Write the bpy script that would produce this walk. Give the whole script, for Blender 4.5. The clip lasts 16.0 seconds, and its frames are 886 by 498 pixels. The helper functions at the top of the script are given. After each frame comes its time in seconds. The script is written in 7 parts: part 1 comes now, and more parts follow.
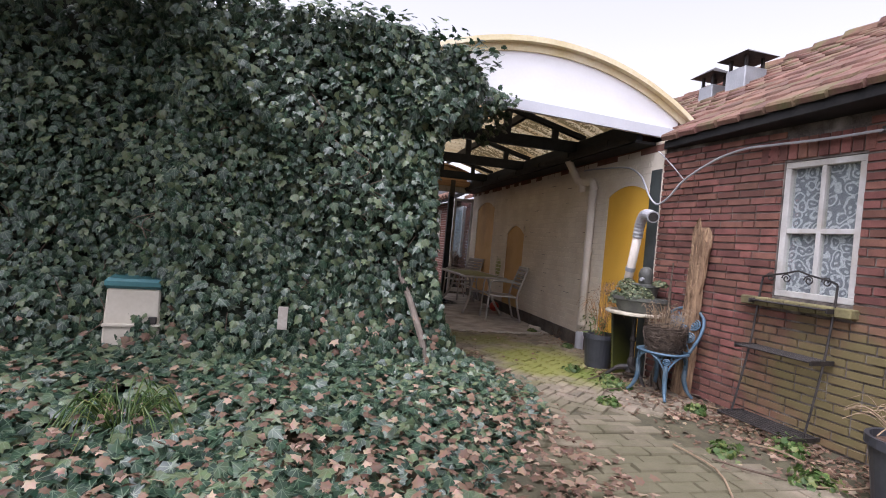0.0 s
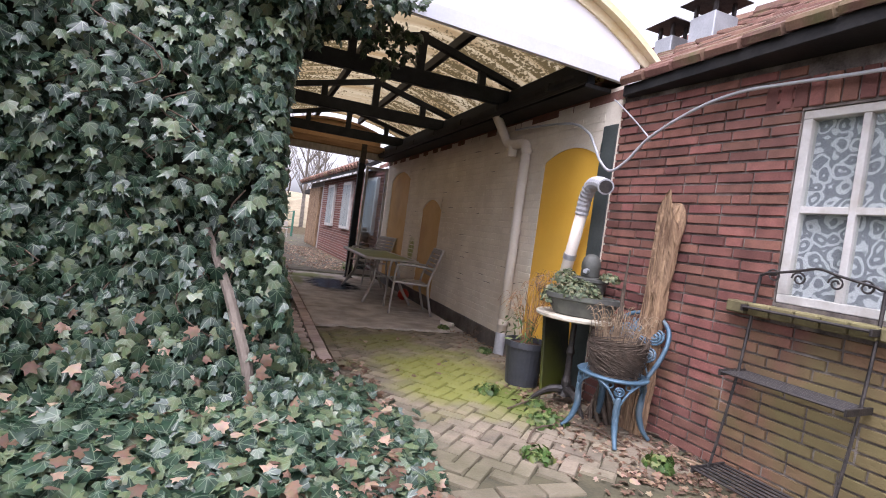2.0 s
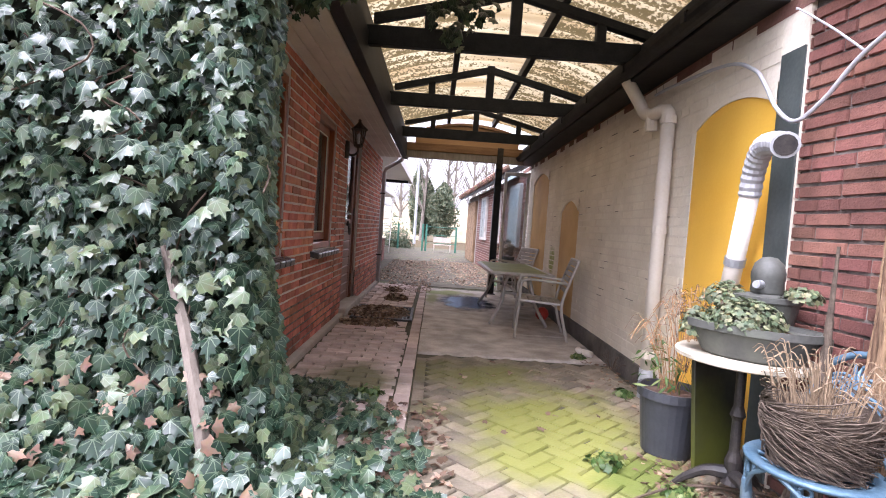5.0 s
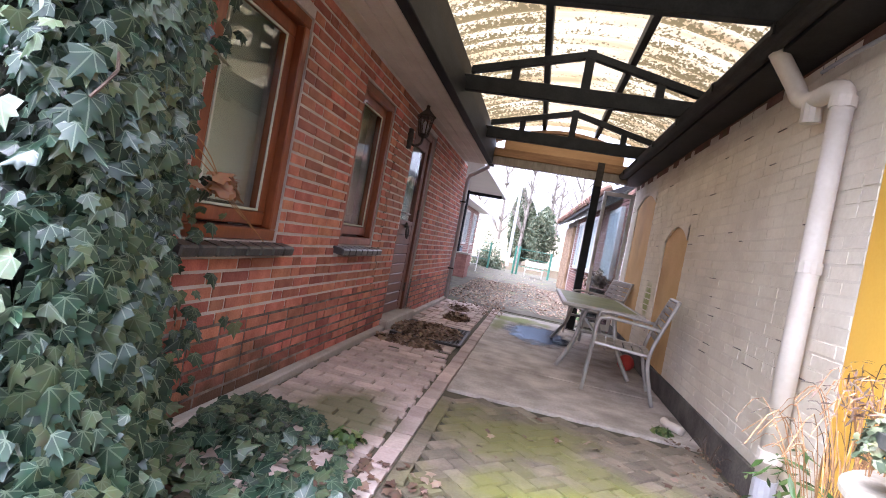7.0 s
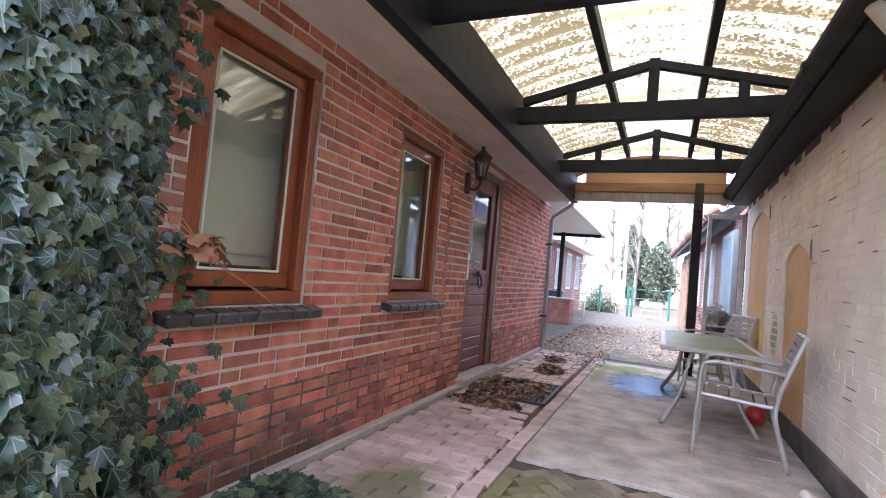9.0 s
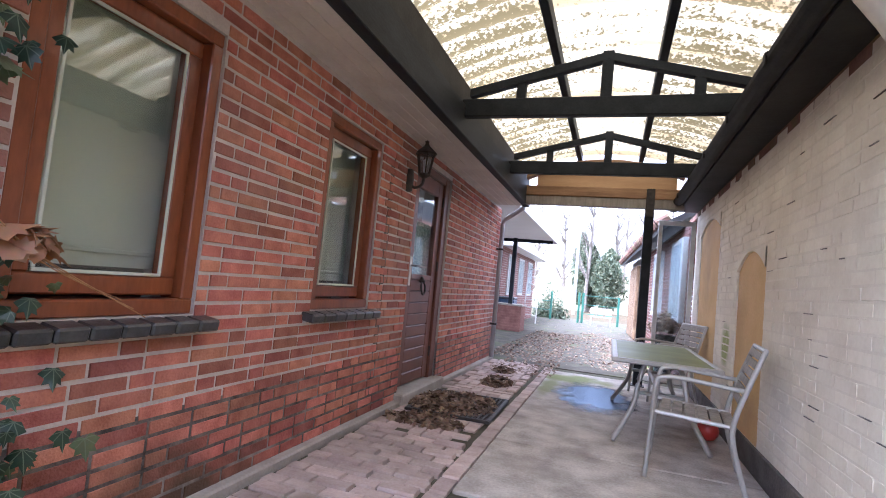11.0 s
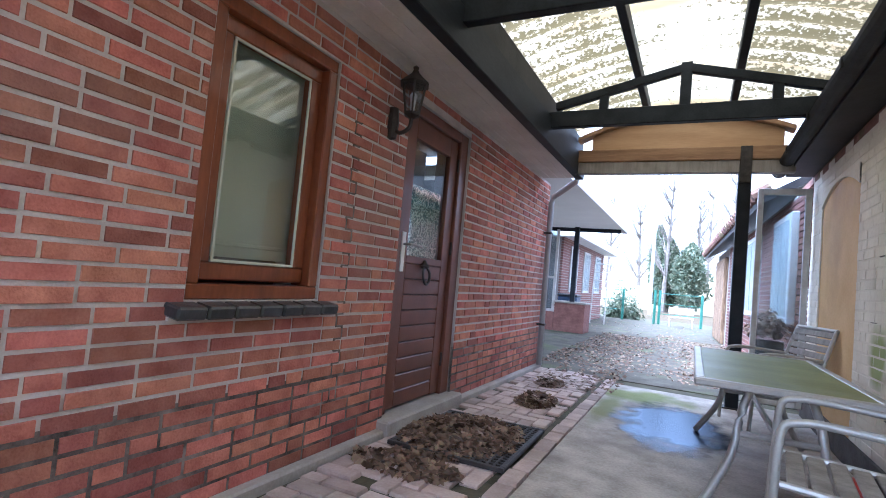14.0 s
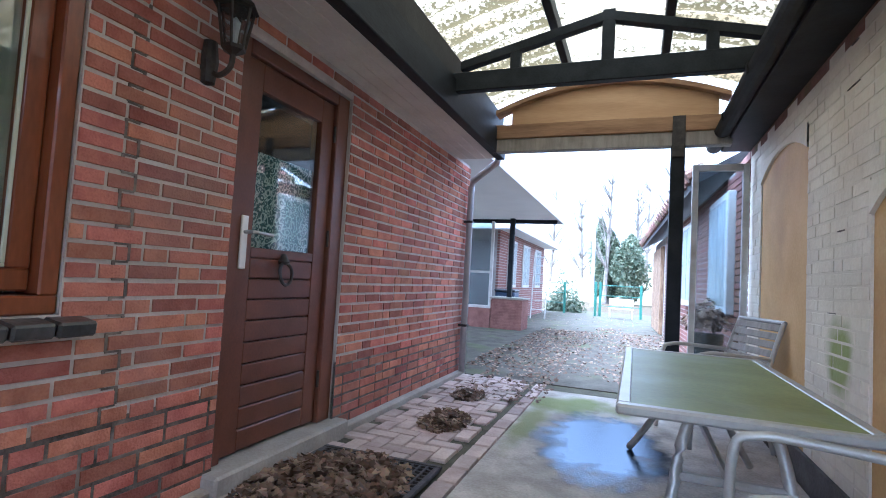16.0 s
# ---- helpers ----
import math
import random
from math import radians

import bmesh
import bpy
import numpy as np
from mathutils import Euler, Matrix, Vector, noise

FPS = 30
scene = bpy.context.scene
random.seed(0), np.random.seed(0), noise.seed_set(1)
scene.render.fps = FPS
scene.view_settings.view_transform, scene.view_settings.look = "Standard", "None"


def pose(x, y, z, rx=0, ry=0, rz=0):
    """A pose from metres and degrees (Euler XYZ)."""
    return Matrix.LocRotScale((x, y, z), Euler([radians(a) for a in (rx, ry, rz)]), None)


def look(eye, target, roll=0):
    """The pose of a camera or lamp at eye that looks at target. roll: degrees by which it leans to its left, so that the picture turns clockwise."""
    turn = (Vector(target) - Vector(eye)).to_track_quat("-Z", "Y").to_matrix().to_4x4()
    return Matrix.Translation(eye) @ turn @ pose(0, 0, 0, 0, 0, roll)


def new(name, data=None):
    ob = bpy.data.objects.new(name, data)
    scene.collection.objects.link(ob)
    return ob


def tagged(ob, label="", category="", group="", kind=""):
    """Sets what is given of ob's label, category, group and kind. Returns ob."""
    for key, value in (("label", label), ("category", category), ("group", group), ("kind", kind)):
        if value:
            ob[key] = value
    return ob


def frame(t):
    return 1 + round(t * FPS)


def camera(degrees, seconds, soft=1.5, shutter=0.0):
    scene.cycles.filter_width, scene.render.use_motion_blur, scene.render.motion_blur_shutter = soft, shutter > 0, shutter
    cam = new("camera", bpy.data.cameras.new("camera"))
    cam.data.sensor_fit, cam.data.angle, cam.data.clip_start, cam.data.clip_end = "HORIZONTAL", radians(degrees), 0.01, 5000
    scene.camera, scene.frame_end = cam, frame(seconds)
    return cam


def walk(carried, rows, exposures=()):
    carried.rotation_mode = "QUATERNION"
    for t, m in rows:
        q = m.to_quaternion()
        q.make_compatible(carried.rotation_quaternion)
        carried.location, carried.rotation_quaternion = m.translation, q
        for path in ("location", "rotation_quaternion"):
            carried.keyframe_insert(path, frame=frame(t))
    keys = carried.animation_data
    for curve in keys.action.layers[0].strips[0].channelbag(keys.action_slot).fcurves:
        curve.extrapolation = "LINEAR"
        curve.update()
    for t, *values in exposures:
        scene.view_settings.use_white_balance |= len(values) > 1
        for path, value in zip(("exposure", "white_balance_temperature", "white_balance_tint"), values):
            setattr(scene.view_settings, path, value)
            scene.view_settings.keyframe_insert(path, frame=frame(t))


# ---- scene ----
cam = camera(82.0, 16.0, soft=1.0)
PATH = [
    (0, (0.126, 2.706, 1.122), (0.56, 4.658, 1.095), 5.1),
    (0.5, (0.278, 3.108, 1.133), (0.869, 5.018, 1.079), 6.1),
    (1, (0.431, 3.506, 1.092), (1.171, 5.361, 1.003), 7.1),
    (1.5, (0.614, 3.809, 1.084), (1.37, 5.66, 1.009), 7.8),
    (2, (0.816, 4.032, 1.083), (1.528, 5.9, 1.013), 7.6),
    (2.5, (1.002, 4.235, 1.09), (1.645, 6.128, 1.016), 6.6),
    (3, (1.177, 4.454, 1.1), (1.711, 6.381, 1.027), 5.8),
    (3.5, (1.343, 4.567, 1.082), (1.734, 6.526, 1), 4.8),
    (4, (1.443, 4.597, 1.066), (1.724, 6.574, 0.965), 4.1),
    (4.5, (1.521, 4.633, 1.078), (1.67, 6.624, 0.968), 3.6),
    (5, (1.606, 4.803, 1.091), (1.639, 6.801, 1.004), 4.0),
    (5.2, (1.654, 4.917, 1.099), (1.648, 6.915, 1.027), 4.3),
    (7.3, (1.993, 5.83, 1.012), (1.579, 7.786, 0.969), 9.9),
    (7.5, (2.02, 5.881, 1.02), (1.557, 7.827, 0.99), 8.5),
    (8, (2.09, 6.003, 1.03), (1.466, 7.903, 1.042), 7.1),
    (8.5, (2.189, 6.085, 1.038), (1.392, 7.918, 1.091), 5.9),
    (9, (2.248, 6.169, 1.039), (1.449, 8, 1.13), 5.1),
    (9.5, (2.28, 6.248, 1.05), (1.55, 8.106, 1.163), 5.1),
    (10, (2.293, 6.298, 1.051), (1.636, 8.183, 1.175), 5.3),
    (10.2, (2.28, 6.312, 1.055), (1.647, 8.205, 1.177), 5.4),
    (12.3, (2.194, 7.197, 1.02), (1.524, 9.076, 1.156), 5.9),
    (12.5, (2.195, 7.261, 1.005), (1.51, 9.135, 1.138), 5.7),
    (13, (2.184, 7.508, 1.005), (1.467, 9.372, 1.108), 5.8),
    (13.5, (2.194, 7.727, 0.999), (1.405, 9.562, 1.091), 5.5),
    (14, (2.231, 7.909, 0.989), (1.341, 9.697, 1.092), 5.2),
    (14.5, (2.255, 8.031, 0.996), (1.313, 9.792, 1.104), 5.0),
    (15, (2.277, 8.248, 1.007), (1.397, 10.042, 1.11), 4.6),
    (15.5, (2.276, 8.524, 1.024), (1.488, 10.36, 1.123), 4.1),
    (16, (2.302, 8.801, 1.005), (1.592, 10.668, 1.116), 3.3),
]
walk(cam, [(t, look(eye, target, roll)) for t, eye, target, roll in PATH],
     exposures=[(0, 1.05, 5950, 22), (2.0, 1.42, 5900, 23), (3.5, 1.9, 5850, 24), (5, 2.28, 5800, 24), (8, 3.05, 5250, 24), (10, 3.18, 5100, 22), (12.5, 3.08, 4760, 17), (16, 3.15, 4430, 10)])

# ---- light ----
world = bpy.data.worlds.new("overcast_sky")
scene.world = world
world.use_nodes = True
wn = world.node_tree
wn.nodes.clear()
sky = wn.nodes.new("ShaderNodeTexSky")
sky.sky_type = "NISHITA"
sky.sun_disc = False
sky.sun_elevation = radians(64)
sky.sun_rotation = radians(225)
sky.dust_density = 4.0
grey = wn.nodes.new("ShaderNodeHueSaturation")
grey.inputs["Saturation"].default_value = 0.04
bg = wn.nodes.new("ShaderNodeBackground")
bg.inputs["Strength"].default_value = 0.15
wout = wn.nodes.new("ShaderNodeOutputWorld")
wn.links.new(sky.outputs[0], grey.inputs["Color"])
wn.links.new(grey.outputs[0], bg.inputs["Color"])
wn.links.new(bg.outputs[0], wout.inputs["Surface"])

sun_data = bpy.data.lights.new("sun", "SUN")
sun_data.energy = 1.2
sun_data.angle = radians(50)
sun_data.color = (1.0, 0.97, 0.93)
sun = new("sun", sun_data)
sun.matrix_world = look((0, 0, 10), (1.5, 1.5, 5.5))

# ---- helpers ----
RND = random.Random(7)
ZERO = Matrix.Identity(4)


def finish(bm, name, mat, parent=None, label="", smooth=False):
    me = bpy.data.meshes.new(name)
    bmesh.ops.recalc_face_normals(bm, faces=bm.faces)
    bm.to_mesh(me)
    bm.free()
    if smooth:
        for p in me.polygons:
            p.use_smooth = True
    me.materials.append(mat)
    ob = new(name, me)
    if parent is not None:
        ob.parent = parent
    if label:
        ob["label"] = label
    return ob


def part(name, bm, mat, parent, label="", smooth=False):
    return finish(bm, name, mat, parent, label, smooth)


def thing(name, label, category, group="", at=None):
    ob = new(name)
    if at is not None:
        ob.matrix_world = at
    return tagged(ob, label, category, group)


def solid(name, bm, mat, label, category="", kind="", group="", smooth=False):
    return tagged(finish(bm, name, mat, None, "", smooth), label, category, group, kind)


def add_box(bm, x0, x1, y0, y1, z0, z1, bevel=0.0, m=None):
    v = [bm.verts.new(p) for p in ((x0, y0, z0), (x1, y0, z0), (x1, y1, z0), (x0, y1, z0),
                                   (x0, y0, z1), (x1, y0, z1), (x1, y1, z1), (x0, y1, z1))]
    fs = [bm.faces.new([v[i] for i in q]) for q in
          ((3, 2, 1, 0), (4, 5, 6, 7), (0, 1, 5, 4), (1, 2, 6, 5), (2, 3, 7, 6), (3, 0, 4, 7))]
    if bevel:
        es = list({e for f in fs for e in f.edges})
        r = bmesh.ops.bevel(bm, geom=es, offset=bevel, segments=1, affect="EDGES", profile=0.6)
        v = list({w for f in r["faces"] for w in f.verts} | {w for w in v if w.is_valid})
    if m is not None:
        bmesh.ops.transform(bm, matrix=m, verts=v)
    return v


def box(x0, x1, y0, y1, z0, z1, bevel=0.0, m=None):
    bm = bmesh.new()
    add_box(bm, x0, x1, y0, y1, z0, z1, bevel, m)
    return bm


def add_tube(bm, pts, radii, seg=10, cap=True):
    """A round tube through the points, with one radius or one for each point."""
    pts = [Vector(p) for p in pts]
    if not isinstance(radii, (list, tuple)):
        radii = [radii] * len(pts)
    rings = []
    up = Vector((0.13, 0.21, 1)).normalized()
    for i, p in enumerate(pts):
        d = (pts[min(i + 1, len(pts) - 1)] - pts[max(i - 1, 0)]).normalized()
        a = d.cross(up)
        if a.length < 0.05:
            a = d.cross(Vector((1, 0.2, 0)))
        a.normalize()
        b = d.cross(a)
        rings.append([bm.verts.new(p + radii[i] * (math.cos(t) * a + math.sin(t) * b))
                      for t in (2 * math.pi * k / seg for k in range(seg))])
    for r, s in zip(rings, rings[1:]):
        for k in range(seg):
            bm.faces.new((r[k], r[(k + 1) % seg], s[(k + 1) % seg], s[k]))
    if cap:
        bm.faces.new(rings[0][::-1])
        bm.faces.new(rings[-1])


def tube(pts, radii, seg=10):
    bm = bmesh.new()
    add_tube(bm, pts, radii, seg)
    return bm


def lathe(profile, seg=24, at=(0, 0, 0), squash=1.0):
    """A turned body: (radius, height) pairs from the bottom up."""
    bm = bmesh.new()
    rings = []
    for r, z in profile:
        rings.append([bm.verts.new((at[0] + r * math.cos(t), at[1] + squash * r * math.sin(t), at[2] + z))
                      for t in (2 * math.pi * k / seg for k in range(seg))])
    for a, b in zip(rings, rings[1:]):
        for k in range(seg):
            bm.faces.new((a[k], a[(k + 1) % seg], b[(k + 1) % seg], b[k]))
    bm.faces.new(rings[0][::-1])
    bm.faces.new(rings[-1])
    return bm


def smooth_path(pts, n=8):
    """Points on a smooth curve through the given ones."""
    pts = [Vector(p) for p in pts]
    out = []
    for i in range(len(pts) - 1):
        p0, p1, p2, p3 = pts[max(i - 1, 0)], pts[i], pts[i + 1], pts[min(i + 2, len(pts) - 1)]
        for k in range(n):
            t = k / n
            out.append(0.5 * (2 * p1 + (p2 - p0) * t + (2 * p0 - 5 * p1 + 4 * p2 - p3) * t * t
                              + (3 * p1 - p0 - 3 * p2 + p3) * t ** 3))
    out.append(pts[-1])
    return out


# ---- materials ----
def material(name, a, b, scale=4.0, rough=0.8, bump=0.3, fine=60.0, metal=0.0, vary=0.0, stain=None,
             stain_scale=1.2, stain_amount=0.5, moss=None, spec=0.5, stretch=(1, 1, 1), coat=0.0):
    """Two tones by noise at two scales, fine relief, optional tone per piece, stains and a patch of moss (centre, radius, colour)."""
    m = bpy.data.materials.new(name)
    m.use_nodes = True
    t = m.node_tree
    N, L = t.nodes.new, t.links.new
    bsdf = t.nodes["Principled BSDF"]
    geo = N("ShaderNodeNewGeometry")
    mapn = N("ShaderNodeMapping")
    mapn.inputs["Scale"].default_value = stretch
    L(geo.outputs["Position"], mapn.inputs["Vector"])
    n1 = N("ShaderNodeTexNoise")
    n1.inputs["Scale"].default_value, n1.inputs["Detail"].default_value = scale, 6
    n2 = N("ShaderNodeTexNoise")
    n2.inputs["Scale"].default_value, n2.inputs["Detail"].default_value = fine, 4
    for n in (n1, n2):
        L(mapn.outputs[0], n.inputs["Vector"])
    both = N("ShaderNodeMath")
    both.operation = "MULTIPLY_ADD"
    both.inputs[1].default_value = 0.45
    L(n2.outputs["Fac"], both.inputs[0])
    L(n1.outputs["Fac"], both.inputs[2])
    ramp = N("ShaderNodeMapRange")
    ramp.inputs["From Min"].default_value, ramp.inputs["From Max"].default_value = 0.5, 0.95
    L(both.outputs[0], ramp.inputs["Value"])
    mix = N("ShaderNodeMix")
    mix.data_type = "RGBA"
    mix.inputs[6].default_value, mix.inputs[7].default_value = (*a, 1), (*b, 1)
    L(ramp.outputs[0], mix.inputs[0])
    col = mix.outputs[2]
    if vary:
        info = N("ShaderNodeObjectInfo")
        add = N("ShaderNodeMath")
        add.operation = "ADD"
        L(info.outputs["Random"], add.inputs[0])
        L(geo.outputs["Random Per Island"], add.inputs[1])
        fr = N("ShaderNodeMath")
        fr.operation = "FRACT"
        L(add.outputs[0], fr.inputs[0])
        val = N("ShaderNodeMapRange")
        val.inputs["To Min"].default_value, val.inputs["To Max"].default_value = 1 - vary, 1 + vary * 0.7
        L(fr.outputs[0], val.inputs["Value"])
        hue = N("ShaderNodeMapRange")
        hue.inputs["To Min"].default_value, hue.inputs["To Max"].default_value = 0.5 - 0.03 * vary, 0.5 + 0.03 * vary
        mul = N("ShaderNodeMath")
        mul.operation = "MULTIPLY"
        mul.inputs[1].default_value = 7.31
        L(fr.outputs[0], mul.inputs[0])
        fr2 = N("ShaderNodeMath")
        fr2.operation = "FRACT"
        L(mul.outputs[0], fr2.inputs[0])
        L(fr2.outputs[0], hue.inputs["Value"])
        hsv = N("ShaderNodeHueSaturation")
        L(hue.outputs[0], hsv.inputs["Hue"])
        L(val.outputs[0], hsv.inputs["Value"])
        L(col, hsv.inputs["Color"])
        col = hsv.outputs[0]
    if stain:
        n3 = N("ShaderNodeTexNoise")
        n3.inputs["Scale"].default_value, n3.inputs["Detail"].default_value = stain_scale, 8
        L(geo.outputs["Position"], n3.inputs["Vector"])
        r3 = N("ShaderNodeMapRange")
        r3.inputs["From Min"].default_value, r3.inputs["From Max"].default_value = 0.52, 0.72
        r3.inputs["To Max"].default_value = stain_amount
        L(n3.outputs["Fac"], r3.inputs["Value"])
        mx = N("ShaderNodeMix")
        mx.data_type = "RGBA"
        mx.inputs[7].default_value = (*stain, 1)
        L(r3.outputs[0], mx.inputs[0])
        L(col, mx.inputs[6])
        col = mx.outputs[2]
    for centre, radius, colour in moss or ():
        dist = N("ShaderNodeVectorMath")
        dist.operation = "SUBTRACT"
        dist.inputs[1].default_value = centre
        L(geo.outputs["Position"], dist.inputs[0])
        sc = N("ShaderNodeVectorMath")
        sc.operation = "DIVIDE"
        sc.inputs[1].default_value = radius
        L(dist.outputs[0], sc.inputs[0])
        ln = N("ShaderNodeVectorMath")
        ln.operation = "LENGTH"
        L(sc.outputs[0], ln.inputs[0])
        n4 = N("ShaderNodeTexNoise")
        n4.inputs["Scale"].default_value, n4.inputs["Detail"].default_value = 3.0, 8
        L(geo.outputs["Position"], n4.inputs["Vector"])
        sub = N("ShaderNodeMath")
        sub.operation = "MULTIPLY_ADD"
        sub.inputs[1].default_value = 1.6
        L(n4.outputs["Fac"], sub.inputs[0])
        neg = N("ShaderNodeMath")
        neg.operation = "MULTIPLY"
        neg.inputs[1].default_value = -1.0
        L(ln.outputs["Value"], neg.inputs[0])
        L(neg.outputs[0], sub.inputs[2])
        r4 = N("ShaderNodeMapRange")
        r4.inputs["From Min"].default_value, r4.inputs["From Max"].default_value = -0.25, 0.35
        r4.inputs["To Max"].default_value = 0.85
        L(sub.outputs[0], r4.inputs["Value"])
        mx = N("ShaderNodeMix")
        mx.data_type = "RGBA"
        mx.inputs[7].default_value = (*colour, 1)
        L(r4.outputs[0], mx.inputs[0])
        L(col, mx.inputs[6])
        col = mx.outputs[2]
    L(col, bsdf.inputs["Base Color"])
    bsdf.inputs["Roughness"].default_value = rough
    bsdf.inputs["Metallic"].default_value = metal
    bsdf.inputs["Specular IOR Level"].default_value = spec
    bsdf.inputs["Coat Weight"].default_value = coat
    if bump:
        bp = N("ShaderNodeBump")
        bp.inputs["Strength"].default_value, bp.inputs["Distance"].default_value = bump, 0.01
        L(both.outputs[0], bp.inputs["Height"])
        L(bp.outputs[0], bsdf.inputs["Normal"])
    return m


def glass_material(name, tint=(0.95, 0.98, 0.96), gloss=0.03):
    m = bpy.data.materials.new(name)
    m.use_nodes = True
    t = m.node_tree
    t.nodes.clear()
    N, L = t.nodes.new, t.links.new
    out, mix, tr, gl = (N(k) for k in ("ShaderNodeOutputMaterial", "ShaderNodeMixShader", "ShaderNodeBsdfTransparent",
                                           "ShaderNodeBsdfGlossy"))
    tr.inputs[0].default_value = (*tint, 1)
    gl.inputs["Roughness"].default_value = gloss
    mix.inputs[0].default_value = 0.13
    L(tr.outputs[0], mix.inputs[1])
    L(gl.outputs[0], mix.inputs[2])
    L(mix.outputs[0], out.inputs[0])
    return m


def leaf_material(name, a, b, c, gloss=0.45, light=0.25, vein=None):
    """Leaves: tone by leaf, a little light through the blade."""
    m = bpy.data.materials.new(name)
    m.use_nodes = True
    t = m.node_tree
    N, L = t.nodes.new, t.links.new
    bsdf, out = t.nodes["Principled BSDF"], t.nodes["Material Output"]
    geo = N("ShaderNodeNewGeometry")
    ramp = N("ShaderNodeValToRGB")
    e = ramp.color_ramp.elements
    e[0].color, e[1].color = (*a, 1), (*c, 1)
    e[1].position = 0.97
    mid = e.new(0.6)
    mid.color = (*b, 1)
    L(geo.outputs["Random Per Island"], ramp.inputs[0])
    n = N("ShaderNodeTexNoise")
    n.inputs["Scale"].default_value = 45
    L(geo.outputs["Position"], n.inputs["Vector"])
    mx = N("ShaderNodeMix")
    mx.data_type = "RGBA"
    mx.blend_type = "MULTIPLY"
    mx.inputs[0].default_value = 0.5
    L(ramp.outputs[0], mx.inputs[6])
    L(n.outputs["Color"], mx.inputs[7])
    col = mx.outputs[2]
    if vein:
        at = N("ShaderNodeAttribute")
        at.attribute_name = "blade"
        axes = N("ShaderNodeSeparateXYZ")
        L(at.outputs["Vector"], axes.inputs[0])

        def calc(op, p, q=0.0):
            nd = N("ShaderNodeMath")
            nd.operation = op
            for slot, val in zip(nd.inputs, (p, q)):
                if isinstance(val, (int, float)):
                    slot.default_value = val
                else:
                    L(val, slot)
            return nd.outputs[0]

        up = calc("ADD", axes.outputs["Y"], 0.40)
        ang = calc("ARCTAN2", axes.outputs["X"], up)
        fold = calc("PINGPONG", ang, 0.36)
        reach = calc("SQRT", calc("ADD", calc("MULTIPLY", axes.outputs["X"], axes.outputs["X"]), calc("MULTIPLY", up, up)))
        line = calc("LESS_THAN", calc("MULTIPLY", fold, reach), 0.018)
        vx = N("ShaderNodeMix")
        vx.data_type = "RGBA"
        vx.inputs[7].default_value = (*vein, 1)
        L(calc("MULTIPLY", line, 0.6), vx.inputs[0])
        L(col, vx.inputs[6])
        col = vx.outputs[2]
    L(col, bsdf.inputs["Base Color"])
    bsdf.inputs["Roughness"].default_value = gloss
    bsdf.inputs["Specular IOR Level"].default_value = 0.42
    tr = N("ShaderNodeBsdfTranslucent")
    L(ramp.outputs[0], tr.inputs[0])
    ms = N("ShaderNodeMixShader")
    ms.inputs[0].default_value = light
    L(bsdf.outputs[0], ms.inputs[1])
    L(tr.outputs[0], ms.inputs[2])
    L(ms.outputs[0], out.inputs[0])
    return m


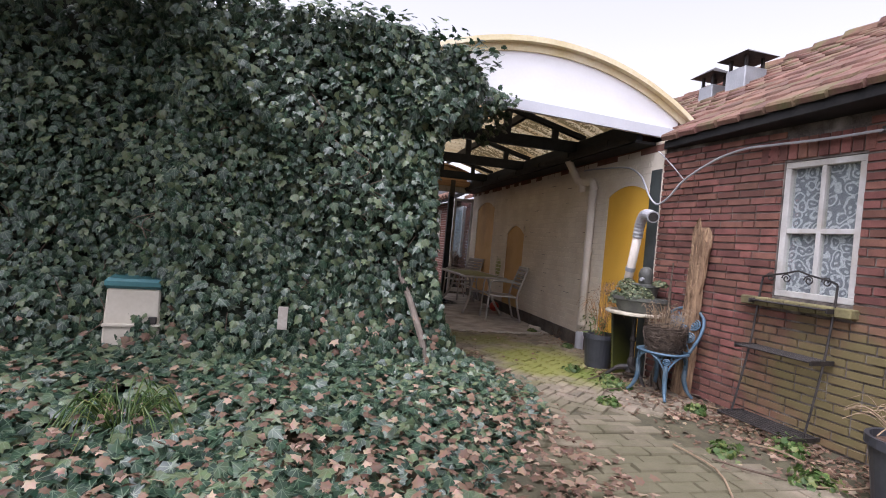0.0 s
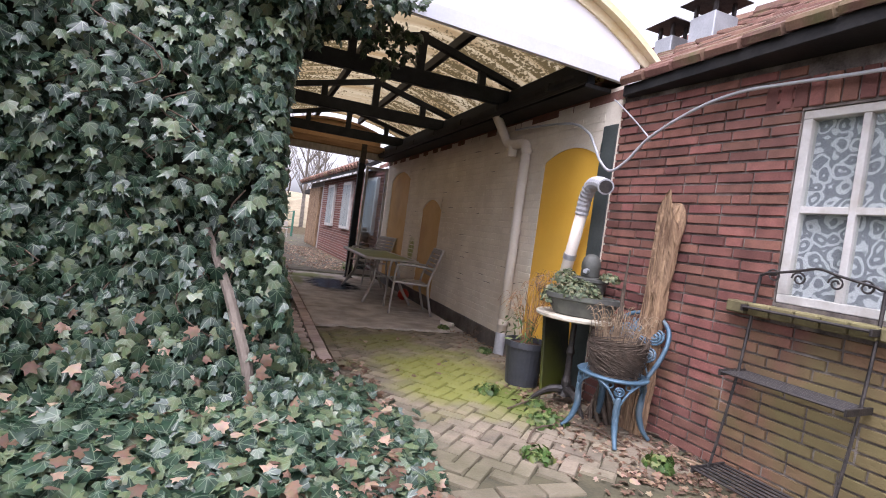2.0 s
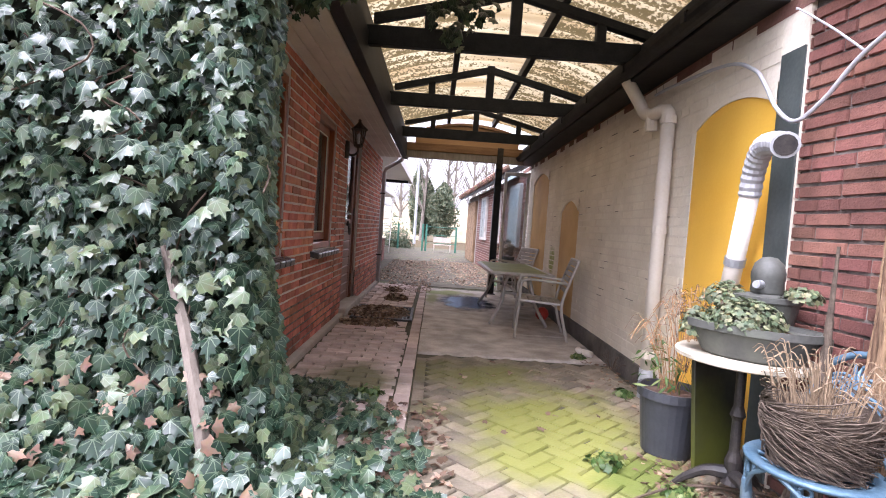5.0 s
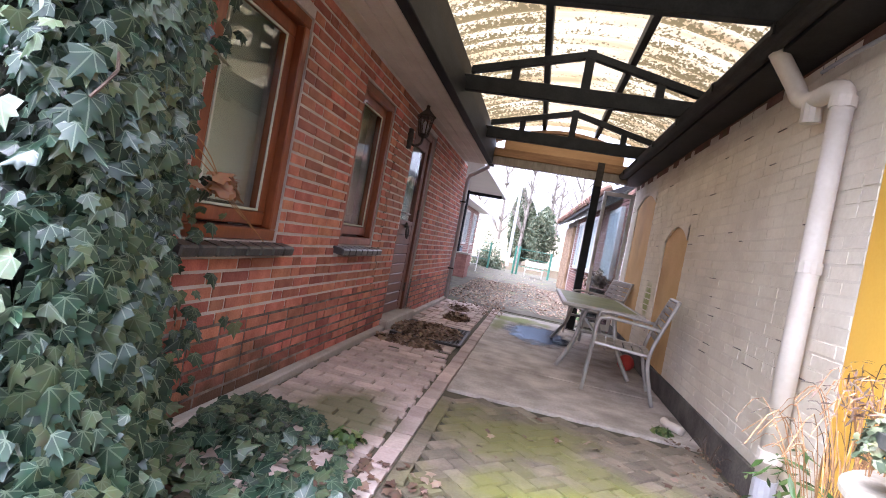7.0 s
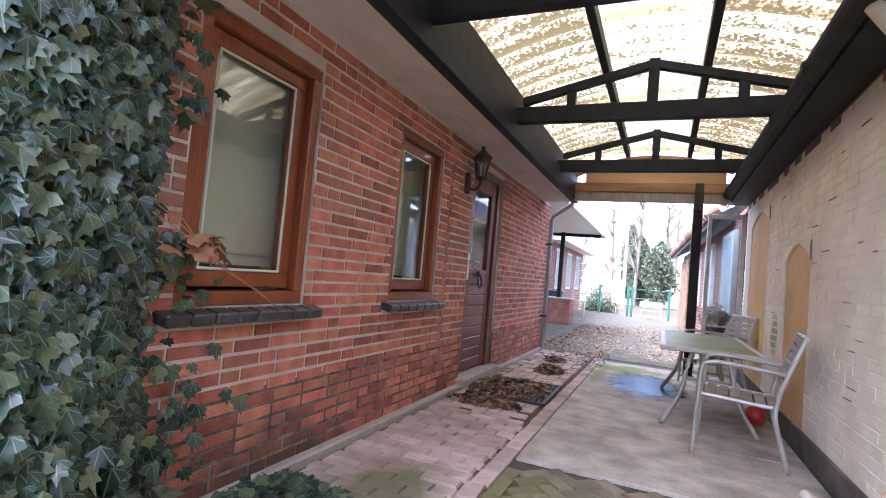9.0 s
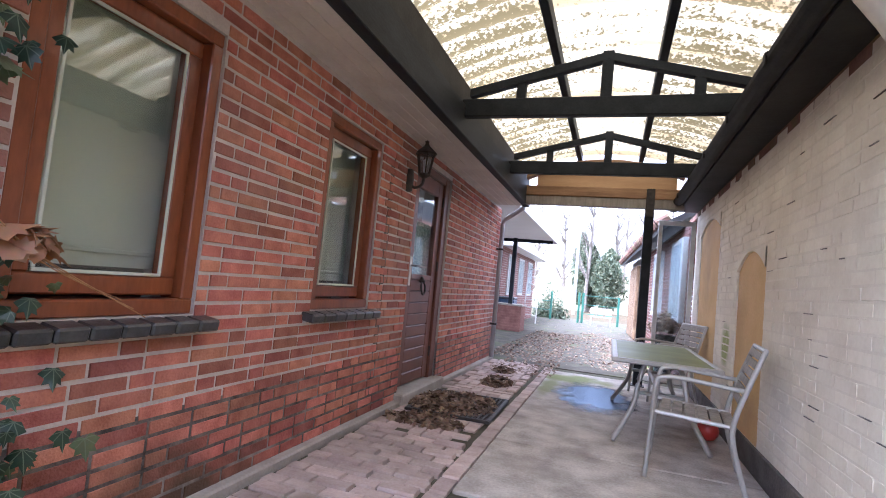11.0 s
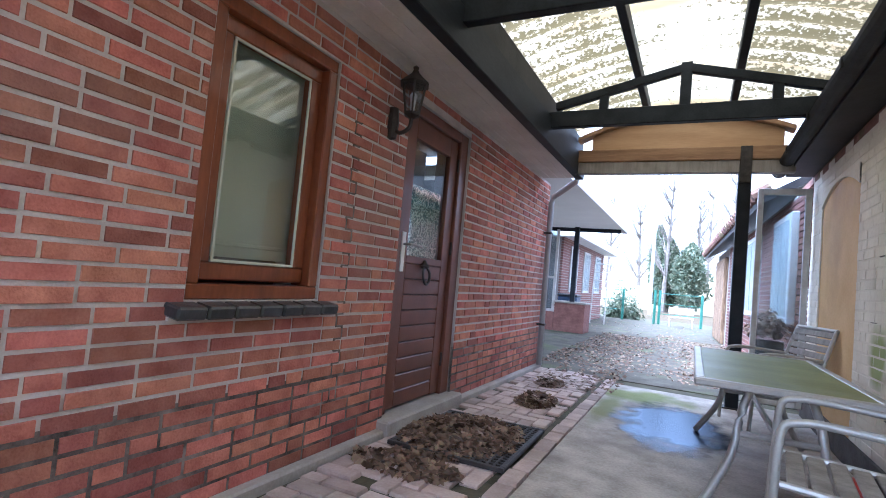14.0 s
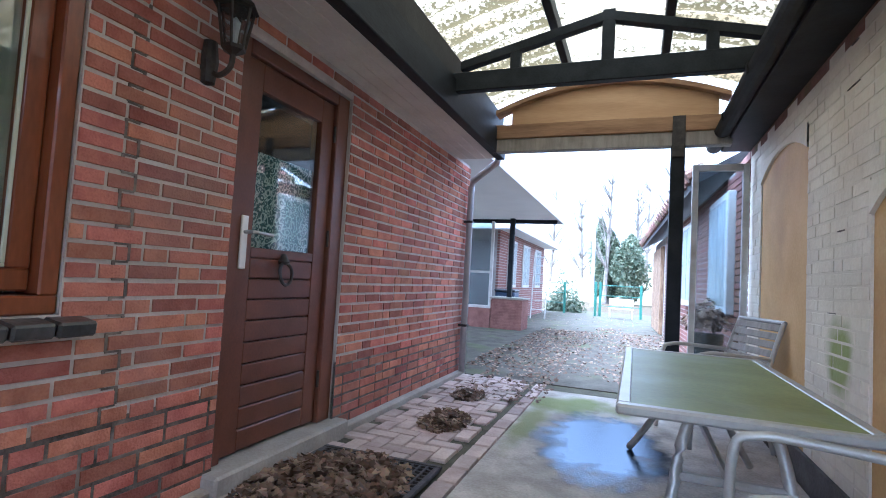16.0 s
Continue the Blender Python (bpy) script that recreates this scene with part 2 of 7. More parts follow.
def sheet_material(name):
    """Old translucent corrugated sheet, yellowed, with dark rotted leaf specks."""
    m = bpy.data.materials.new(name)
    m.use_nodes = True
    t = m.node_tree
    t.nodes.clear()
    N, L = t.nodes.new, t.links.new
    out, mix, tl, df = (N(k) for k in ("ShaderNodeOutputMaterial", "ShaderNodeMixShader", "ShaderNodeBsdfTranslucent",
                                       "ShaderNodeBsdfDiffuse"))
    geo = N("ShaderNodeNewGeometry")
    wide = N("ShaderNodeTexNoise")
    wide.inputs["Scale"].default_value, wide.inputs["Detail"].default_value = 1.6, 5
    mp = N("ShaderNodeMapping")
    mp.inputs["Scale"].default_value = (0.45, 3.4, 0.45)
    L(geo.outputs["Position"], mp.inputs[0])
    L(mp.outputs[0], wide.inputs["Vector"])
    ramp = N("ShaderNodeValToRGB")
    e = ramp.color_ramp.elements
    e[0].position, e[0].color = 0.34, (0.27, 0.232, 0.15, 1)
    e[1].position, e[1].color = 0.64, (0.165, 0.115, 0.056, 1)
    L(wide.outputs["Fac"], ramp.inputs[0])
    specks = N("ShaderNodeTexNoise")
    specks.inputs["Scale"].default_value, specks.inputs["Detail"].default_value = 34, 6
    L(geo.outputs["Position"], specks.inputs["Vector"])
    where = N("ShaderNodeTexNoise")
    where.inputs["Scale"].default_value, where.inputs["Detail"].default_value = 2.3, 3
    L(geo.outputs["Position"], where.inputs["Vector"])
    add = N("ShaderNodeMath")
    add.operation = "MULTIPLY_ADD"
    add.inputs[1].default_value = 0.55
    L(where.outputs["Fac"], add.inputs[0])
    L(specks.outputs["Fac"], add.inputs[2])
    r2 = N("ShaderNodeMapRange")
    r2.inputs["From Min"].default_value, r2.inputs["From Max"].default_value = 0.76, 0.86
    axes = N("ShaderNodeSeparateXYZ")
    L(geo.outputs["Position"], axes.inputs[0])
    turn = N("ShaderNodeMath")
    turn.operation = "MULTIPLY"
    turn.inputs[1].default_value = 2 * math.pi / 0.22
    L(axes.outputs["Y"], turn.inputs[0])
    valley = N("ShaderNodeMath")
    valley.operation = "SINE"
    L(turn.outputs[0], valley.inputs[0])
    lodged = N("ShaderNodeMath")
    lodged.operation = "MULTIPLY_ADD"
    lodged.inputs[1].default_value = -0.085
    L(valley.outputs[0], lodged.inputs[0])
    L(add.outputs[0], lodged.inputs[2])
    # the middle strip between the purlins lies nearly clean
    off = N("ShaderNodeMath")
    off.operation = "SUBTRACT"
    off.inputs[1].default_value = 2.08
    L(axes.outputs["X"], off.inputs[0])
    far = N("ShaderNodeMath")
    far.operation = "ABSOLUTE"
    L(off.outputs[0], far.inputs[0])
    strip = N("ShaderNodeMapRange")
    strip.inputs["From Min"].default_value, strip.inputs["From Max"].default_value = 0.33, 0.42
    strip.inputs["To Min"].default_value, strip.inputs["To Max"].default_value = -0.13, 0.035
    L(far.outputs[0], strip.inputs["Value"])
    total = N("ShaderNodeMath")
    total.operation = "ADD"
    L(lodged.outputs[0], total.inputs[0])
    L(strip.outputs[0], total.inputs[1])
    L(total.outputs[0], r2.inputs["Value"])
    mx = N("ShaderNodeMix")
    mx.data_type = "RGBA"
    mx.inputs[7].default_value = (0.06, 0.045, 0.02, 1)
    L(r2.outputs[0], mx.inputs[0])
    L(ramp.outputs[0], mx.inputs[6])
    L(mx.outputs[2], tl.inputs[0])
    L(mx.outputs[2], df.inputs[0])
    mix.inputs[0].default_value = 0.08
    L(tl.outputs[0], mix.inputs[1])
    L(df.outputs[0], mix.inputs[2])
    L(mix.outputs[0], out.inputs[0])
    return m


MORTAR = material("lime_mortar", (0.46, 0.42, 0.39), (0.62, 0.57, 0.53), 6, 0.95, 0.8, 90, stain=(0.28, 0.24, 0.22), stain_amount=0.55, stain_scale=2.5)
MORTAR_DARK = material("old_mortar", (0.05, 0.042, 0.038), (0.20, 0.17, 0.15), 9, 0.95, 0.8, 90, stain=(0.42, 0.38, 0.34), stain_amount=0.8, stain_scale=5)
RED_BRICK = material("red_brick", (0.33, 0.105, 0.068), (0.54, 0.215, 0.145), 11, 0.85, 1.0, 110, vary=0.42, stain=(0.26, 0.15, 0.13), stain_amount=0.65,
                     moss=(((0.56, 8.2, 0.02), (0.3, 0.75, 0.24), (0.035, 0.032, 0.016)),))
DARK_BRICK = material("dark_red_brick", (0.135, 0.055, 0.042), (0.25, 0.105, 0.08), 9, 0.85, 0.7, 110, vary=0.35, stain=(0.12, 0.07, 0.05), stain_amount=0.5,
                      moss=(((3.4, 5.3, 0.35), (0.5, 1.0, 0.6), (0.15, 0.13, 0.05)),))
WHITE_BRICK = material("white_painted_brick", (0.70, 0.62, 0.50), (0.84, 0.77, 0.65), 3, 0.75, 0.8, 40, vary=0.05, stain=(0.55, 0.46, 0.33), stain_amount=0.55, stain_scale=0.9,
                       moss=(((3.2, 11.72, 0.72), (0.3, 0.17, 0.22), (0.24, 0.28, 0.03)),))
WHITE_JOINT = material("painted_joint", (0.66, 0.58, 0.47), (0.79, 0.72, 0.61), 3, 0.85, 0.4, 60)
PLINTH = material("tarred_plinth", (0.06, 0.05, 0.045), (0.15, 0.13, 0.11), 5, 0.9, 0.6, 60)
YELLOW = material("yellow_panel_paint", (0.78, 0.43, 0.045), (0.84, 0.50, 0.07), 2.5, 0.5, 0.1, 70, stain=(0.62, 0.36, 0.07), stain_amount=0.35)
OCHRE = material("faded_ochre_boards", (0.55, 0.33, 0.11), (0.68, 0.45, 0.19), 2.5, 0.7, 0.3, 50, stain=(0.34, 0.19, 0.08), stain_amount=0.6)
BLACK_PAINT = material("blue_black_painted_timber", (0.010, 0.012, 0.016), (0.024, 0.028, 0.034), 8, 0.6, 0.25, 80, spec=0.2, stretch=(1, 0.3, 1))
GUTTER = material("black_gutter", (0.012, 0.012, 0.013), (0.032, 0.03, 0.029), 5, 0.6, 0.2, 50, spec=0.2)
RAW_WOOD = material("weathered_timber", (0.20, 0.11, 0.055), (0.42, 0.26, 0.14), 3, 0.75, 0.4, 30, stretch=(0.4, 4, 6), stain=(0.16, 0.09, 0.05))
PLY = material("plywood", (0.42, 0.26, 0.13), (0.55, 0.36, 0.20), 3, 0.7, 0.2, 30, stretch=(0.4, 4, 4))
SOFFIT = material("cream_soffit_boards", (0.52, 0.47, 0.43), (0.64, 0.59, 0.54), 3, 0.6, 0.15, 60)
WHITE_PAINT = material("white_sheet_paint", (0.80, 0.80, 0.82), (0.86, 0.86, 0.87), 2, 0.5, 0.05, 40, stain=(0.62, 0.60, 0.56), stain_amount=0.25)
CREAM_EDGE = material("yellowed_edge", (0.66, 0.54, 0.28), (0.80, 0.72, 0.52), 3, 0.6, 0.2, 40)
FRAME_WOOD = material("varnished_hardwood", (0.14, 0.035, 0.012), (0.27, 0.08, 0.026), 6, 0.35, 0.15, 60, stretch=(1, 1, 0.25), coat=0.3)
DOOR_WOOD = material("dark_brown_door_paint", (0.095, 0.030, 0.017), (0.16, 0.054, 0.030), 5, 0.4, 0.12, 70, stain=(0.15, 0.08, 0.05), stain_amount=0.3)
SILL = material("black_glazed_sill_tile", (0.022, 0.022, 0.024), (0.06, 0.06, 0.062), 12, 0.3, 0.3, 80, stain=(0.2, 0.2, 0.19), stain_amount=0.4, stain_scale=9)
BLIND = material("pale_green_blind", (0.50, 0.54, 0.44), (0.58, 0.61, 0.52), 1.5, 0.7, 0.05, 40)
# near-black tone puts the dimness of the unlit rooms into their colour
ROOM_SHADE = material("room_shade", (0.04, 0.04, 0.038), (0.07, 0.07, 0.065), 2, 0.9, 0.0, 20)
CONCRETE = material("worn_concrete", (0.31, 0.27, 0.23), (0.60, 0.545, 0.48), 5.0, 0.8, 1.0, 60, stain=(0.22, 0.185, 0.15), stain_amount=0.75, stain_scale=2.3, spec=0.3,
                    moss=(((1.95, 12.35, 0), (0.36, 0.62, 1), (0.20, 0.19, 0.165)), ((1.85, 13.25, 0), (0.5, 0.34, 1), (0.19, 0.23, 0.05)), ((1.62, 12.6, 0), (0.12, 0.7, 1), (0.20, 0.22, 0.07))))
CONCRETE_STEP = material("concrete_step", (0.30, 0.265, 0.23), (0.46, 0.42, 0.37), 4, 0.85, 0.5, 60, stain=(0.16, 0.15, 0.12))
PAVER_RED = material("red_clay_paver", (0.40, 0.305, 0.265), (0.58, 0.47, 0.42), 7, 0.85, 0.5, 70, vary=0.22, stain=(0.15, 0.13, 0.10), stain_amount=0.5,
                     moss=(((1.1, 8.35, 0), (0.42, 0.45, 1), (0.11, 0.11, 0.04)),))
PAVER_MOSS = material("mossy_paver", (0.15, 0.125, 0.09), (0.26, 0.215, 0.155), 8, 0.9, 1.0, 70, vary=0.28, stain=(0.20, 0.17, 0.12), stain_amount=0.5,
                      moss=(((2.35, 7.6, 0), (0.7, 1.0, 1), (0.20, 0.21, 0.035)), ((2.0, 8.6, 0), (0.6, 0.4, 1), (0.17, 0.165, 0.05)), ((2.7, 7.0, 0), (0.28, 0.4, 1), (0.10, 0.13, 0.018)), ((1.9, 4.8, 0), (0.9, 1.7, 1), (0.10, 0.092, 0.05))))
JOINT_SOIL = material("joint_soil", (0.05, 0.045, 0.028), (0.10, 0.09, 0.05), 8, 0.95, 0.6, 60)
SOIL = material("leafy_soil", (0.06, 0.044, 0.028), (0.12, 0.088, 0.056), 5, 0.95, 0.8, 40, spec=0.1, stain=(0.07, 0.085, 0.03), stain_amount=0.7, stain_scale=2)
ROOF_TILE = material("mossy_red_tile", (0.11, 0.055, 0.04), (0.21, 0.11, 0.078), 7, 0.9, 0.9, 60, vary=0.35, stain=(0.13, 0.12, 0.05), stain_amount=0.9, stain_scale=4)
TILE_EDGE = material("orange_eave_tile", (0.38, 0.14, 0.08), (0.48, 0.20, 0.12), 4, 0.8, 0.4, 60, vary=0.2)
ZINC = material("weathered_zinc", (0.34, 0.35, 0.37), (0.50, 0.51, 0.53), 4, 0.45, 0.2, 50, metal=0.5)
DARK_METAL = material("rusty_black_iron", (0.02, 0.019, 0.02), (0.06, 0.05, 0.045), 20, 0.55, 0.3, 120, metal=0.3)
PIPE = material("cream_painted_pipe", (0.64, 0.57, 0.48), (0.74, 0.68, 0.60), 4, 0.5, 0.1, 50, stain=(0.48, 0.41, 0.32), stain_amount=0.4)
GREY_PVC = material("grey_pvc", (0.36, 0.36, 0.38), (0.46, 0.46, 0.48), 4, 0.4, 0.05, 50)
TABLE_METAL = material("taupe_aluminium", (0.36, 0.34, 0.31), (0.46, 0.44, 0.40), 6, 0.4, 0.05, 60, metal=0.35)
TABLE_TOP = material("algae_covered_glass_top", (0.15, 0.17, 0.035), (0.24, 0.26, 0.075), 3, 0.45, 0.1, 40, stain=(0.34, 0.35, 0.26), stain_amount=0.5, stain_scale=1.6, spec=0.3)
SLAT_GREY = material("bleached_slats", (0.24, 0.22, 0.20), (0.36, 0.33, 0.30), 6, 0.7, 0.3, 60, stretch=(5, 5, 0.6), stain=(0.05, 0.045, 0.04), stain_amount=0.5, stain_scale=5)
GLASS = glass_material("window_glass")
FROST = glass_material("dirty_glass", (0.70, 0.76, 0.80), 0.12)
SHEET = sheet_material("old_translucent_sheet")

# ---- structure ----
WX = 0.56            # face of the house wall
RX = 3.20            # face of the white wall
BX = 3.23            # face of the red outbuilding wall
HOUSE_Y0, HOUSE_Y1 = 7.15, 14.1

# openings: (y0, y1, z0, z1)
W1 = (7.54, 8.30, 0.815, 2.03)
W2 = (9.18, 9.92, 0.812, 2.02)
DOOR = (10.63, 11.60, 0.08, 2.11)


def wall_along_y(x0, x1, y0, y1, z0, z1, holes):
    """A wall with openings cut right through."""
    bm = bmesh.new()
    y = y0
    for a, b, c, d in sorted(holes):
        if a > y:
            add_box(bm, x0, x1, y, a, z0, z1)
        if c > z0:
            add_box(bm, x0, x1, a, b, z0, c)
        if d < z1:
            add_box(bm, x0, x1, a, b, d, z1)
        y = b
    if y < y1:
        add_box(bm, x0, x1, y, y1, z0, z1)
    return bm


g = bmesh.new()
gs = 60
verts = {}
for i in range(gs + 1):
    for j in range(gs + 1):
        x, y = -60 + 120 * i / gs, -30 + 130 * j / gs
        verts[i, j] = g.verts.new((x, y, -0.055))
for i in range(gs):
    for j in range(gs):
        g.faces.new((verts[i, j], verts[i + 1, j], verts[i + 1, j + 1], verts[i, j + 1]))
solid("ground", g, SOIL, "damp dark soil with moss and rotting leaves", "ground", "structure")

wall_house = solid("wall_house", wall_along_y(WX - 0.30, WX - 0.001, HOUSE_Y0, HOUSE_Y1, -0.05, 2.24, [W1, W2, DOOR]), MORTAR,
                   "red brick house wall with light mortar joints", "wall", "structure")
# gable coloured near-black so that holes in the ivy read as shade
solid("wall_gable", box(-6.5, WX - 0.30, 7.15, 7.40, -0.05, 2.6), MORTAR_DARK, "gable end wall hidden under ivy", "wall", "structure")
solid("wall_house_back", box(-6.5, -6.2, 7.4, 14.1, -0.05, 2.6), MORTAR, "far side wall of the house", "wall", "structure")
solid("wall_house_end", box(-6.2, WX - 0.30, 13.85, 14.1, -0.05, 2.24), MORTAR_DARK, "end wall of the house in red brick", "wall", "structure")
solid("ceiling_house", box(-6.5, WX - 0.02, 7.15, 14.1, 2.62, 2.75), GUTTER, "flat bitumen house roof", "roof", "structure")
solid("wall_room", box(-1.2, -1.1, 7.4, 13.85, 0, 2.6), ROOM_SHADE, "room wall behind the windows, darkened for shade", "wall", "structure")
solid("floor_room", box(-1.1, 0.26, 7.4, 13.85, 0.0, 0.08), ROOM_SHADE, "room floor inside the house, darkened for shade", "floor", "structure")

# soffit boards, black beam and gutter on the house side
bm = bmesh.new()
for k in range(4):
    add_box(bm, WX - 0.01 + 0.095 * k, WX + 0.081 + 0.095 * k, 7.1, 13.75, 2.24, 2.255, 0.003)
solid("trim_soffit", bm, SOFFIT, "cream soffit boards under the eave", "soffit", "structure")
solid("trim_fascia", box(0.945, 1.03, 7.0, 13.75, 2.22, 2.46, 0.006), BLACK_PAINT, "blue-black painted eaves beam", "beam", "structure")
bm = bmesh.new()
add_box(bm, 0.9, 1.0, 7.0, 13.75, 2.46, 2.66)
add_box(bm, 0.3, 0.92, 7.0, 13.75, 2.64, 2.66)
solid("trim_flashing", bm, GUTTER, "dark flashing over the eaves beam", "trim", "structure")

# white wall and red outbuilding
SMALL = (10.58, 11.40, 0.14, 1.51)
TALL = (12.25, 13.42, 0.10, 2.02)
YEL = (7.27, 8.04, 0.08, 1.90)
wall_white = solid("wall_white", wall_along_y(RX + 0.012, RX + 0.32, 7.10, 13.85, -0.05, 2.30, [YEL, SMALL, TALL]), WHITE_JOINT,
                   "white-painted brick wall with open joints", "wall", "structure")
solid("baseboard_plinth", box(RX - 0.012, RX + 0.012, 8.06, 13.85, -0.05, 0.15, 0.004), PLINTH, "black tarred plinth with flaking edge", "plinth", "structure")
RW = (5.31, 5.865, 0.945, 1.935)
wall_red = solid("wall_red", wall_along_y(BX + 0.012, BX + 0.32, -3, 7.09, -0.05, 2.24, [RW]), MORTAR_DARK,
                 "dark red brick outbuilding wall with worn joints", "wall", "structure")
solid("wall_outbuilding_back", box(7.6, 7.8, -3, 14.45, -0.05, 2.2), MORTAR_DARK, "back wall of the outbuilding", "wall", "structure")
solid("wall_outbuilding_end", box(3.52, 7.6, 14.2, 14.45, -0.05, 2.2), MORTAR_DARK, "end wall of the outbuilding", "wall", "structure")
solid("wall_outbuilding_front", box(3.8, 7.6, -3, -2.8, -0.05, 2.2), MORTAR_DARK, "front wall of the outbuilding", "wall", "structure")
solid("wall_return", box(RX + 0.002, RX + 0.3, 7.105, 7.262, -0.05, 2.02), material("green_black_board", (0.035, 0.045, 0.045), (0.075, 0.088, 0.085), 4, 0.5, 0.2, 50),
      "dark green boarded return beside the yellow panel", "board", "structure")
solid("wall_inner", box(3.95, 4.0, -2.8, 14.2, 0, 2.3), ROOM_SHADE, "inner wall of the outbuilding, darkened for shade", "wall", "structure")


def arched_panel(name, hole, x, mat, label, rise):
    """A boarded-up opening: a panel whose head is a flat arch, with planks."""
    y0, y1, z0, z1 = hole
    bm = bmesh.new()
    n = 14
    pts = [(y0, z0), (y1, z0)] + [(y1 + (y0 - y1) * k / n, z1 - rise + rise * (1 - (2 * k / n - 1) ** 2)) for k in range(n + 1)]
    ring = [bm.verts.new((x, y, z)) for y, z in pts]
    f = bm.faces.new(ring)
    r = bmesh.ops.extrude_face_region(bm, geom=[f])
    bmesh.ops.translate(bm, vec=(0.03, 0, 0), verts=[v for v in r["geom"] if isinstance(v, bmesh.types.BMVert)])
    bm.normal_update()
    return solid(name, bm, mat, label, "panel", "structure")


def arch_fill(name, hole, x0, x1, mat, rise, parent):
    """Masonry above a flat arch, filling the square head of the hole."""
    y0, y1, z0, z1 = hole
    bm = bmesh.new()
    n = 14
    for k in range(n):
        ya, yb = y1 + (y0 - y1) * k / n, y1 + (y0 - y1) * (k + 1) / n
        za, zb = (z1 - rise + rise * (1 - (2 * j / n - 1) ** 2) for j in (k, k + 1))
        vs = [bm.verts.new(p) for p in ((x0, ya, za), (x0, yb, zb), (x0, yb, z1 + 0.002), (x0, ya, z1 + 0.002),
                                        (x1, ya, za), (x1, yb, zb), (x1, yb, z1 + 0.002), (x1, ya, z1 + 0.002))]
        for q in ((0, 1, 2, 3), (7, 6, 5, 4), (0, 4, 5, 1), (3, 2, 6, 7)):
            bm.faces.new([vs[i] for i in q])
    bmesh.ops.remove_doubles(bm, verts=bm.verts, dist=0.0005)
    return finish(bm, name, mat, parent)


arched_panel("wall_panel_yellow", YEL, RX + 0.012, YELLOW, "bright yellow painted panel with an arched head", 0.10)
arched_panel("wall_panel_small", SMALL, RX + 0.022, OCHRE, "faded ochre boarded window with an arched head", 0.14)
arched_panel("door_tall", TALL, RX + 0.022, OCHRE, "faded ochre boarded door with an arched head", 0.14)
for h, rise in ((YEL, 0.10), (SMALL, 0.14), (TALL, 0.14)):
    arch_fill("arch_infill", h, RX + 0.002, RX + 0.30, WHITE_BRICK, rise, wall_white)

# black boarding and gutter along the white wall
solid("trim_eaves_board", box(2.98, 3.30, 7.25, 13.9, 2.27, 2.30, 0.003), GUTTER, "black eaves soffit boarding", "soffit", "structure")
solid("trim_eaves_beam", box(2.99, 3.06, 7.25, 13.9, 2.30, 2.50, 0.005), BLACK_PAINT, "black eaves beam under the canopy", "beam", "structure")
bm = bmesh.new()
prof = [(math.cos(a) * 0.065, math.sin(a) * 0.06) for a in (math.pi * (1 + k / 8) for k in range(9))]
prof = prof + [(x * 0.93, z * 0.92) for x, z in reversed(prof)]
rings = [[bm.verts.new((2.93 + x, y, 2.33 + z)) for x, z in prof] for y in (7.25, 13.95)]
for k in range(len(prof)):
    bm.faces.new((rings[0][k], rings[0][(k + 1) % len(prof)], rings[1][(k + 1) % len(prof)], rings[1][k]))
for y in (7.6, 8.5, 9.4, 10.3, 11.2, 12.1, 13.0):
    add_box(bm, 2.862, 2.998, y - 0.03, y + 0.03, 2.325, 2.342)
    add_box(bm, 2.858, 2.87, y - 0.02, y + 0.02, 2.28, 2.34)
solid("trim_gutter", bm, GUTTER, "black half-round gutter with brackets", "gutter", "structure")

# tiled roof over the outbuilding and the white wall
ROOF_X0, ROOF_Z0, SLOPE = 3.16, 2.27, math.tan(radians(31.5))
RIDGE = 5.5


def roof_z(x):
    return ROOF_Z0 + (x - ROOF_X0) * SLOPE


bm = bmesh.new()
for s in (0, 1):
    xa, xb = (ROOF_X0 + 0.05, RIDGE) if s == 0 else (RIDGE, 2 * RIDGE - ROOF_X0)
    za, zb = (roof_z(xa) - 0.03, roof_z(RIDGE) - 0.03) if s == 0 else (roof_z(RIDGE) - 0.03, ROOF_Z0)
    v = [bm.verts.new(p) for p in ((xa, -3.2, za), (xb, -3.2, zb), (xb, 14.7, zb), (xa, 14.7, za))]
    w = [bm.verts.new((p.co.x, p.co.y, p.co.z - 0.07)) for p in v]
    for q in ((v[0], v[1], v[2], v[3]), (w[3], w[2], w[1], w[0]), (v[0], v[3], w[3], w[0]), (v[0], w[0], w[1], v[1]), (v[3], v[2], w[2], w[3])):
        bm.faces.new(q)
roof = solid("roof_outbuilding", bm, ROOF_TILE, "old mossy red pantile roof", "roof", "structure")
solid("trim_eave_red", box(3.17, 3.80, -3, 7.06, 2.20, 2.275, 0.004), GUTTER, "dark boarded eave over the red wall", "eave", "structure")
bm = bmesh.new()
for y in (-3.1, 14.6):
    v = [bm.verts.new(p) for p in ((3.5, y, 2.2), (7.5, y, 2.2), (RIDGE, y, roof_z(RIDGE) - 0.12))]
    bm.faces.new(v)
solid("wall_gable_infill", bm, MORTAR_DARK, "gable infill under the tiled roof", "wall", "structure")

# ---- canopy ----
CX, HALF, EDGE_Z, PEAK_Z = 2.08, 1.62, 2.50, 2.97
RAD = (HALF ** 2 + (PEAK_Z - EDGE_Z) ** 2) / (2 * (PEAK_Z - EDGE_Z))


def arc_z(x, lift=0.0):
    return PEAK_Z - RAD + math.sqrt(RAD ** 2 - (x - CX) ** 2) + lift


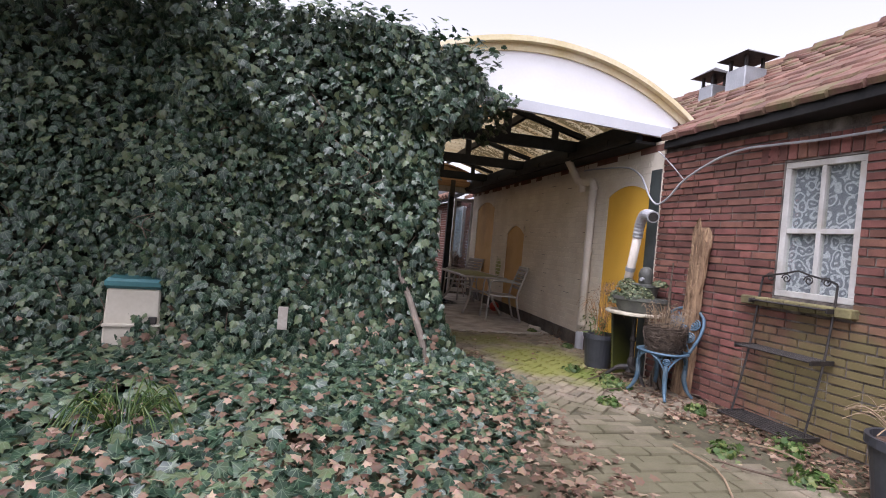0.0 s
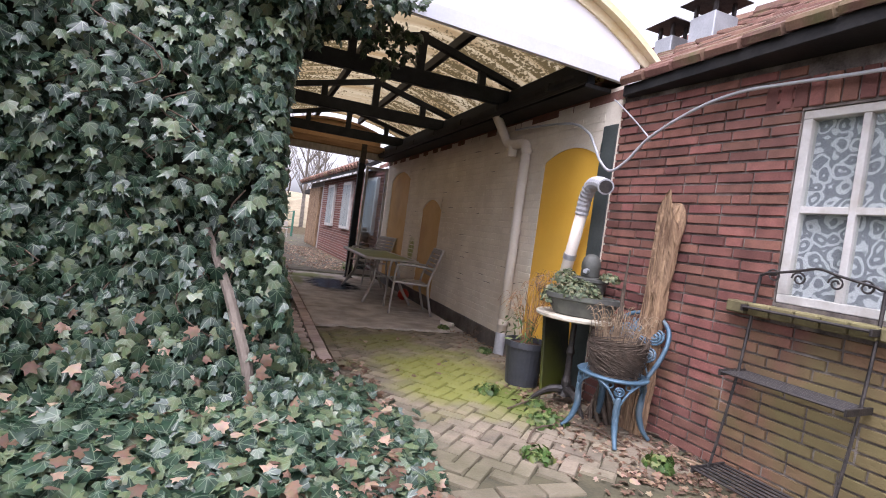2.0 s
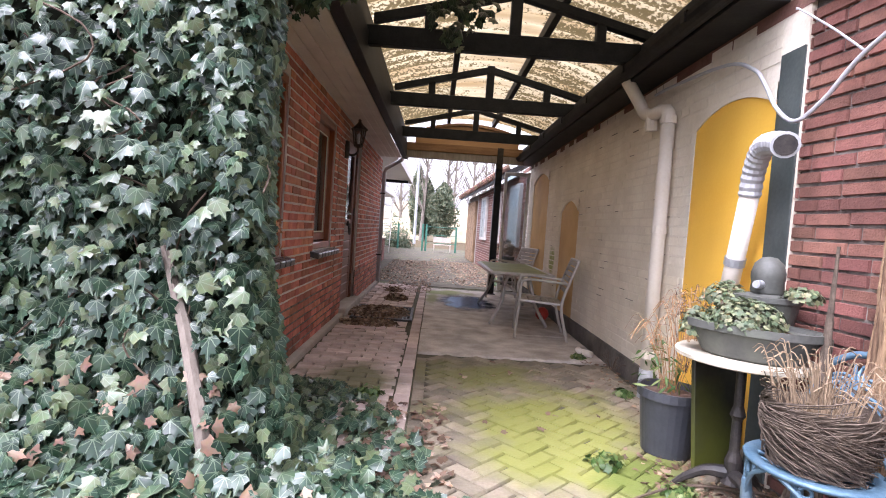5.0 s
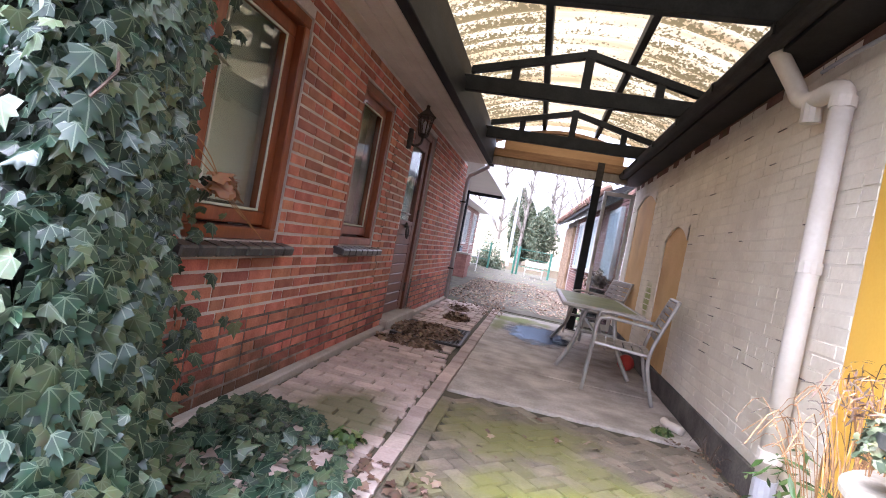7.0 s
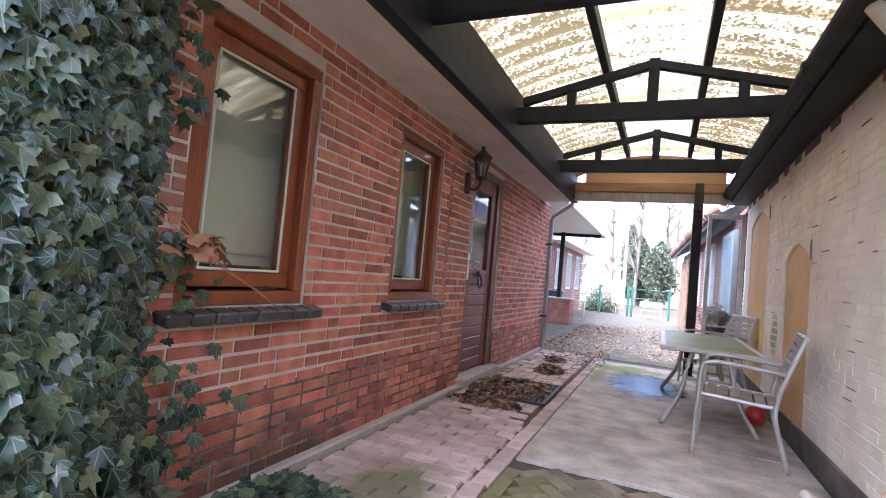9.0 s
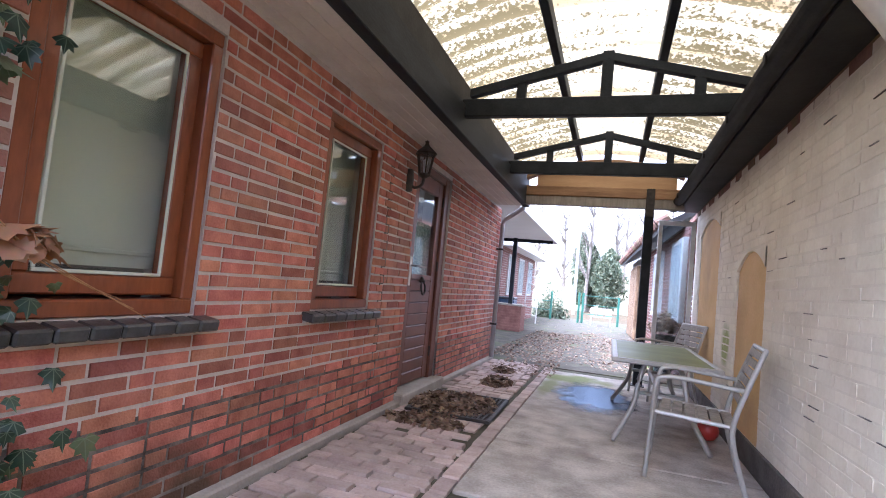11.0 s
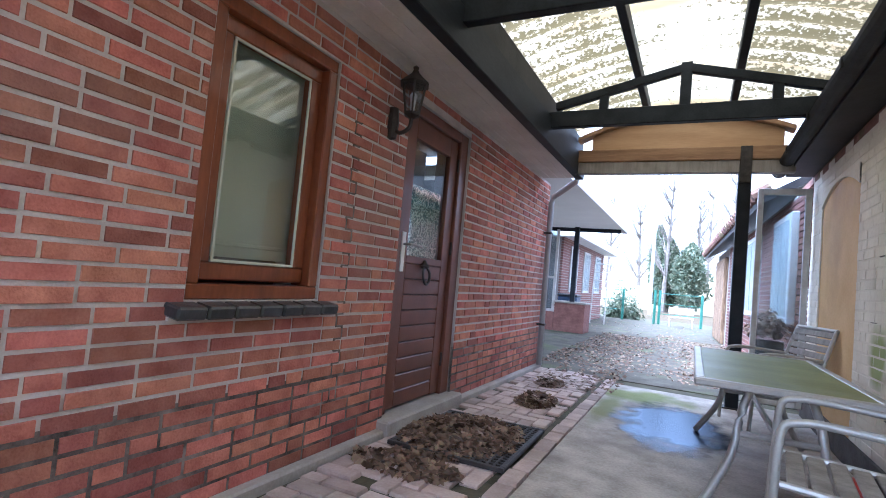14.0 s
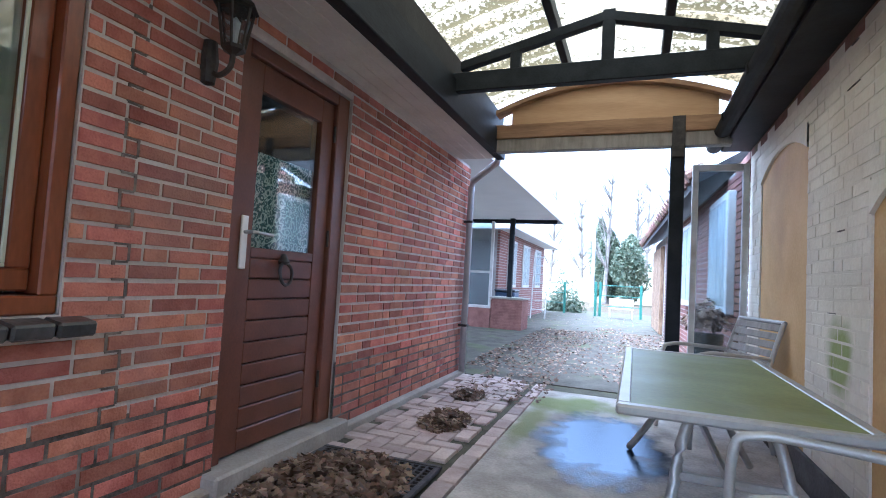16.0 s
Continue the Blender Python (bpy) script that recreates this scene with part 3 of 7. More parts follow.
bm = bmesh.new()
ny, nx = 330, 28
grid = []
for j in range(ny + 1):
    y = 7.22 + (13.6 - 7.22) * j / ny
    grid.append([bm.verts.new((CX - HALF + 2 * HALF * i / nx, y, arc_z(CX - HALF + 2 * HALF * i / nx) + 0.018 * math.sin(y * 2 * math.pi / 0.22)))
                 for i in range(nx + 1)])
for a, b in zip(grid, grid[1:]):
    for i in range(nx):
        bm.faces.new((a[i], a[i + 1], b[i + 1], b[i]))
canopy_roof = solid("roof_canopy", bm, SHEET, "yellowed corrugated translucent canopy roof with rotted leaves", "roof", "structure", smooth=True)


def truss(y):
    t = thing("roof_truss", "blue-black painted timber roof truss with short struts", "truss", "canopy trusses", at=pose(0, y, 0))
    d = 0.035
    part("bottom_chord", box(1.0, 3.03, -d, d, 2.36, 2.50, 0.006), BLACK_PAINT, t)
    for sgn in (-1, 1):
        x_end = CX + sgn * 1.02
        bm = bmesh.new()
        v = []
        for yy in (-d, d):
            v.append([bm.verts.new(p) for p in ((x_end, yy, 2.52), (x_end, yy, 2.58), (CX, yy, 2.83), (CX, yy, 2.77))])
        a, b = v
        for k in range(4):
            bm.faces.new((a[k], a[(k + 1) % 4], b[(k + 1) % 4], b[k]))
        bm.faces.new(a)
        bm.faces.new(b)
        part("top_chord", bm, BLACK_PAINT, t)
        sx = CX + sgn * 0.62
        part("strut", box(sx - 0.035, sx + 0.035, -d * 0.9, d * 0.9, 2.49, 2.65, 0.004), BLACK_PAINT, t)
    part("king_post", box(CX - 0.04, CX + 0.04, -d * 0.95, d * 0.95, 2.49, 2.84, 0.004), BLACK_PAINT, t)
    return t


for y in (8.55, 10.35, 12.25):
    truss(y)
for x in (1.70, 2.46):
    solid("purlin", box(x - 0.03, x + 0.03, 7.25, 13.5, arc_z(x) - 0.13, arc_z(x) - 0.03, 0.005), BLACK_PAINT,
          "black timber purlin under the canopy sheets", "purlin", group="canopy purlins")


def arch_band(name, y0, y1, x0, x1, low, high, mat, label, parent=None, n=40, category="trim"):
    """A board between two curves low(x) and high(x)."""
    bm = bmesh.new()
    cols = []
    for k in range(n + 1):
        x = x0 + (x1 - x0) * k / n
        cols.append([bm.verts.new(p) for p in ((x, y0, low(x)), (x, y0, high(x)), (x, y1, high(x)), (x, y1, low(x)))])
    for a, b in zip(cols, cols[1:]):
        for k in range(4):
            bm.faces.new((a[k], b[k], b[(k + 1) % 4], a[(k + 1) % 4]))
    bm.faces.new(cols[0])
    bm.faces.new(cols[-1][::-1])
    if parent is not None:
        return part(name, bm, mat, parent, label)
    return solid(name, bm, mat, label, category, "structure")


FX0, FX1 = 0.35, 3.52
FC, FH = 0.5 * (FX0 + FX1), 0.5 * (FX1 - FX0)
FR = (FH ** 2 + 0.52 ** 2) / (2 * 0.52)


def front_arc(x):
    return 3.07 - FR + math.sqrt(max(FR ** 2 - (x - FC) ** 2, 0))


arch_band("trim_canopy_front", 7.20, 7.235, FX0 + 0.1, FX1 - 0.12, lambda x: 2.50 - 0.04 * (x - 1.4), lambda x: max(front_arc(x) - 0.07, 2.505 - 0.04 * (x - 1.4)), WHITE_PAINT, "white arched front panel of the canopy", category="panel")
arch_band("trim_canopy_beam", 7.16, 7.20, FX0 + 0.1, FX1 - 0.12, lambda x: 2.41 - 0.04 * (x - 1.4), lambda x: 2.51 - 0.04 * (x - 1.4), material("grey_white_board", (0.55, 0.56, 0.60), (0.64, 0.65, 0.68), 3, 0.5, 0.1, 50), "pale grey front board of the canopy", category="board")
arch_band("trim_canopy_rim", 7.12, 7.26, FX0, FX1, lambda x: front_arc(x) - 0.05, lambda x: front_arc(x), CREAM_EDGE, "yellowed arched rim of the canopy", category="rim")
arch_band("trim_canopy_rim_inner", 7.18, 7.20, FX0 + 0.02, FX1 - 0.02, lambda x: front_arc(x) - 0.12, lambda x: front_arc(x) - 0.05, CREAM_EDGE, "cream band under the arched rim", category="rim")
arch_band("roof_canopy_front", 7.24, 7.9, FX0 + 0.02, FX1 - 0.02, lambda x: front_arc(x) - 0.035, lambda x: front_arc(x) - 0.03, SHEET, "yellowed sheet at the canopy front", category="roof")

# end header of the canopy with arched plywood
solid("trim_header", box(1.0, 2.98, 13.40, 13.54, 2.34, 2.47, 0.008), RAW_WOOD, "weathered timber header beam", "beam", "structure")
solid("trim_header_low", box(0.98, 3.0, 13.42, 13.52, 2.22, 2.338, 0.004), SLAT_GREY, "grey weathered lower board of the header", "beam", "structure")
arch_band("trim_header_ply", 13.44, 13.48, 1.16, 2.9, lambda x: 2.472, lambda x: min(arc_z(x) - 0.12, 2.79 - 0.22 * (x - 2.05) ** 2), PLY, "arched plywood board above the header", category="board")
arch_band("trim_header_rim", 13.37, 13.52, 1.02, 2.98, lambda x: 2.792 - 0.22 * (x - 2.05) ** 2, lambda x: 2.835 - 0.22 * (x - 2.05) ** 2, RAW_WOOD, "curved timber rim above the header", category="rim")

post = thing("canopy_post", "black painted steel canopy post with a bolted bracket", "post", at=pose(2.60, 13.47, 0))
part("shaft", box(-0.055, 0.055, -0.05, 0.05, -0.05, 2.218, 0.004), BLACK_PAINT, post)
part("bracket", box(-0.05, 0.05, -0.075, -0.052, 2.12, 2.47, 0.004), DARK_METAL, post)
part("foot_plate", box(-0.08, 0.08, -0.08, 0.08, 0.0, 0.012, 0.002), DARK_METAL, post)

# ---- paving bases ----
solid("floor_joint_bed", box(0.60, 3.46, 3.2, 22, -0.054, -0.022), JOINT_SOIL, "soil bed between the pavers", "ground", "structure")
for (y0, y1) in ((9.17, 10.17), (10.19, 13.75)):
    solid("floor_concrete", box(1.52, 3.17, y0, y1, -0.03, 0.0, 0.006), CONCRETE, "worn concrete slab with damp stains", "floor", "structure")
def puddle_material():
    m = bpy.data.materials.new("thin_water_film")
    m.use_nodes = True
    t = m.node_tree
    t.nodes.clear()
    N, L = t.nodes.new, t.links.new
    out, mix, tr, gl, fr = (N(q) for q in ("ShaderNodeOutputMaterial", "ShaderNodeMixShader", "ShaderNodeBsdfTransparent", "ShaderNodeBsdfGlossy", "ShaderNodeFresnel"))
    gl.inputs["Roughness"].default_value = 0.22
    gl.inputs[0].default_value = (0.11, 0.13, 0.165, 1)
    fr.inputs["IOR"].default_value = 1.33
    geo, sub, div, ln, ns, wob, rg, mul, tint = (N(q) for q in ("ShaderNodeNewGeometry", "ShaderNodeVectorMath", "ShaderNodeVectorMath", "ShaderNodeVectorMath", "ShaderNodeTexNoise", "ShaderNodeMath", "ShaderNodeMapRange", "ShaderNodeMath", "ShaderNodeMix"))
    sub.operation, div.operation, ln.operation = "SUBTRACT", "DIVIDE", "LENGTH"
    sub.inputs[1].default_value, div.inputs[1].default_value = (2.14, 12.3, 0.003), (0.52, 0.98, 1)
    L(geo.outputs["Position"], sub.inputs[0])
    L(sub.outputs[0], div.inputs[0])
    L(div.outputs[0], ln.inputs[0])
    ns.inputs["Scale"].default_value, ns.inputs["Detail"].default_value = 5, 6
    L(geo.outputs["Position"], ns.inputs["Vector"])
    wob.operation = "MULTIPLY_ADD"
    wob.inputs[1].default_value = 0.9
    L(ns.outputs["Fac"], wob.inputs[0])
    L(ln.outputs["Value"], wob.inputs[2])
    rg.inputs["From Min"].default_value, rg.inputs["From Max"].default_value = 1.28, 0.95
    L(wob.outputs[0], rg.inputs["Value"])
    mul.operation = "MULTIPLY"
    L(fr.outputs[0], mul.inputs[0])
    L(rg.outputs[0], mul.inputs[1])
    tint.data_type = "RGBA"
    tint.inputs[6].default_value, tint.inputs[7].default_value = (1, 1, 1, 1), (0.6, 0.61, 0.62, 1)
    L(rg.outputs[0], tint.inputs[0])
    L(tint.outputs[2], tr.inputs[0])
    L(mul.outputs[0], mix.inputs[0])
    L(tr.outputs[0], mix.inputs[1])
    L(gl.outputs[0], mix.inputs[2])
    L(mix.outputs[0], out.inputs[0])
    return m


bm = bmesh.new()
rim = [bm.verts.new((2.16 + (0.56 + 0.06 * math.sin(3 * q + 1) + 0.035 * math.sin(7 * q)) * math.cos(q), 12.3 + (1.02 + 0.12 * math.sin(2 * q) + 0.06 * math.sin(5 * q + 2)) * math.sin(q), 0.003)) for q in (2 * math.pi * i / 60 for i in range(60))]
bm.faces.new(rim)
solid("puddle", bm, puddle_material(), "shallow rainwater puddle on the concrete", "puddle", "structure").visible_shadow = False
solid("baseboard_step", box(WX - 0.005, WX + 0.06, 7.2, 14.1, -0.05, 0.032, 0.010), CONCRETE_STEP, "rough concrete kerb along the house wall", "kerb", "structure")
solid("door_step", box(WX - 0.20, WX + 0.09, 10.57, 11.66, -0.05, 0.085, 0.012), CONCRETE_STEP, "concrete doorstep under the brown door", "step", "structure")

# ---- windows and door of the house ----
def rail(bm, x0, x1, y0, y1, z0, z1, w, bevel=0.006):
    """A rectangular frame of four rails, w wide."""
    add_box(bm, x0, x1, y0, y1, z0, z0 + w, bevel)
    add_box(bm, x0, x1, y0, y1, z1 - w, z1, bevel)
    add_box(bm, x0, x1, y0, y0 + w, z0 + w, z1 - w, bevel)
    add_box(bm, x0, x1, y1 - w, y1, z0 + w, z1 - w, bevel)


def house_window(name, hole, label, tiles):
    y0, y1, z0, z1 = hole
    w = tagged(new(name), label, "window", "", "structure")
    bm = bmesh.new()
    rail(bm, WX - 0.13, WX - 0.010, y0 + 0.002, y1 - 0.002, z0 + 0.002, z1 - 0.002, 0.06)
    part("window_frame", bm, FRAME_WOOD, w, "varnished reddish hardwood outer frame")
    bm = bmesh.new()
    rail(bm, WX - 0.11, WX - 0.055, y0 + 0.065, y1 - 0.065, z0 + 0.075, z1 - 0.065, 0.07)
    part("sash", bm, FRAME_WOOD, w)
    bm = bmesh.new()
    rail(bm, WX - 0.062, WX - 0.052, y0 + 0.138, y1 - 0.138, z0 + 0.148, z1 - 0.138, 0.012, 0.002)
    part("glazing_bead", bm, BLIND, w, "pale glazing bead")
    pane = part("pane", box(WX - 0.09, WX - 0.084, y0 + 0.13, y1 - 0.13, z0 + 0.14, z1 - 0.13), GLASS, w)
    pane.visible_shadow = False
    part("blind", box(WX - 0.22, WX - 0.215, y0 + 0.02, y1 - 0.02, z0 + 0.17, z1 - 0.02), BLIND, w, "pale green roller blind drawn down")
    part("blind_bar", box(WX - 0.225, WX - 0.205, y0 + 0.03, y1 - 0.03, z0 + 0.22, z0 + 0.24, 0.004), BLIND, w)
    length = y1 - y0 + 0.16
    n = tiles
    for k in range(n):
        a = y0 - 0.08 + length * k / n + 0.003
        b = y0 - 0.08 + length * (k + 1) / n - 0.003
        part("sill_tile", box(WX - 0.04, WX + 0.085, a, b, -0.05, 0.0, 0.008, m=pose(0, 0, z0 - 0.005) @ pose(WX, 0, 0, 0, 9, 0) @ pose(-WX, 0, 0)), SILL, w)
    part("sill_bed", box(WX - 0.05, WX + 0.02, y0 - 0.07, y1 + 0.07, z0 - 0.07, z0 - 0.05), MORTAR, w)
    return w


house_window("window_1", W1, "varnished hardwood window with drawn pale blind", 8)
house_window("window_2", W2, "varnished hardwood casement window with drawn pale blind", 7)

door = tagged(new("door_1"), "dark brown half-glazed door with grooved lower panel", "door", "", "structure")
y0, y1, z0, z1 = DOOR
bm = bmesh.new()
add_box(bm, WX - 0.14, WX - 0.02, y0 + 0.002, y0 + 0.07, z0 + 0.006, z1 - 0.002, 0.006)
add_box(bm, WX - 0.14, WX - 0.02, y1 - 0.13, y1 - 0.002, z0 + 0.006, z1 - 0.002, 0.006)
add_box(bm, WX - 0.14, WX - 0.02, y0 + 0.07, y1 - 0.13, z1 - 0.075, z1 - 0.002, 0.006)
part("door_frame", bm, DOOR_WOOD, door)
LY0, LY1, LZ0, LZ1 = y0 + 0.075, y1 - 0.135, z0 + 0.02, z1 - 0.08
bm = bmesh.new()
GZ = 1.10
add_box(bm, WX - 0.085, WX - 0.045, LY0, LY0 + 0.12, LZ0, LZ1, 0.004)
add_box(bm, WX - 0.085, WX - 0.045, LY1 - 0.12, LY1, LZ0, LZ1, 0.004)
add_box(bm, WX - 0.085, WX - 0.045, LY0 + 0.12, LY1 - 0.12, LZ1 - 0.14, LZ1, 0.004)
add_box(bm, WX - 0.085, WX - 0.045, LY0 + 0.12, LY1 - 0.12, GZ - 0.05, GZ, 0.004)
part("leaf_frame", bm, DOOR_WOOD, door)
k = LZ0
n = 9
for i in range(n):
    a = LZ0 + (GZ - 0.05 - LZ0) * i / n + 0.003
    b = LZ0 + (GZ - 0.05 - LZ0) * (i + 1) / n - 0.003
    part("panel_board", box(WX - 0.08, WX - 0.047, LY0 + 0.121, LY1 - 0.121, a, b, 0.005), DOOR_WOOD, door)
part("panel_back", box(WX - 0.084, WX - 0.065, LY0 + 0.1, LY1 - 0.1, LZ0, GZ - 0.03), DARK_METAL, door)
pane = part("pane", box(WX - 0.070, WX - 0.065, LY0 + 0.115, LY1 - 0.115, GZ - 0.005, LZ1 - 0.135), GLASS, door)
pane.visible_shadow = False
plate = part("handle_plate", box(WX - 0.045, WX - 0.035, LY0 + 0.035, LY0 + 0.08, 0.99, 1.25, 0.003), WHITE_PAINT, door, "aluminium handle plate")
part("handle", tube([(WX - 0.035, LY0 + 0.057, 1.17), (WX + 0.02, LY0 + 0.057, 1.17), (WX + 0.025, LY0 + 0.075, 1.17), (WX + 0.025, LY0 + 0.19, 1.165)], 0.009), ZINC, plate)
knock = part("knocker", tube(smooth_path([(WX - 0.03, 11.07, 1.045), (WX - 0.015, 11.02, 1.0), (WX - 0.01, 11.03, 0.94), (WX - 0.01, 11.07, 0.915), (WX - 0.01, 11.11, 0.94), (WX - 0.015, 11.115, 1.0), (WX - 0.03, 11.075, 1.045)]), 0.009, 8), DARK_METAL, door, "black iron door knocker", True)
part("knocker_head", lathe([(0.0, 0), (0.03, 0.005), (0.035, 0.02), (0.022, 0.035), (0.012, 0.06), (0.0, 0.065)], 14, (WX - 0.035, 11.07, 1.02)), DARK_METAL, knock)
for z in (0.35, 1.2, 1.85):
    part("hinge", tube([(WX - 0.035, LY1 + 0.004, z - 0.05), (WX - 0.035, LY1 + 0.004, z + 0.05)], 0.009), DARK_METAL, door)

# wall lantern
lamp = thing("wall_lantern", "black cast wall lantern beside the brown door", "wall lamp", at=pose(WX, 10.42, 0))
part("backplate", lathe([(0.0, -0.1), (0.03, -0.09), (0.04, 0), (0.03, 0.09), (0.0, 0.1)], 12, (0.012, 0, 1.86), 1.0), DARK_METAL, lamp)
part("arm", tube(smooth_path([(0.02, 0, 1.83), (0.07, 0, 1.80), (0.13, 0, 1.83), (0.14, 0, 1.90)]), 0.012, 8), DARK_METAL, lamp)
body = bmesh.new()
for k in range(6):
    a = math.pi / 3 * k
    add_tube(body, [(0.14 + 0.045 * math.cos(a), 0.045 * math.sin(a), 1.91), (0.14 + 0.075 * math.cos(a), 0.075 * math.sin(a), 2.08)], 0.006, 5)
part("cage", body, DARK_METAL, lamp)
part("base_cup", lathe([(0.015, 1.88), (0.05, 1.90), (0.052, 1.915), (0.0, 1.916)], 6, (0.14, 0, 0)), DARK_METAL, lamp)
part("glass", lathe([(0.04, 1.918), (0.07, 2.075), (0.0, 2.076)], 6, (0.14, 0, 0)), FROST, lamp, "clear lantern glass")
part("roof_cap", lathe([(0.095, 2.078), (0.09, 2.09), (0.05, 2.125), (0.025, 2.15), (0.015, 2.17), (0.02, 2.185), (0.0, 2.2)], 6, (0.14, 0, 0)), DARK_METAL, lamp)
part("bulb", lathe([(0.012, 1.93), (0.016, 1.98), (0.022, 2.02), (0.0, 2.045)], 10, (0.14, 0, 0)), WHITE_PAINT, lamp)

# house downpipe
dp = thing("house_downpipe", "grey-brown downpipe with a swan neck at the house corner", "downpipe")
part("pipe", tube([(WX + 0.06, 13.98, 0.03), (WX + 0.06, 13.98, 1.98), (WX + 0.08, 13.96, 2.05), (0.93, 13.84, 2.22), (0.95, 13.8, 2.28)], 0.035, 12), GREY_PVC, dp, smooth=True)
for z in (0.5, 1.6):
    part("clip", box(WX, WX + 0.10, 13.94, 14.02, z, z + 0.025, 0.003), DARK_METAL, dp)

# right window with lace
rwin = tagged(new("window_3"), "white-framed four-pane window with net curtain and mossy brick sill", "window", "", "structure")
y0, y1, z0, z1 = RW
OLD_WHITE = material("flaking_white_paint", (0.47, 0.455, 0.43), (0.62, 0.60, 0.57), 8, 0.6, 0.4, 70, stain=(0.36, 0.31, 0.24), stain_amount=0.6, stain_scale=6)
bm = bmesh.new()
rail(bm, BX + 0.02, BX + 0.09, y0 + 0.002, y1 - 0.002, z0 + 0.002, z1 - 0.002, 0.045, 0.004)
part("window_frame", bm, OLD_WHITE, rwin)
part("mullion", box(BX + 0.025, BX + 0.075, (y0 + y1) / 2 - 0.016, (y0 + y1) / 2 + 0.016, z0 + 0.045, z1 - 0.045, 0.003), OLD_WHITE, rwin)
part("transom", box(BX + 0.028, BX + 0.072, y0 + 0.045, y1 - 0.045, (z0 + z1) / 2 - 0.03, (z0 + z1) / 2 + 0.006, 0.003), OLD_WHITE, rwin)
for a, b in ((y0 + 0.045, (y0 + y1) / 2 - 0.016), ((y0 + y1) / 2 + 0.016, y1 - 0.045)):
    for c, d in ((z0 + 0.045, (z0 + z1) / 2 - 0.03), ((z0 + z1) / 2 + 0.006, z1 - 0.045)):
        p = part("pane", box(BX + 0.05, BX + 0.054, a, b, c, d), GLASS, rwin)
        p.visible_shadow = False


def lace_material(name, dark, light, size=13.0, rings=16.0):
    """Curled lace: bent rings of thread over a dim ground."""
    m = material(name, dark, light, 10, 0.9, 0.0, 30)
    t = m.node_tree
    N, L = t.nodes.new, t.links.new
    geo = N("ShaderNodeNewGeometry")
    bend = N("ShaderNodeTexNoise")
    bend.inputs["Scale"].default_value = 9
    L(geo.outputs["Position"], bend.inputs["Vector"])
    shift = N("ShaderNodeVectorMath")
    shift.operation = "MULTIPLY_ADD"
    shift.inputs[1].default_value = (0.09, 0.09, 0.09)
    L(bend.outputs["Color"], shift.inputs[0])
    L(geo.outputs["Position"], shift.inputs[2])
    vor = N("ShaderNodeTexVoronoi")
    vor.inputs["Scale"].default_value = size
    L(shift.outputs[0], vor.inputs["Vector"])
    mul = N("ShaderNodeMath")
    mul.operation = "MULTIPLY"
    mul.inputs[1].default_value = rings
    L(vor.outputs["Distance"], mul.inputs[0])
    sn = N("ShaderNodeMath")
    sn.operation = "SINE"
    L(mul.outputs[0], sn.inputs[0])
    rg = N("ShaderNodeMapRange")
    rg.inputs["From Min"].default_value, rg.inputs["From Max"].default_value = -0.1, 0.5
    L(sn.outputs[0], rg.inputs["Value"])
    mx = N("ShaderNodeMix")
    mx.data_type = "RGBA"
    mx.inputs[6].default_value, mx.inputs[7].default_value = (*dark, 1), (*light, 1)
    L(rg.outputs[0], mx.inputs[0])
    L(mx.outputs[2], t.nodes["Principled BSDF"].inputs["Base Color"])
    return m


part("net_curtain", box(BX + 0.075, BX + 0.08, y0 + 0.03, y1 - 0.03, z0 + 0.03, z1 - 0.03), lace_material("net_curtain", (0.27, 0.27, 0.31), (0.64, 0.63, 0.68)), rwin, "white net curtain with curled pattern")
part("lace_curtain", box(WX - 0.11, WX - 0.107, LY0 + 0.1, LY1 - 0.1, GZ, GZ + 0.50), lace_material("teal_lace", (0.035, 0.12, 0.13), (0.52, 0.62, 0.60), 30.0, 14.0), door, "teal patterned curtain behind the glass")
MOSSY = material("mossy_sill_brick", (0.12, 0.10, 0.05), (0.22, 0.19, 0.09), 9, 0.95, 0.7, 60, vary=0.2)
for k in range(7):
    a = y0 - 0.05 + 0.115 * k
    part("sill_brick", box(BX - 0.075, BX + 0.03, a + 0.004, a + 0.111, z0 - 0.085, z0 - 0.02, 0.008), MOSSY, rwin)
for k in range(11):
    a = y0 - 0.05 + 0.073 * k
    part("lintel_brick", box(BX - 0.003, BX + 0.02, a + 0.005, a + 0.068, z1 + 0.015, z1 + 0.17, 0.004), DARK_BRICK, rwin)

# ---- garden table and chairs ----
tab = thing("garden_table", "aluminium garden table with green algae on its glass top", "table", at=pose(2.63, 11.47, 0))
HX, HY, TZ = 0.375, 0.87, 0.625
bm = bmesh.new()
add_box(bm, -HX, HX, -HY, -HY + 0.05, TZ - 0.035, TZ, 0.008)
add_box(bm, -HX, HX, HY - 0.05, HY, TZ - 0.035, TZ, 0.008)
add_box(bm, -HX, -HX + 0.05, -HY + 0.05, HY - 0.05, TZ - 0.035, TZ, 0.008)
add_box(bm, HX - 0.05, HX, -HY + 0.05, HY - 0.05, TZ - 0.035, TZ, 0.008)
part("top_frame", bm, TABLE_METAL, tab)
part("glass_top", box(-HX + 0.045, HX - 0.045, -HY + 0.045, HY - 0.045, TZ - 0.012, TZ - 0.004), TABLE_TOP, tab, "glass top covered in green algae")
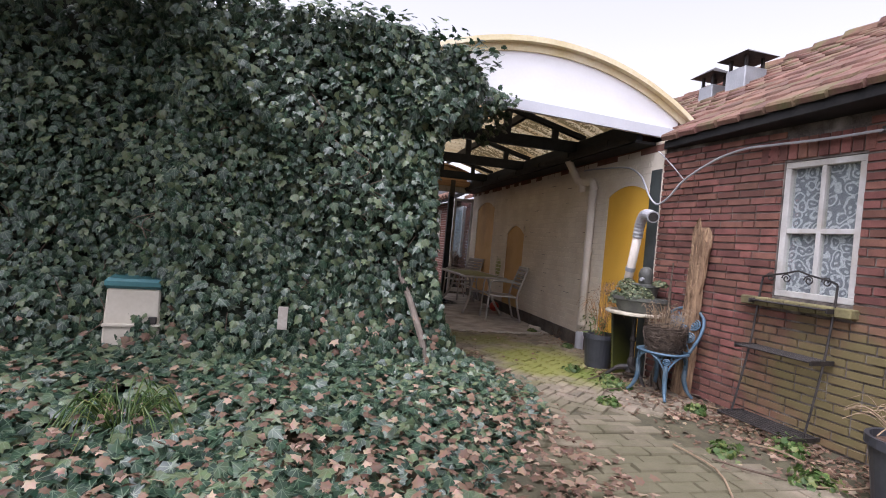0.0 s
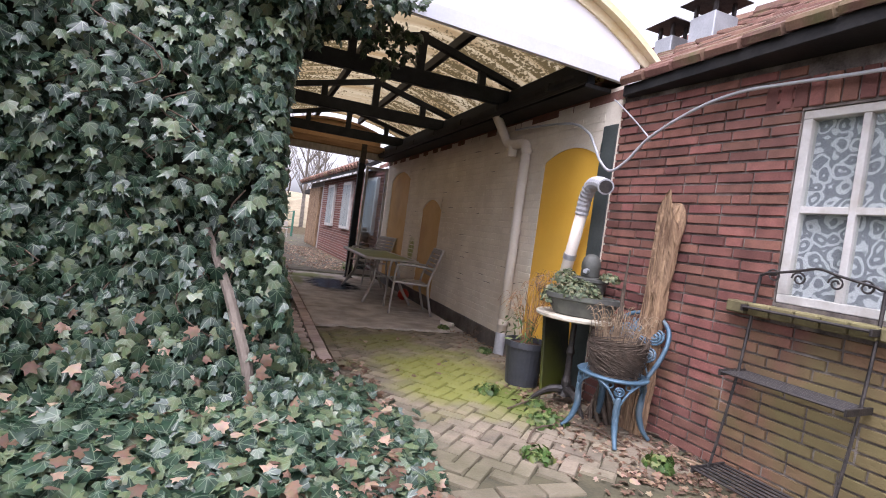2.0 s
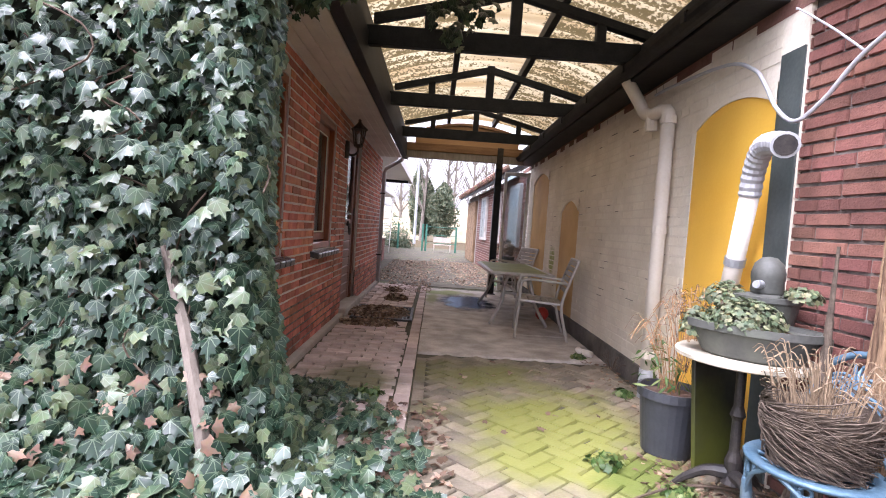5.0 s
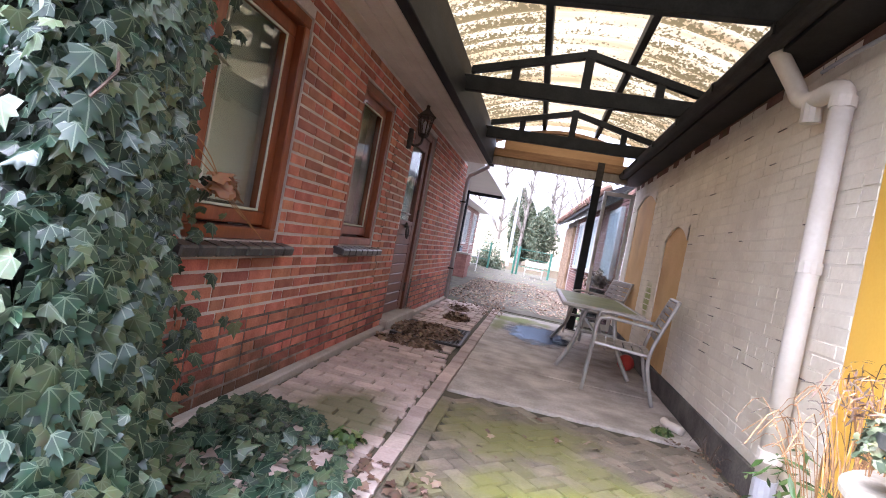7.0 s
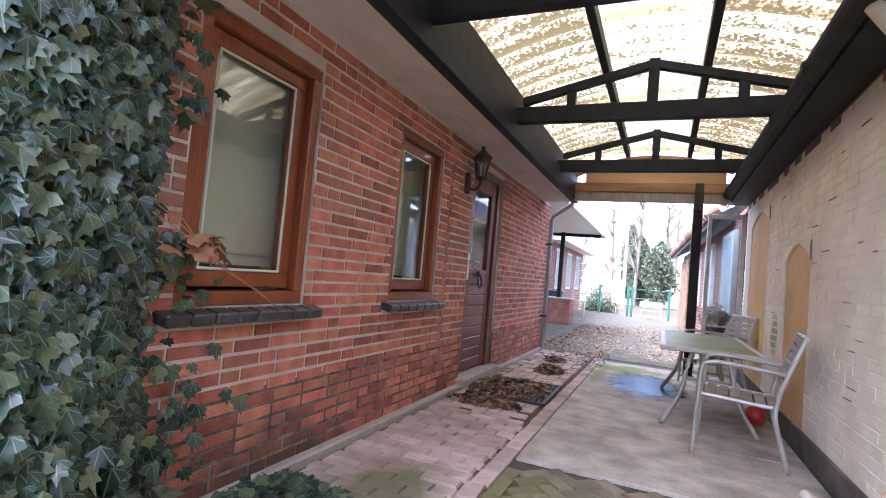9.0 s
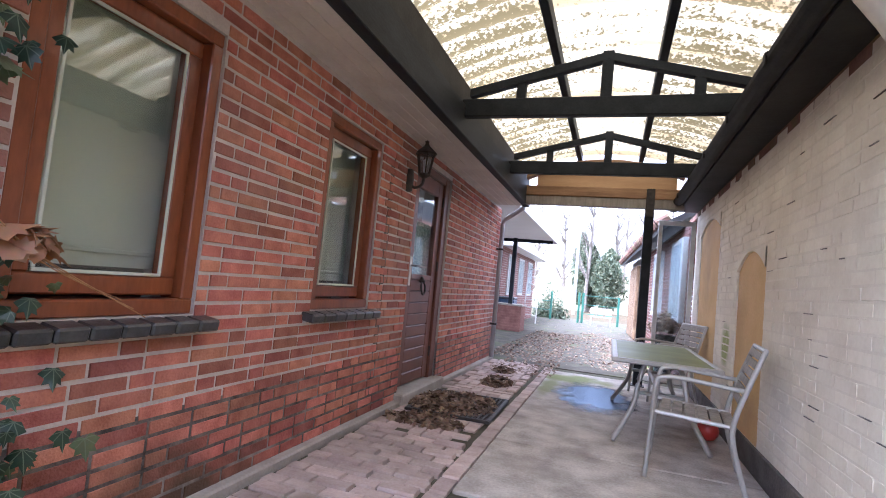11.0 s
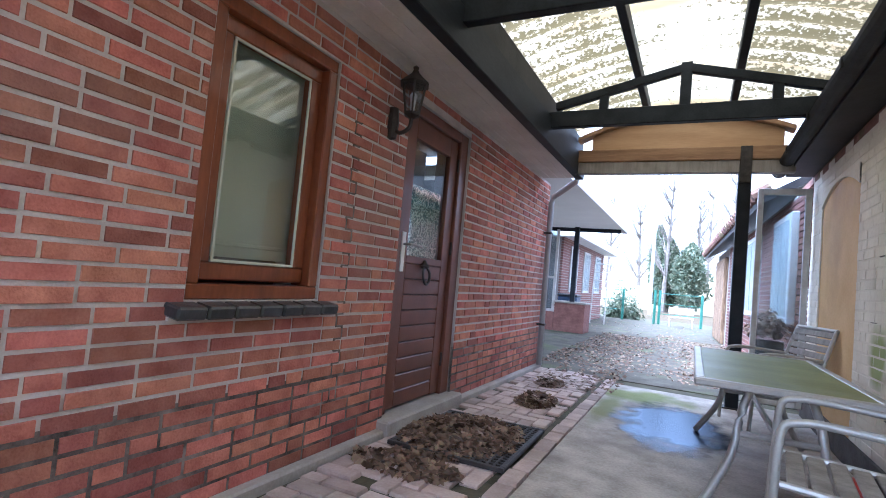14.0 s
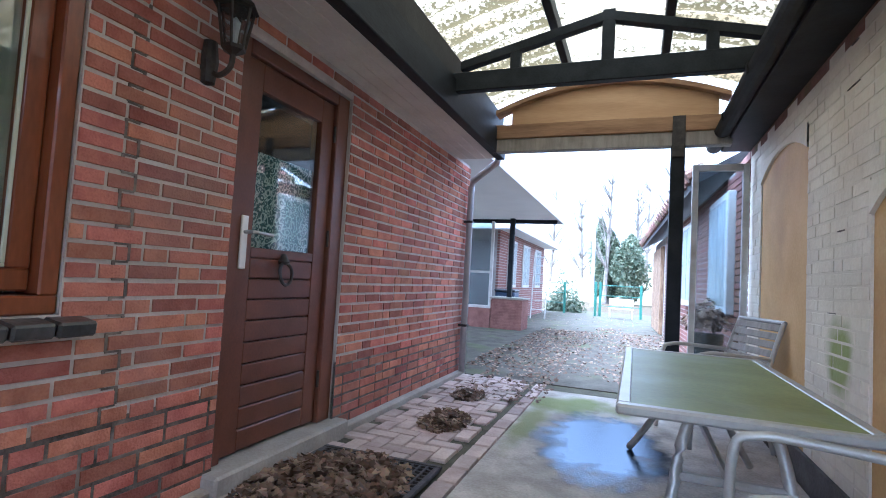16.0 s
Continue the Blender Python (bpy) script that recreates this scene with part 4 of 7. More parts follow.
for sy in (-1, 1):
    for sx in (-1, 1):
        part("leg", tube(smooth_path([(sx * 0.12, sy * (HY - 0.25), TZ - 0.04), (sx * 0.16, sy * (HY - 0.24), 0.45), (sx * 0.20, sy * (HY - 0.18), 0.25), (sx * 0.33, sy * (HY - 0.06), 0.012)], 5), 0.02, 8), TABLE_METAL, tab, smooth=True)
    part("cross_bar", tube([(-0.18, sy * (HY - 0.22), 0.36), (0.18, sy * (HY - 0.22), 0.36)], 0.016, 8), TABLE_METAL, tab)
part("stretcher", tube([(0, -HY + 0.22, 0.36), (0, HY - 0.22, 0.36)], 0.016, 8), TABLE_METAL, tab)


def garden_chair(m, label):
    c = thing("garden_chair", label, "chair", "chairs at the garden table")
    W = 0.27
    for s in (-1, 1):
        part("front_leg", tube(smooth_path([(s * W, -0.26, 0.008), (s * W, -0.24, 0.35), (s * W, -0.225, 0.60), (s * W, -0.17, 0.645), (s * W, -0.05, 0.65), (s * W, 0.26, 0.63)], 5), 0.015, 8), TABLE_METAL, c, smooth=True)
        part("back_leg", tube(smooth_path([(s * W, 0.30, 0.008), (s * W, 0.22, 0.30), (s * W, 0.22, 0.45), (s * W, 0.28, 0.65), (s * W * 0.96, 0.36, 0.88)], 5), 0.016, 8), TABLE_METAL, c, smooth=True)
        part("seat_rail", tube([(s * (W - 0.02), -0.24, 0.42), (s * (W - 0.02), 0.22, 0.40)], 0.014, 8), TABLE_METAL, c)
    part("front_rail", tube([(-W, -0.24, 0.42), (W, -0.24, 0.42)], 0.014, 8), TABLE_METAL, c)
    part("top_rail", tube([(-W, 0.36, 0.88), (W, 0.36, 0.88)], 0.015, 8), TABLE_METAL, c)
    for k in range(6):
        yy = -0.2 + 0.075 * k
        part("seat_slat", box(-W + 0.02, W - 0.02, yy, yy + 0.062, 0.412 - 0.004 * k, 0.426 - 0.004 * k, 0.004), SLAT_GREY, c)
    for k in range(6):
        f = 0.08 + 0.158 * k
        yy, zz = 0.245 + 0.11 * f, 0.52 + 0.37 * f
        part("back_slat", box(-W + 0.015, W - 0.015, -0.008, 0.008, -0.024, 0.024, 0.003, m=pose(0, yy, zz, -16)), SLAT_GREY, c)
    c.matrix_world = m
    return c


garden_chair(pose(2.76, 10.2, 0, 0, 0, -97) @ Matrix.Scale(0.95, 4), "aluminium armchair with bleached slats and black stains")
garden_chair(pose(2.80, 12.78, 0, 0, 0, -70) @ Matrix.Scale(0.95, 4), "aluminium armchair with bleached slats behind the table")

# ---- right-hand downpipe ----
rp = thing("wall_downpipe", "cream-painted downpipe with a double elbow on the white wall", "downpipe")
part("pipe", tube([(RX - 0.06, 8.30, 0.05), (RX - 0.06, 8.30, 1.94)], 0.046, 14), PIPE, rp, smooth=True)
part("elbow", tube(smooth_path([(RX - 0.06, 8.30, 1.93), (RX - 0.06, 8.32, 1.985), (RX - 0.06, 8.40, 2.01), (RX - 0.07, 8.58, 2.015), (RX - 0.09, 8.66, 2.05), (RX - 0.12, 8.68, 2.12), (2.97, 8.69, 2.29)], 5), 0.046, 14), PIPE, rp, smooth=True)
part("stub", tube([(RX - 0.07, 8.56, 2.02), (RX - 0.06, 8.57, 1.90)], 0.047, 12), PIPE, rp)
for z in (0.28, 1.15, 1.9):
    part("collar", tube([(RX - 0.06, 8.30, z), (RX - 0.06, 8.30, z + 0.05)], 0.053, 14), PIPE, rp)
part("shoe", tube([(RX - 0.06, 8.30, -0.02), (RX - 0.06, 8.30, 0.20)], 0.05, 14), GREY_PVC, rp, "grey plastic foot of the downpipe")

# white downpipe leaning at the corner of the red wall, with ribbed elbow
lp = thing("leaning_pipe", "white plastic drain pipe with a ribbed elbow leaning on the wall", "pipe")
lpath = [(3.13, 7.44, 0.66), (3.10, 7.24, 1.36)]
part("pipe", tube(lpath, 0.044, 14), PIPE, lp, smooth=True)
el = smooth_path([(3.10, 7.245, 1.34), (3.09, 7.21, 1.46), (3.07, 7.13, 1.55), (3.05, 7.02, 1.555), (3.03, 6.92, 1.53)], 7)
part("elbow", tube(el, [0.047 + 0.005 * (i % 2) for i in range(len(el))], 14), GREY_PVC, lp, "grey ribbed elbow")
part("elbow_rim", tube([el[-1], el[-1] + Vector((-0.012, -0.02, -0.005))], 0.055, 14), GREY_PVC, lp)
# the pipe end is closed; a near-black disc stands for the shade inside
part("elbow_shade_disc", tube([el[-1] + Vector((-0.0125, -0.021, -0.005)), el[-1] + Vector((-0.015, -0.025, -0.006))], 0.044, 14), DARK_METAL, lp, "black disc for the shade inside the open elbow")
part("strap", tube([(3.116, 7.345, 1.0), (3.114, 7.333, 1.04)], 0.05, 14), ZINC, lp)

# ---- ivy and leaves ----
IVY_SHAPE = np.array([(0, -0.42), (0.20, -0.50), (0.50, -0.22), (0.30, 0.02), (0.36, 0.26), (0.13, 0.22), (0, 0.62),
                      (-0.13, 0.22), (-0.36, 0.26), (-0.30, 0.02), (-0.50, -0.22), (-0.20, -0.50)])
DRY_SHAPE = np.array([(0, -0.5), (0.22, -0.35), (0.42, -0.38), (0.34, -0.05), (0.48, 0.18), (0.2, 0.2), (0, 0.55), (-0.2, 0.22), (-0.46, 0.2),
                      (-0.33, -0.08), (-0.4, -0.36), (-0.2, -0.34)])
LONG_SHAPE = np.array([(0, -0.5), (0.07, -0.2), (0.08, 0.1), (0, 0.5), (-0.08, 0.1), (-0.07, -0.2)])


def leaf_mesh(name, P, Nn, tip, size, shape, mat, curl=0.25, seed=1):
    """One mesh of many single leaves, each a fan round its middle."""
    rs = np.random.RandomState(seed)
    n, k = len(P), len(shape)
    Nn = Nn / np.linalg.norm(Nn, axis=1, keepdims=True)
    d = tip - Nn * (tip * Nn).sum(1, keepdims=True)
    d /= np.maximum(np.linalg.norm(d, axis=1, keepdims=True), 1e-6)
    s = np.cross(Nn, d)
    out = np.zeros((n, k + 1, 3))
    out[:, 0] = P
    c = curl * (0.4 + rs.rand(n))
    for j, (u, v) in enumerate(shape):
        w = -c * (abs(u) + 0.5 * v * v) + rs.uniform(-0.05, 0.05, n)
        out[:, j + 1] = P + size[:, None] * (u * s + v * d + w[:, None] * Nn)
    base = (np.arange(n) * (k + 1))[:, None, None]
    tri = np.array([(0, j + 1, (j + 1) % k + 1) for j in range(k)])[None]
    faces = (base + tri).reshape(-1, 3)
    me = bpy.data.meshes.new(name)
    me.vertices.add(n * (k + 1))
    me.vertices.foreach_set("co", out.reshape(-1))
    me.loops.add(faces.size)
    me.loops.foreach_set("vertex_index", faces.reshape(-1).astype(np.int32))
    me.polygons.add(len(faces))
    me.polygons.foreach_set("loop_start", np.arange(0, faces.size, 3, dtype=np.int32))
    me.polygons.foreach_set("loop_total", np.full(len(faces), 3, dtype=np.int32))
    me.update(calc_edges=True)
    blade = np.zeros((n, k + 1, 3))
    blade[:, 1:, :2] = shape
    at = me.attributes.new("blade", "FLOAT_VECTOR", "POINT")
    at.data.foreach_set("vector", blade.reshape(-1))
    me.materials.append(mat)
    return new(name, me)


IVY_LEAF = leaf_material("ivy_leaf", (0.014, 0.037, 0.022), (0.045, 0.088, 0.052), (0.16, 0.20, 0.10), 0.33, 0.14, (0.18, 0.23, 0.15))
DRY_LEAF = leaf_material("fallen_leaf", (0.12, 0.07, 0.045), (0.24, 0.15, 0.10), (0.48, 0.35, 0.25), 0.7, 0.15)
ROT_LEAF = leaf_material("rotting_leaf", (0.10, 0.06, 0.036), (0.24, 0.145, 0.09), (0.44, 0.31, 0.20), 0.7, 0.1)
WEED_LEAF = leaf_material("weed_leaf", (0.05, 0.10, 0.02), (0.11, 0.19, 0.05), (0.24, 0.28, 0.09), 0.5, 0.25)
STEM = material("ivy_stem", (0.06, 0.04, 0.028), (0.14, 0.10, 0.07), 10, 0.9, 0.5, 60)
# almost black green: the depth of the ivy, its shade put into the colour
IVY_SHADE = material("ivy_gap_shade", (0.010, 0.016, 0.008), (0.028, 0.03, 0.018), 9, 0.95, 0.8, 40)
rs = np.random.RandomState(11)


def smooth_noise(x, z, seed):
    """A sum of waves, as a bumpy surface."""
    r = np.random.RandomState(seed)
    out = 0
    for i in range(7):
        fx, fz, ph = r.uniform(0.6, 4.5), r.uniform(0.6, 4.5), r.uniform(0, 6.3)
        out = out + np.sin(fx * x + fz * z + ph) / 7
    return out


def right_edge(z):
    return np.interp(z, [0.0, 0.5, 0.9, 1.6, 2.0, 2.2, 2.45, 2.8], [1.30, 1.02, 0.93, 0.90, 0.92, 1.08, 1.28, 1.0])


def face_y(x, z):
    """How far the ivy stands out from the gable."""
    out = 6.72 - 0.26 * smooth_noise(1.6 * x, 1.2 * z, 3) - 0.10 * smooth_noise(4 * x, 3 * z, 4) - 0.55 * np.clip(0.9 - z, 0, 1) ** 2 - 0.10 * np.clip(-x - 0.8, 0, 3) * 0.3 + 0.42 * np.clip((-x - 0.95) / 0.5, 0, 1) * np.clip((z - 0.55) / 0.5, 0, 1)
    return np.minimum(out, 6.96)


def ivy_top(x):
    return 2.78 + 0.10 * smooth_noise(x, x * 0.3, 5) - 0.22 * np.clip(x - 0.3, 0, 2)


# near-black sheet behind the leaves: hides the wall, stands for shade in the gaps
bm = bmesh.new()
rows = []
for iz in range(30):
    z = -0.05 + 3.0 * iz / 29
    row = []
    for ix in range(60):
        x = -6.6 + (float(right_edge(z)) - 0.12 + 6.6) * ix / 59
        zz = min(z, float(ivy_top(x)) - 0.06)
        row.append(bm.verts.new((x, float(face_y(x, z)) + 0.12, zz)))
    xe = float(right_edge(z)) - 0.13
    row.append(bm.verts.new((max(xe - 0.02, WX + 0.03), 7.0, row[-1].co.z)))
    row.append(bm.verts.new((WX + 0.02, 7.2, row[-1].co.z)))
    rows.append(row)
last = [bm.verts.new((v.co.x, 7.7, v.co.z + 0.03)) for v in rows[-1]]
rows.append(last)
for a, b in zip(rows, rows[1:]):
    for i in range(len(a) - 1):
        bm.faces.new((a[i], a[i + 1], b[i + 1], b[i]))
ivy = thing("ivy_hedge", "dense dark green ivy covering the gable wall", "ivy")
tagged(part("inner_shade_sheet", bm, IVY_SHADE, ivy), kind="stuff")

P, Nn, T = [], [], []
n = 42000
z = rs.uniform(0, 3.0, n)
x = -6.2 + (right_edge(z) + 6.2) * (rs.rand(n) ** 0.62)
keep = (z < ivy_top(x)) & (rs.rand(n) < 0.75 + 0.8 * smooth_noise(1.7 * x, 1.5 * z, 8))
x, z = x[keep], z[keep]
P.append(np.stack([x, face_y(x, z) + rs.uniform(-0.11, 0.08, len(x)), z], 1))
Nn.append(np.stack([rs.normal(0, 0.45, len(x)), -1 + rs.normal(0, 0.2, len(x)), 0.35 + rs.normal(0, 0.4, len(x))], 1))
# rounded right side of the mass, back to the wall
n = 7000
z = rs.uniform(0, 2.75, n)
f = rs.rand(n)
ex = right_edge(z)
x = ex + (WX + 0.04 - ex) * f ** 2 + rs.uniform(-0.05, 0.05, n)
y = face_y(ex, z) + (7.34 - face_y(ex, z)) * f + rs.uniform(-0.05, 0.05, n)
P.append(np.stack([x, y, z], 1))
Nn.append(np.stack([1 + rs.normal(0, 0.3, n), -0.6 + rs.normal(0, 0.4, n), 0.3 + rs.normal(0, 0.4, n)], 1))
# crown on top
n = 3500
x, y = rs.uniform(-6, 1.35, n), rs.uniform(6.5, 7.6, n)
P.append(np.stack([x, y, ivy_top(x) + rs.uniform(-0.1, 0.10, n) + 0.05], 1))
Nn.append(np.stack([rs.normal(0, 0.4, n), -0.4 + rs.normal(0, 0.4, n), 1 + rs.normal(0, 0.3, n)], 1))
# unseen crown out of view, added to shade the hollow in the ivy
n = 9000
x, y = rs.uniform(-6, -0.75, n), rs.uniform(4.9, 6.9, n)
P.append(np.stack([x, y, 2.86 + 0.12 * smooth_noise(2 * x, 2 * y, 6) + rs.uniform(-0.08, 0.10, n)], 1))
Nn.append(np.stack([rs.normal(0, 0.4, n), rs.normal(0, 0.4, n), 1 + rs.normal(0, 0.3, n)], 1))
# trails hanging from the canopy's front corner
for tx, ty, tz, ln in ((1.2, 7.12, 2.6, 0.5), (1.36, 7.1, 2.56, 0.42), (1.5, 7.1, 2.5, 0.2), (1.1, 7.05, 2.45, 0.45), (1.72, 8.0, 2.62, 0.42), (1.60, 8.05, 2.62, 0.25), (1.0, 7.3, 2.35, 0.3)):
    n = int(75 * ln / 0.4)
    s = rs.rand(n)
    P.append(np.stack([tx + 0.1 * np.sin(5 * s) + rs.normal(0, 0.05, n), ty + rs.normal(0, 0.05, n), tz - ln * s], 1))
    Nn.append(np.stack([rs.normal(0, 0.6, n), -1 + rs.normal(0, 0.4, n), 0.3 + rs.normal(0, 0.4, n)], 1))
# sprays across the house wall beside the first window
for a, b, c in ((7.34, 1.62, 30), (7.42, 0.95, 34), (7.45, 0.5, 40), (7.4, 0.25, 90), (7.36, 2.05, 40)):
    P.append(np.stack([WX + 0.05 + np.abs(rs.normal(0, 0.05, c)), a + rs.normal(0, 0.10, c), b + rs.normal(0, 0.09, c)], 1))
    Nn.append(np.stack([1 + rs.normal(0, 0.3, c), -0.4 + rs.normal(0, 0.4, c), 0.3 + rs.normal(0, 0.4, c)], 1))
P, Nn = np.concatenate(P), np.concatenate(Nn)
T = np.stack([rs.normal(0, 0.5, len(P)), rs.normal(0, 0.3, len(P)), -1 + rs.normal(0, 0.35, len(P))], 1)
tagged(leaf_mesh("leaves", P, Nn, T, rs.uniform(0.038, 0.088, len(P)), IVY_SHAPE, IVY_LEAF, 0.3, 2), kind="stuff").parent = ivy
bm = bmesh.new()
r = random.Random(4)
for k in range(60):
    x, z = r.uniform(-4, 0.9), r.uniform(0.5, 2.4)
    pts = [(x + 0.06 * i * r.uniform(-1, 1), float(face_y(np.array(x), np.array(max(z - 0.12 * i, 0)))) - r.uniform(0.0, 0.06), max(z - 0.12 * i, 0.02)) for i in range(6)]
    add_tube(bm, smooth_path(pts, 3), 0.004, 5)
tagged(part("stem_tangle", bm, STEM, ivy), kind="stuff")
# withered leaves caught in the foot of the ivy
n = 420
z = 0.05 + 0.5 * rs.rand(n) ** 1.4
x = right_edge(z) - 0.05 - 3.2 * rs.rand(n) ** 1.5
keep = rs.rand(n) < 0.5 + 0.9 * smooth_noise(1.3 * x, 2 * z, 12)
x, z = x[keep], z[keep]
P = np.stack([x, face_y(x, z) - rs.uniform(0.05, 0.13, len(x)), z], 1)
Nn = np.stack([rs.normal(0, 0.5, len(x)), -1 + rs.normal(0, 0.3, len(x)), 0.8 + rs.normal(0, 0.4, len(x))], 1)
T = np.stack([rs.normal(0, 1, len(x)), rs.normal(0, 0.3, len(x)), -0.6 + rs.normal(0, 0.6, len(x))], 1)
tagged(leaf_mesh("caught_leaves", P, Nn, T, rs.uniform(0.035, 0.075, len(x)), DRY_SHAPE, DRY_LEAF, 0.7, 15), kind="stuff").parent = ivy


def ground_edge(y):
    """The right-hand edge of the ivy that creeps over the ground."""
    return np.interp(y, [2.0, 4.2, 5.0, 5.5, 6.0, 6.7, 7.3, 7.9, 8.4], [0.6, 0.8, 1.0, 1.35, 1.65, 1.72, 1.6, 1.25, 0.8])


n = 22000
y = 2.6 + 4.1 * rs.rand(n) ** 0.7
x = ground_edge(y) - np.abs(rs.normal(0, 1, n)) * 2.6 + rs.uniform(-0.1, 0.12, n)
h = np.clip((y - 3.0) / 3.5, 0, 1) ** 2 * 0.16 + 0.05
h *= np.clip((ground_edge(y) - x) / 0.5, 0.15, 1)
ok = rs.rand(n) < np.clip(0.16 + 0.28 * (y - 3.4) + 1.1 * smooth_noise(1.5 * x, 1.5 * y, 9), 0.08, 1)
P = np.stack([x, y, -0.02 + h + rs.uniform(-0.03, 0.06, n)], 1)[ok]
n2 = 750
y2 = rs.uniform(6.6, 8.2, n2)
x2 = WX + 0.08 + (ground_edge(y2) - WX - 0.08) * rs.rand(n2) ** 1.3
P = np.concatenate([P, np.stack([x2, y2, rs.uniform(0.0, 0.09, n2) * np.clip(8.4 - y2, 0.2, 1)], 1)])
m = len(P)
Nn = np.stack([rs.normal(0, 0.45, m), -0.35 + rs.normal(0, 0.4, m), 1 + rs.normal(0, 0.2, m)], 1)
T = np.stack([rs.normal(0, 1, m), rs.normal(0, 1, m), rs.normal(0, 0.2, m)], 1)
tagged(leaf_mesh("ground_ivy", P, Nn, T, rs.uniform(0.045, 0.10, m), IVY_SHAPE, IVY_LEAF, 0.25, 5), "dark green ivy creeping over the ground", "ivy", "", "stuff")


def litter(name, spots, size, mat, label, seed, lift=0.012):
    """Fallen leaves: spots are (count, x0, x1, y0, y1, z)."""
    r = np.random.RandomState(seed)
    P = np.concatenate([np.stack([r.uniform(a, b, c), r.uniform(d, e, c), zz + r.uniform(0.0, lift * 2, c)], 1) for c, a, b, d, e, zz in spots])
    m = len(P)
    Nn = np.stack([r.normal(0, 0.3, m), r.normal(0, 0.3, m), np.ones(m)], 1)
    T = np.stack([r.normal(0, 1, m), r.normal(0, 1, m), np.zeros(m)], 1)
    return tagged(leaf_mesh(name, P, Nn, T, r.uniform(size * 0.6, size * 1.3, m), DRY_SHAPE, mat, 0.5, seed), label, "leaves", "", "stuff")


litter("fallen_leaves", [(3000, -4.5, 1.5, 2.8, 5.0, 0.0), (900, -3, 1.5, 4.6, 6.2, 0.10), (900, -2.6, 1.5, 3.4, 6.1, 0.12), (600, -1.6, 1.55, 4.4, 6.4, 0.20), (600, 1.2, 1.75, 4.6, 7.9, 0.0), (1000, 2.35, 3.4, 3.4, 6.5, -0.02),
                         (350, 2.6, 3.4, 6.0, 7.4, -0.01), (30, 1.7, 3.0, 7.5, 9.0, 0.0)], 0.05, DRY_LEAF, "pinkish brown fallen leaves on the soil", 21)
litter("passage_leaves", [(2300, 0.4, 1.5, 14.6, 20.5, -0.015), (700, 1.5, 2.1, 14.6, 22, -0.015), (2000, 2.1, 3.0, 14.5, 21, -0.015), (260, 0.8, 1.6, 13, 14.6, 0.0), (1500, -1, 3, 20, 27, -0.03)], 0.048, DRY_LEAF,
       "brown fallen leaves scattered over the yard", 22)

litter("wall_mulch", [(1500, 2.72, 3.22, 5.9, 7.35, -0.018), (500, 2.9, 3.4, 4.6, 5.9, -0.018), (120, 2.95, 3.18, 7.6, 9.2, -0.005)], 0.034, ROT_LEAF, "dark reddish brown leaf mulch along the red wall", 23)

# doormat with leaf heaps
mat_ob = thing("doormat", "black rubber grid doormat half buried in leaves", "doormat", at=pose(1.06, 10.92, 0, 0, 0, 1))
for k in range(17):
    bar_bm = bmesh.new()
    add_box(bar_bm, -0.34 + 0.0405 * k, -0.34 + 0.0405 * k + 0.012, -0.42, 0.42, 0.002, 0.020)
    part("rubber_bar", bar_bm, DARK_METAL, mat_ob)
for k in range(21):
    bar_bm = bmesh.new()
    add_box(bar_bm, -0.34, 0.32, -0.42 + 0.041 * k, -0.42 + 0.041 * k + 0.012, 0.001, 0.019)
    part("rubber_bar", bar_bm, DARK_METAL, mat_ob)
rail_bm = bmesh.new()
add_box(rail_bm, -0.36, 0.34, -0.44, -0.41, 0.0, 0.024, 0.004)
add_box(rail_bm, -0.36, 0.34, 0.41, 0.44, 0.0, 0.024, 0.004)
add_box(rail_bm, -0.36, -0.335, -0.41, 0.41, 0.0, 0.024, 0.004)
add_box(rail_bm, 0.315, 0.34, -0.41, 0.41, 0.0, 0.024, 0.004)
part("rim", rail_bm, DARK_METAL, mat_ob)


def heap(cx, cy, rx, ry, h, count, seed, label):
    r = np.random.RandomState(seed)
    a, q = r.uniform(0, 6.283, count), np.sqrt(r.rand(count))
    x, y = cx + rx * q * np.cos(a), cy + ry * q * np.sin(a)
    z = 0.015 + h * (1 - q ** 2) * r.rand(count)
    P = np.stack([x, y, z], 1)
    Nn = np.stack([r.normal(0, 0.6, count), r.normal(0, 0.6, count), np.ones(count)], 1)
    T = np.stack([r.normal(0, 1, count), r.normal(0, 1, count), np.zeros(count)], 1)
    tagged(leaf_mesh("leaf_heap", P, Nn, T, r.uniform(0.03, 0.085, count), DRY_SHAPE, ROT_LEAF, 0.5, seed), label, "leaf heap", "", "stuff")


heap(1.0, 10.9, 0.36, 0.46, 0.06, 1500, 31, "rotting brown leaves heaped on the doormat")
heap(1.10, 12.2, 0.16, 0.24, 0.06, 420, 32, "small heap of rotting leaves on the pavers")
heap(1.0, 13.05, 0.13, 0.18, 0.04, 220, 33, "small heap of rotting leaves on the pavers")
heap(0.95, 10.25, 0.3, 0.16, 0.02, 240, 34, "loose rotting leaves beside the doormat")

# ---- things by the yellow panel ----
BLACK_PLASTIC = material("black_plastic_pot", (0.035, 0.037, 0.045), (0.06, 0.062, 0.072), 6, 0.45, 0.1, 60)
POT_SOIL = material("pot_soil", (0.07, 0.04, 0.028), (0.15, 0.09, 0.065), 25, 0.95, 0.9, 80)
BLUE_IRON = material("blue_cast_aluminium", (0.05, 0.10, 0.15), (0.10, 0.17, 0.23), 14, 0.5, 0.3, 90, metal=0.2, stain=(0.16, 0.17, 0.16), stain_amount=0.5, stain_scale=8)
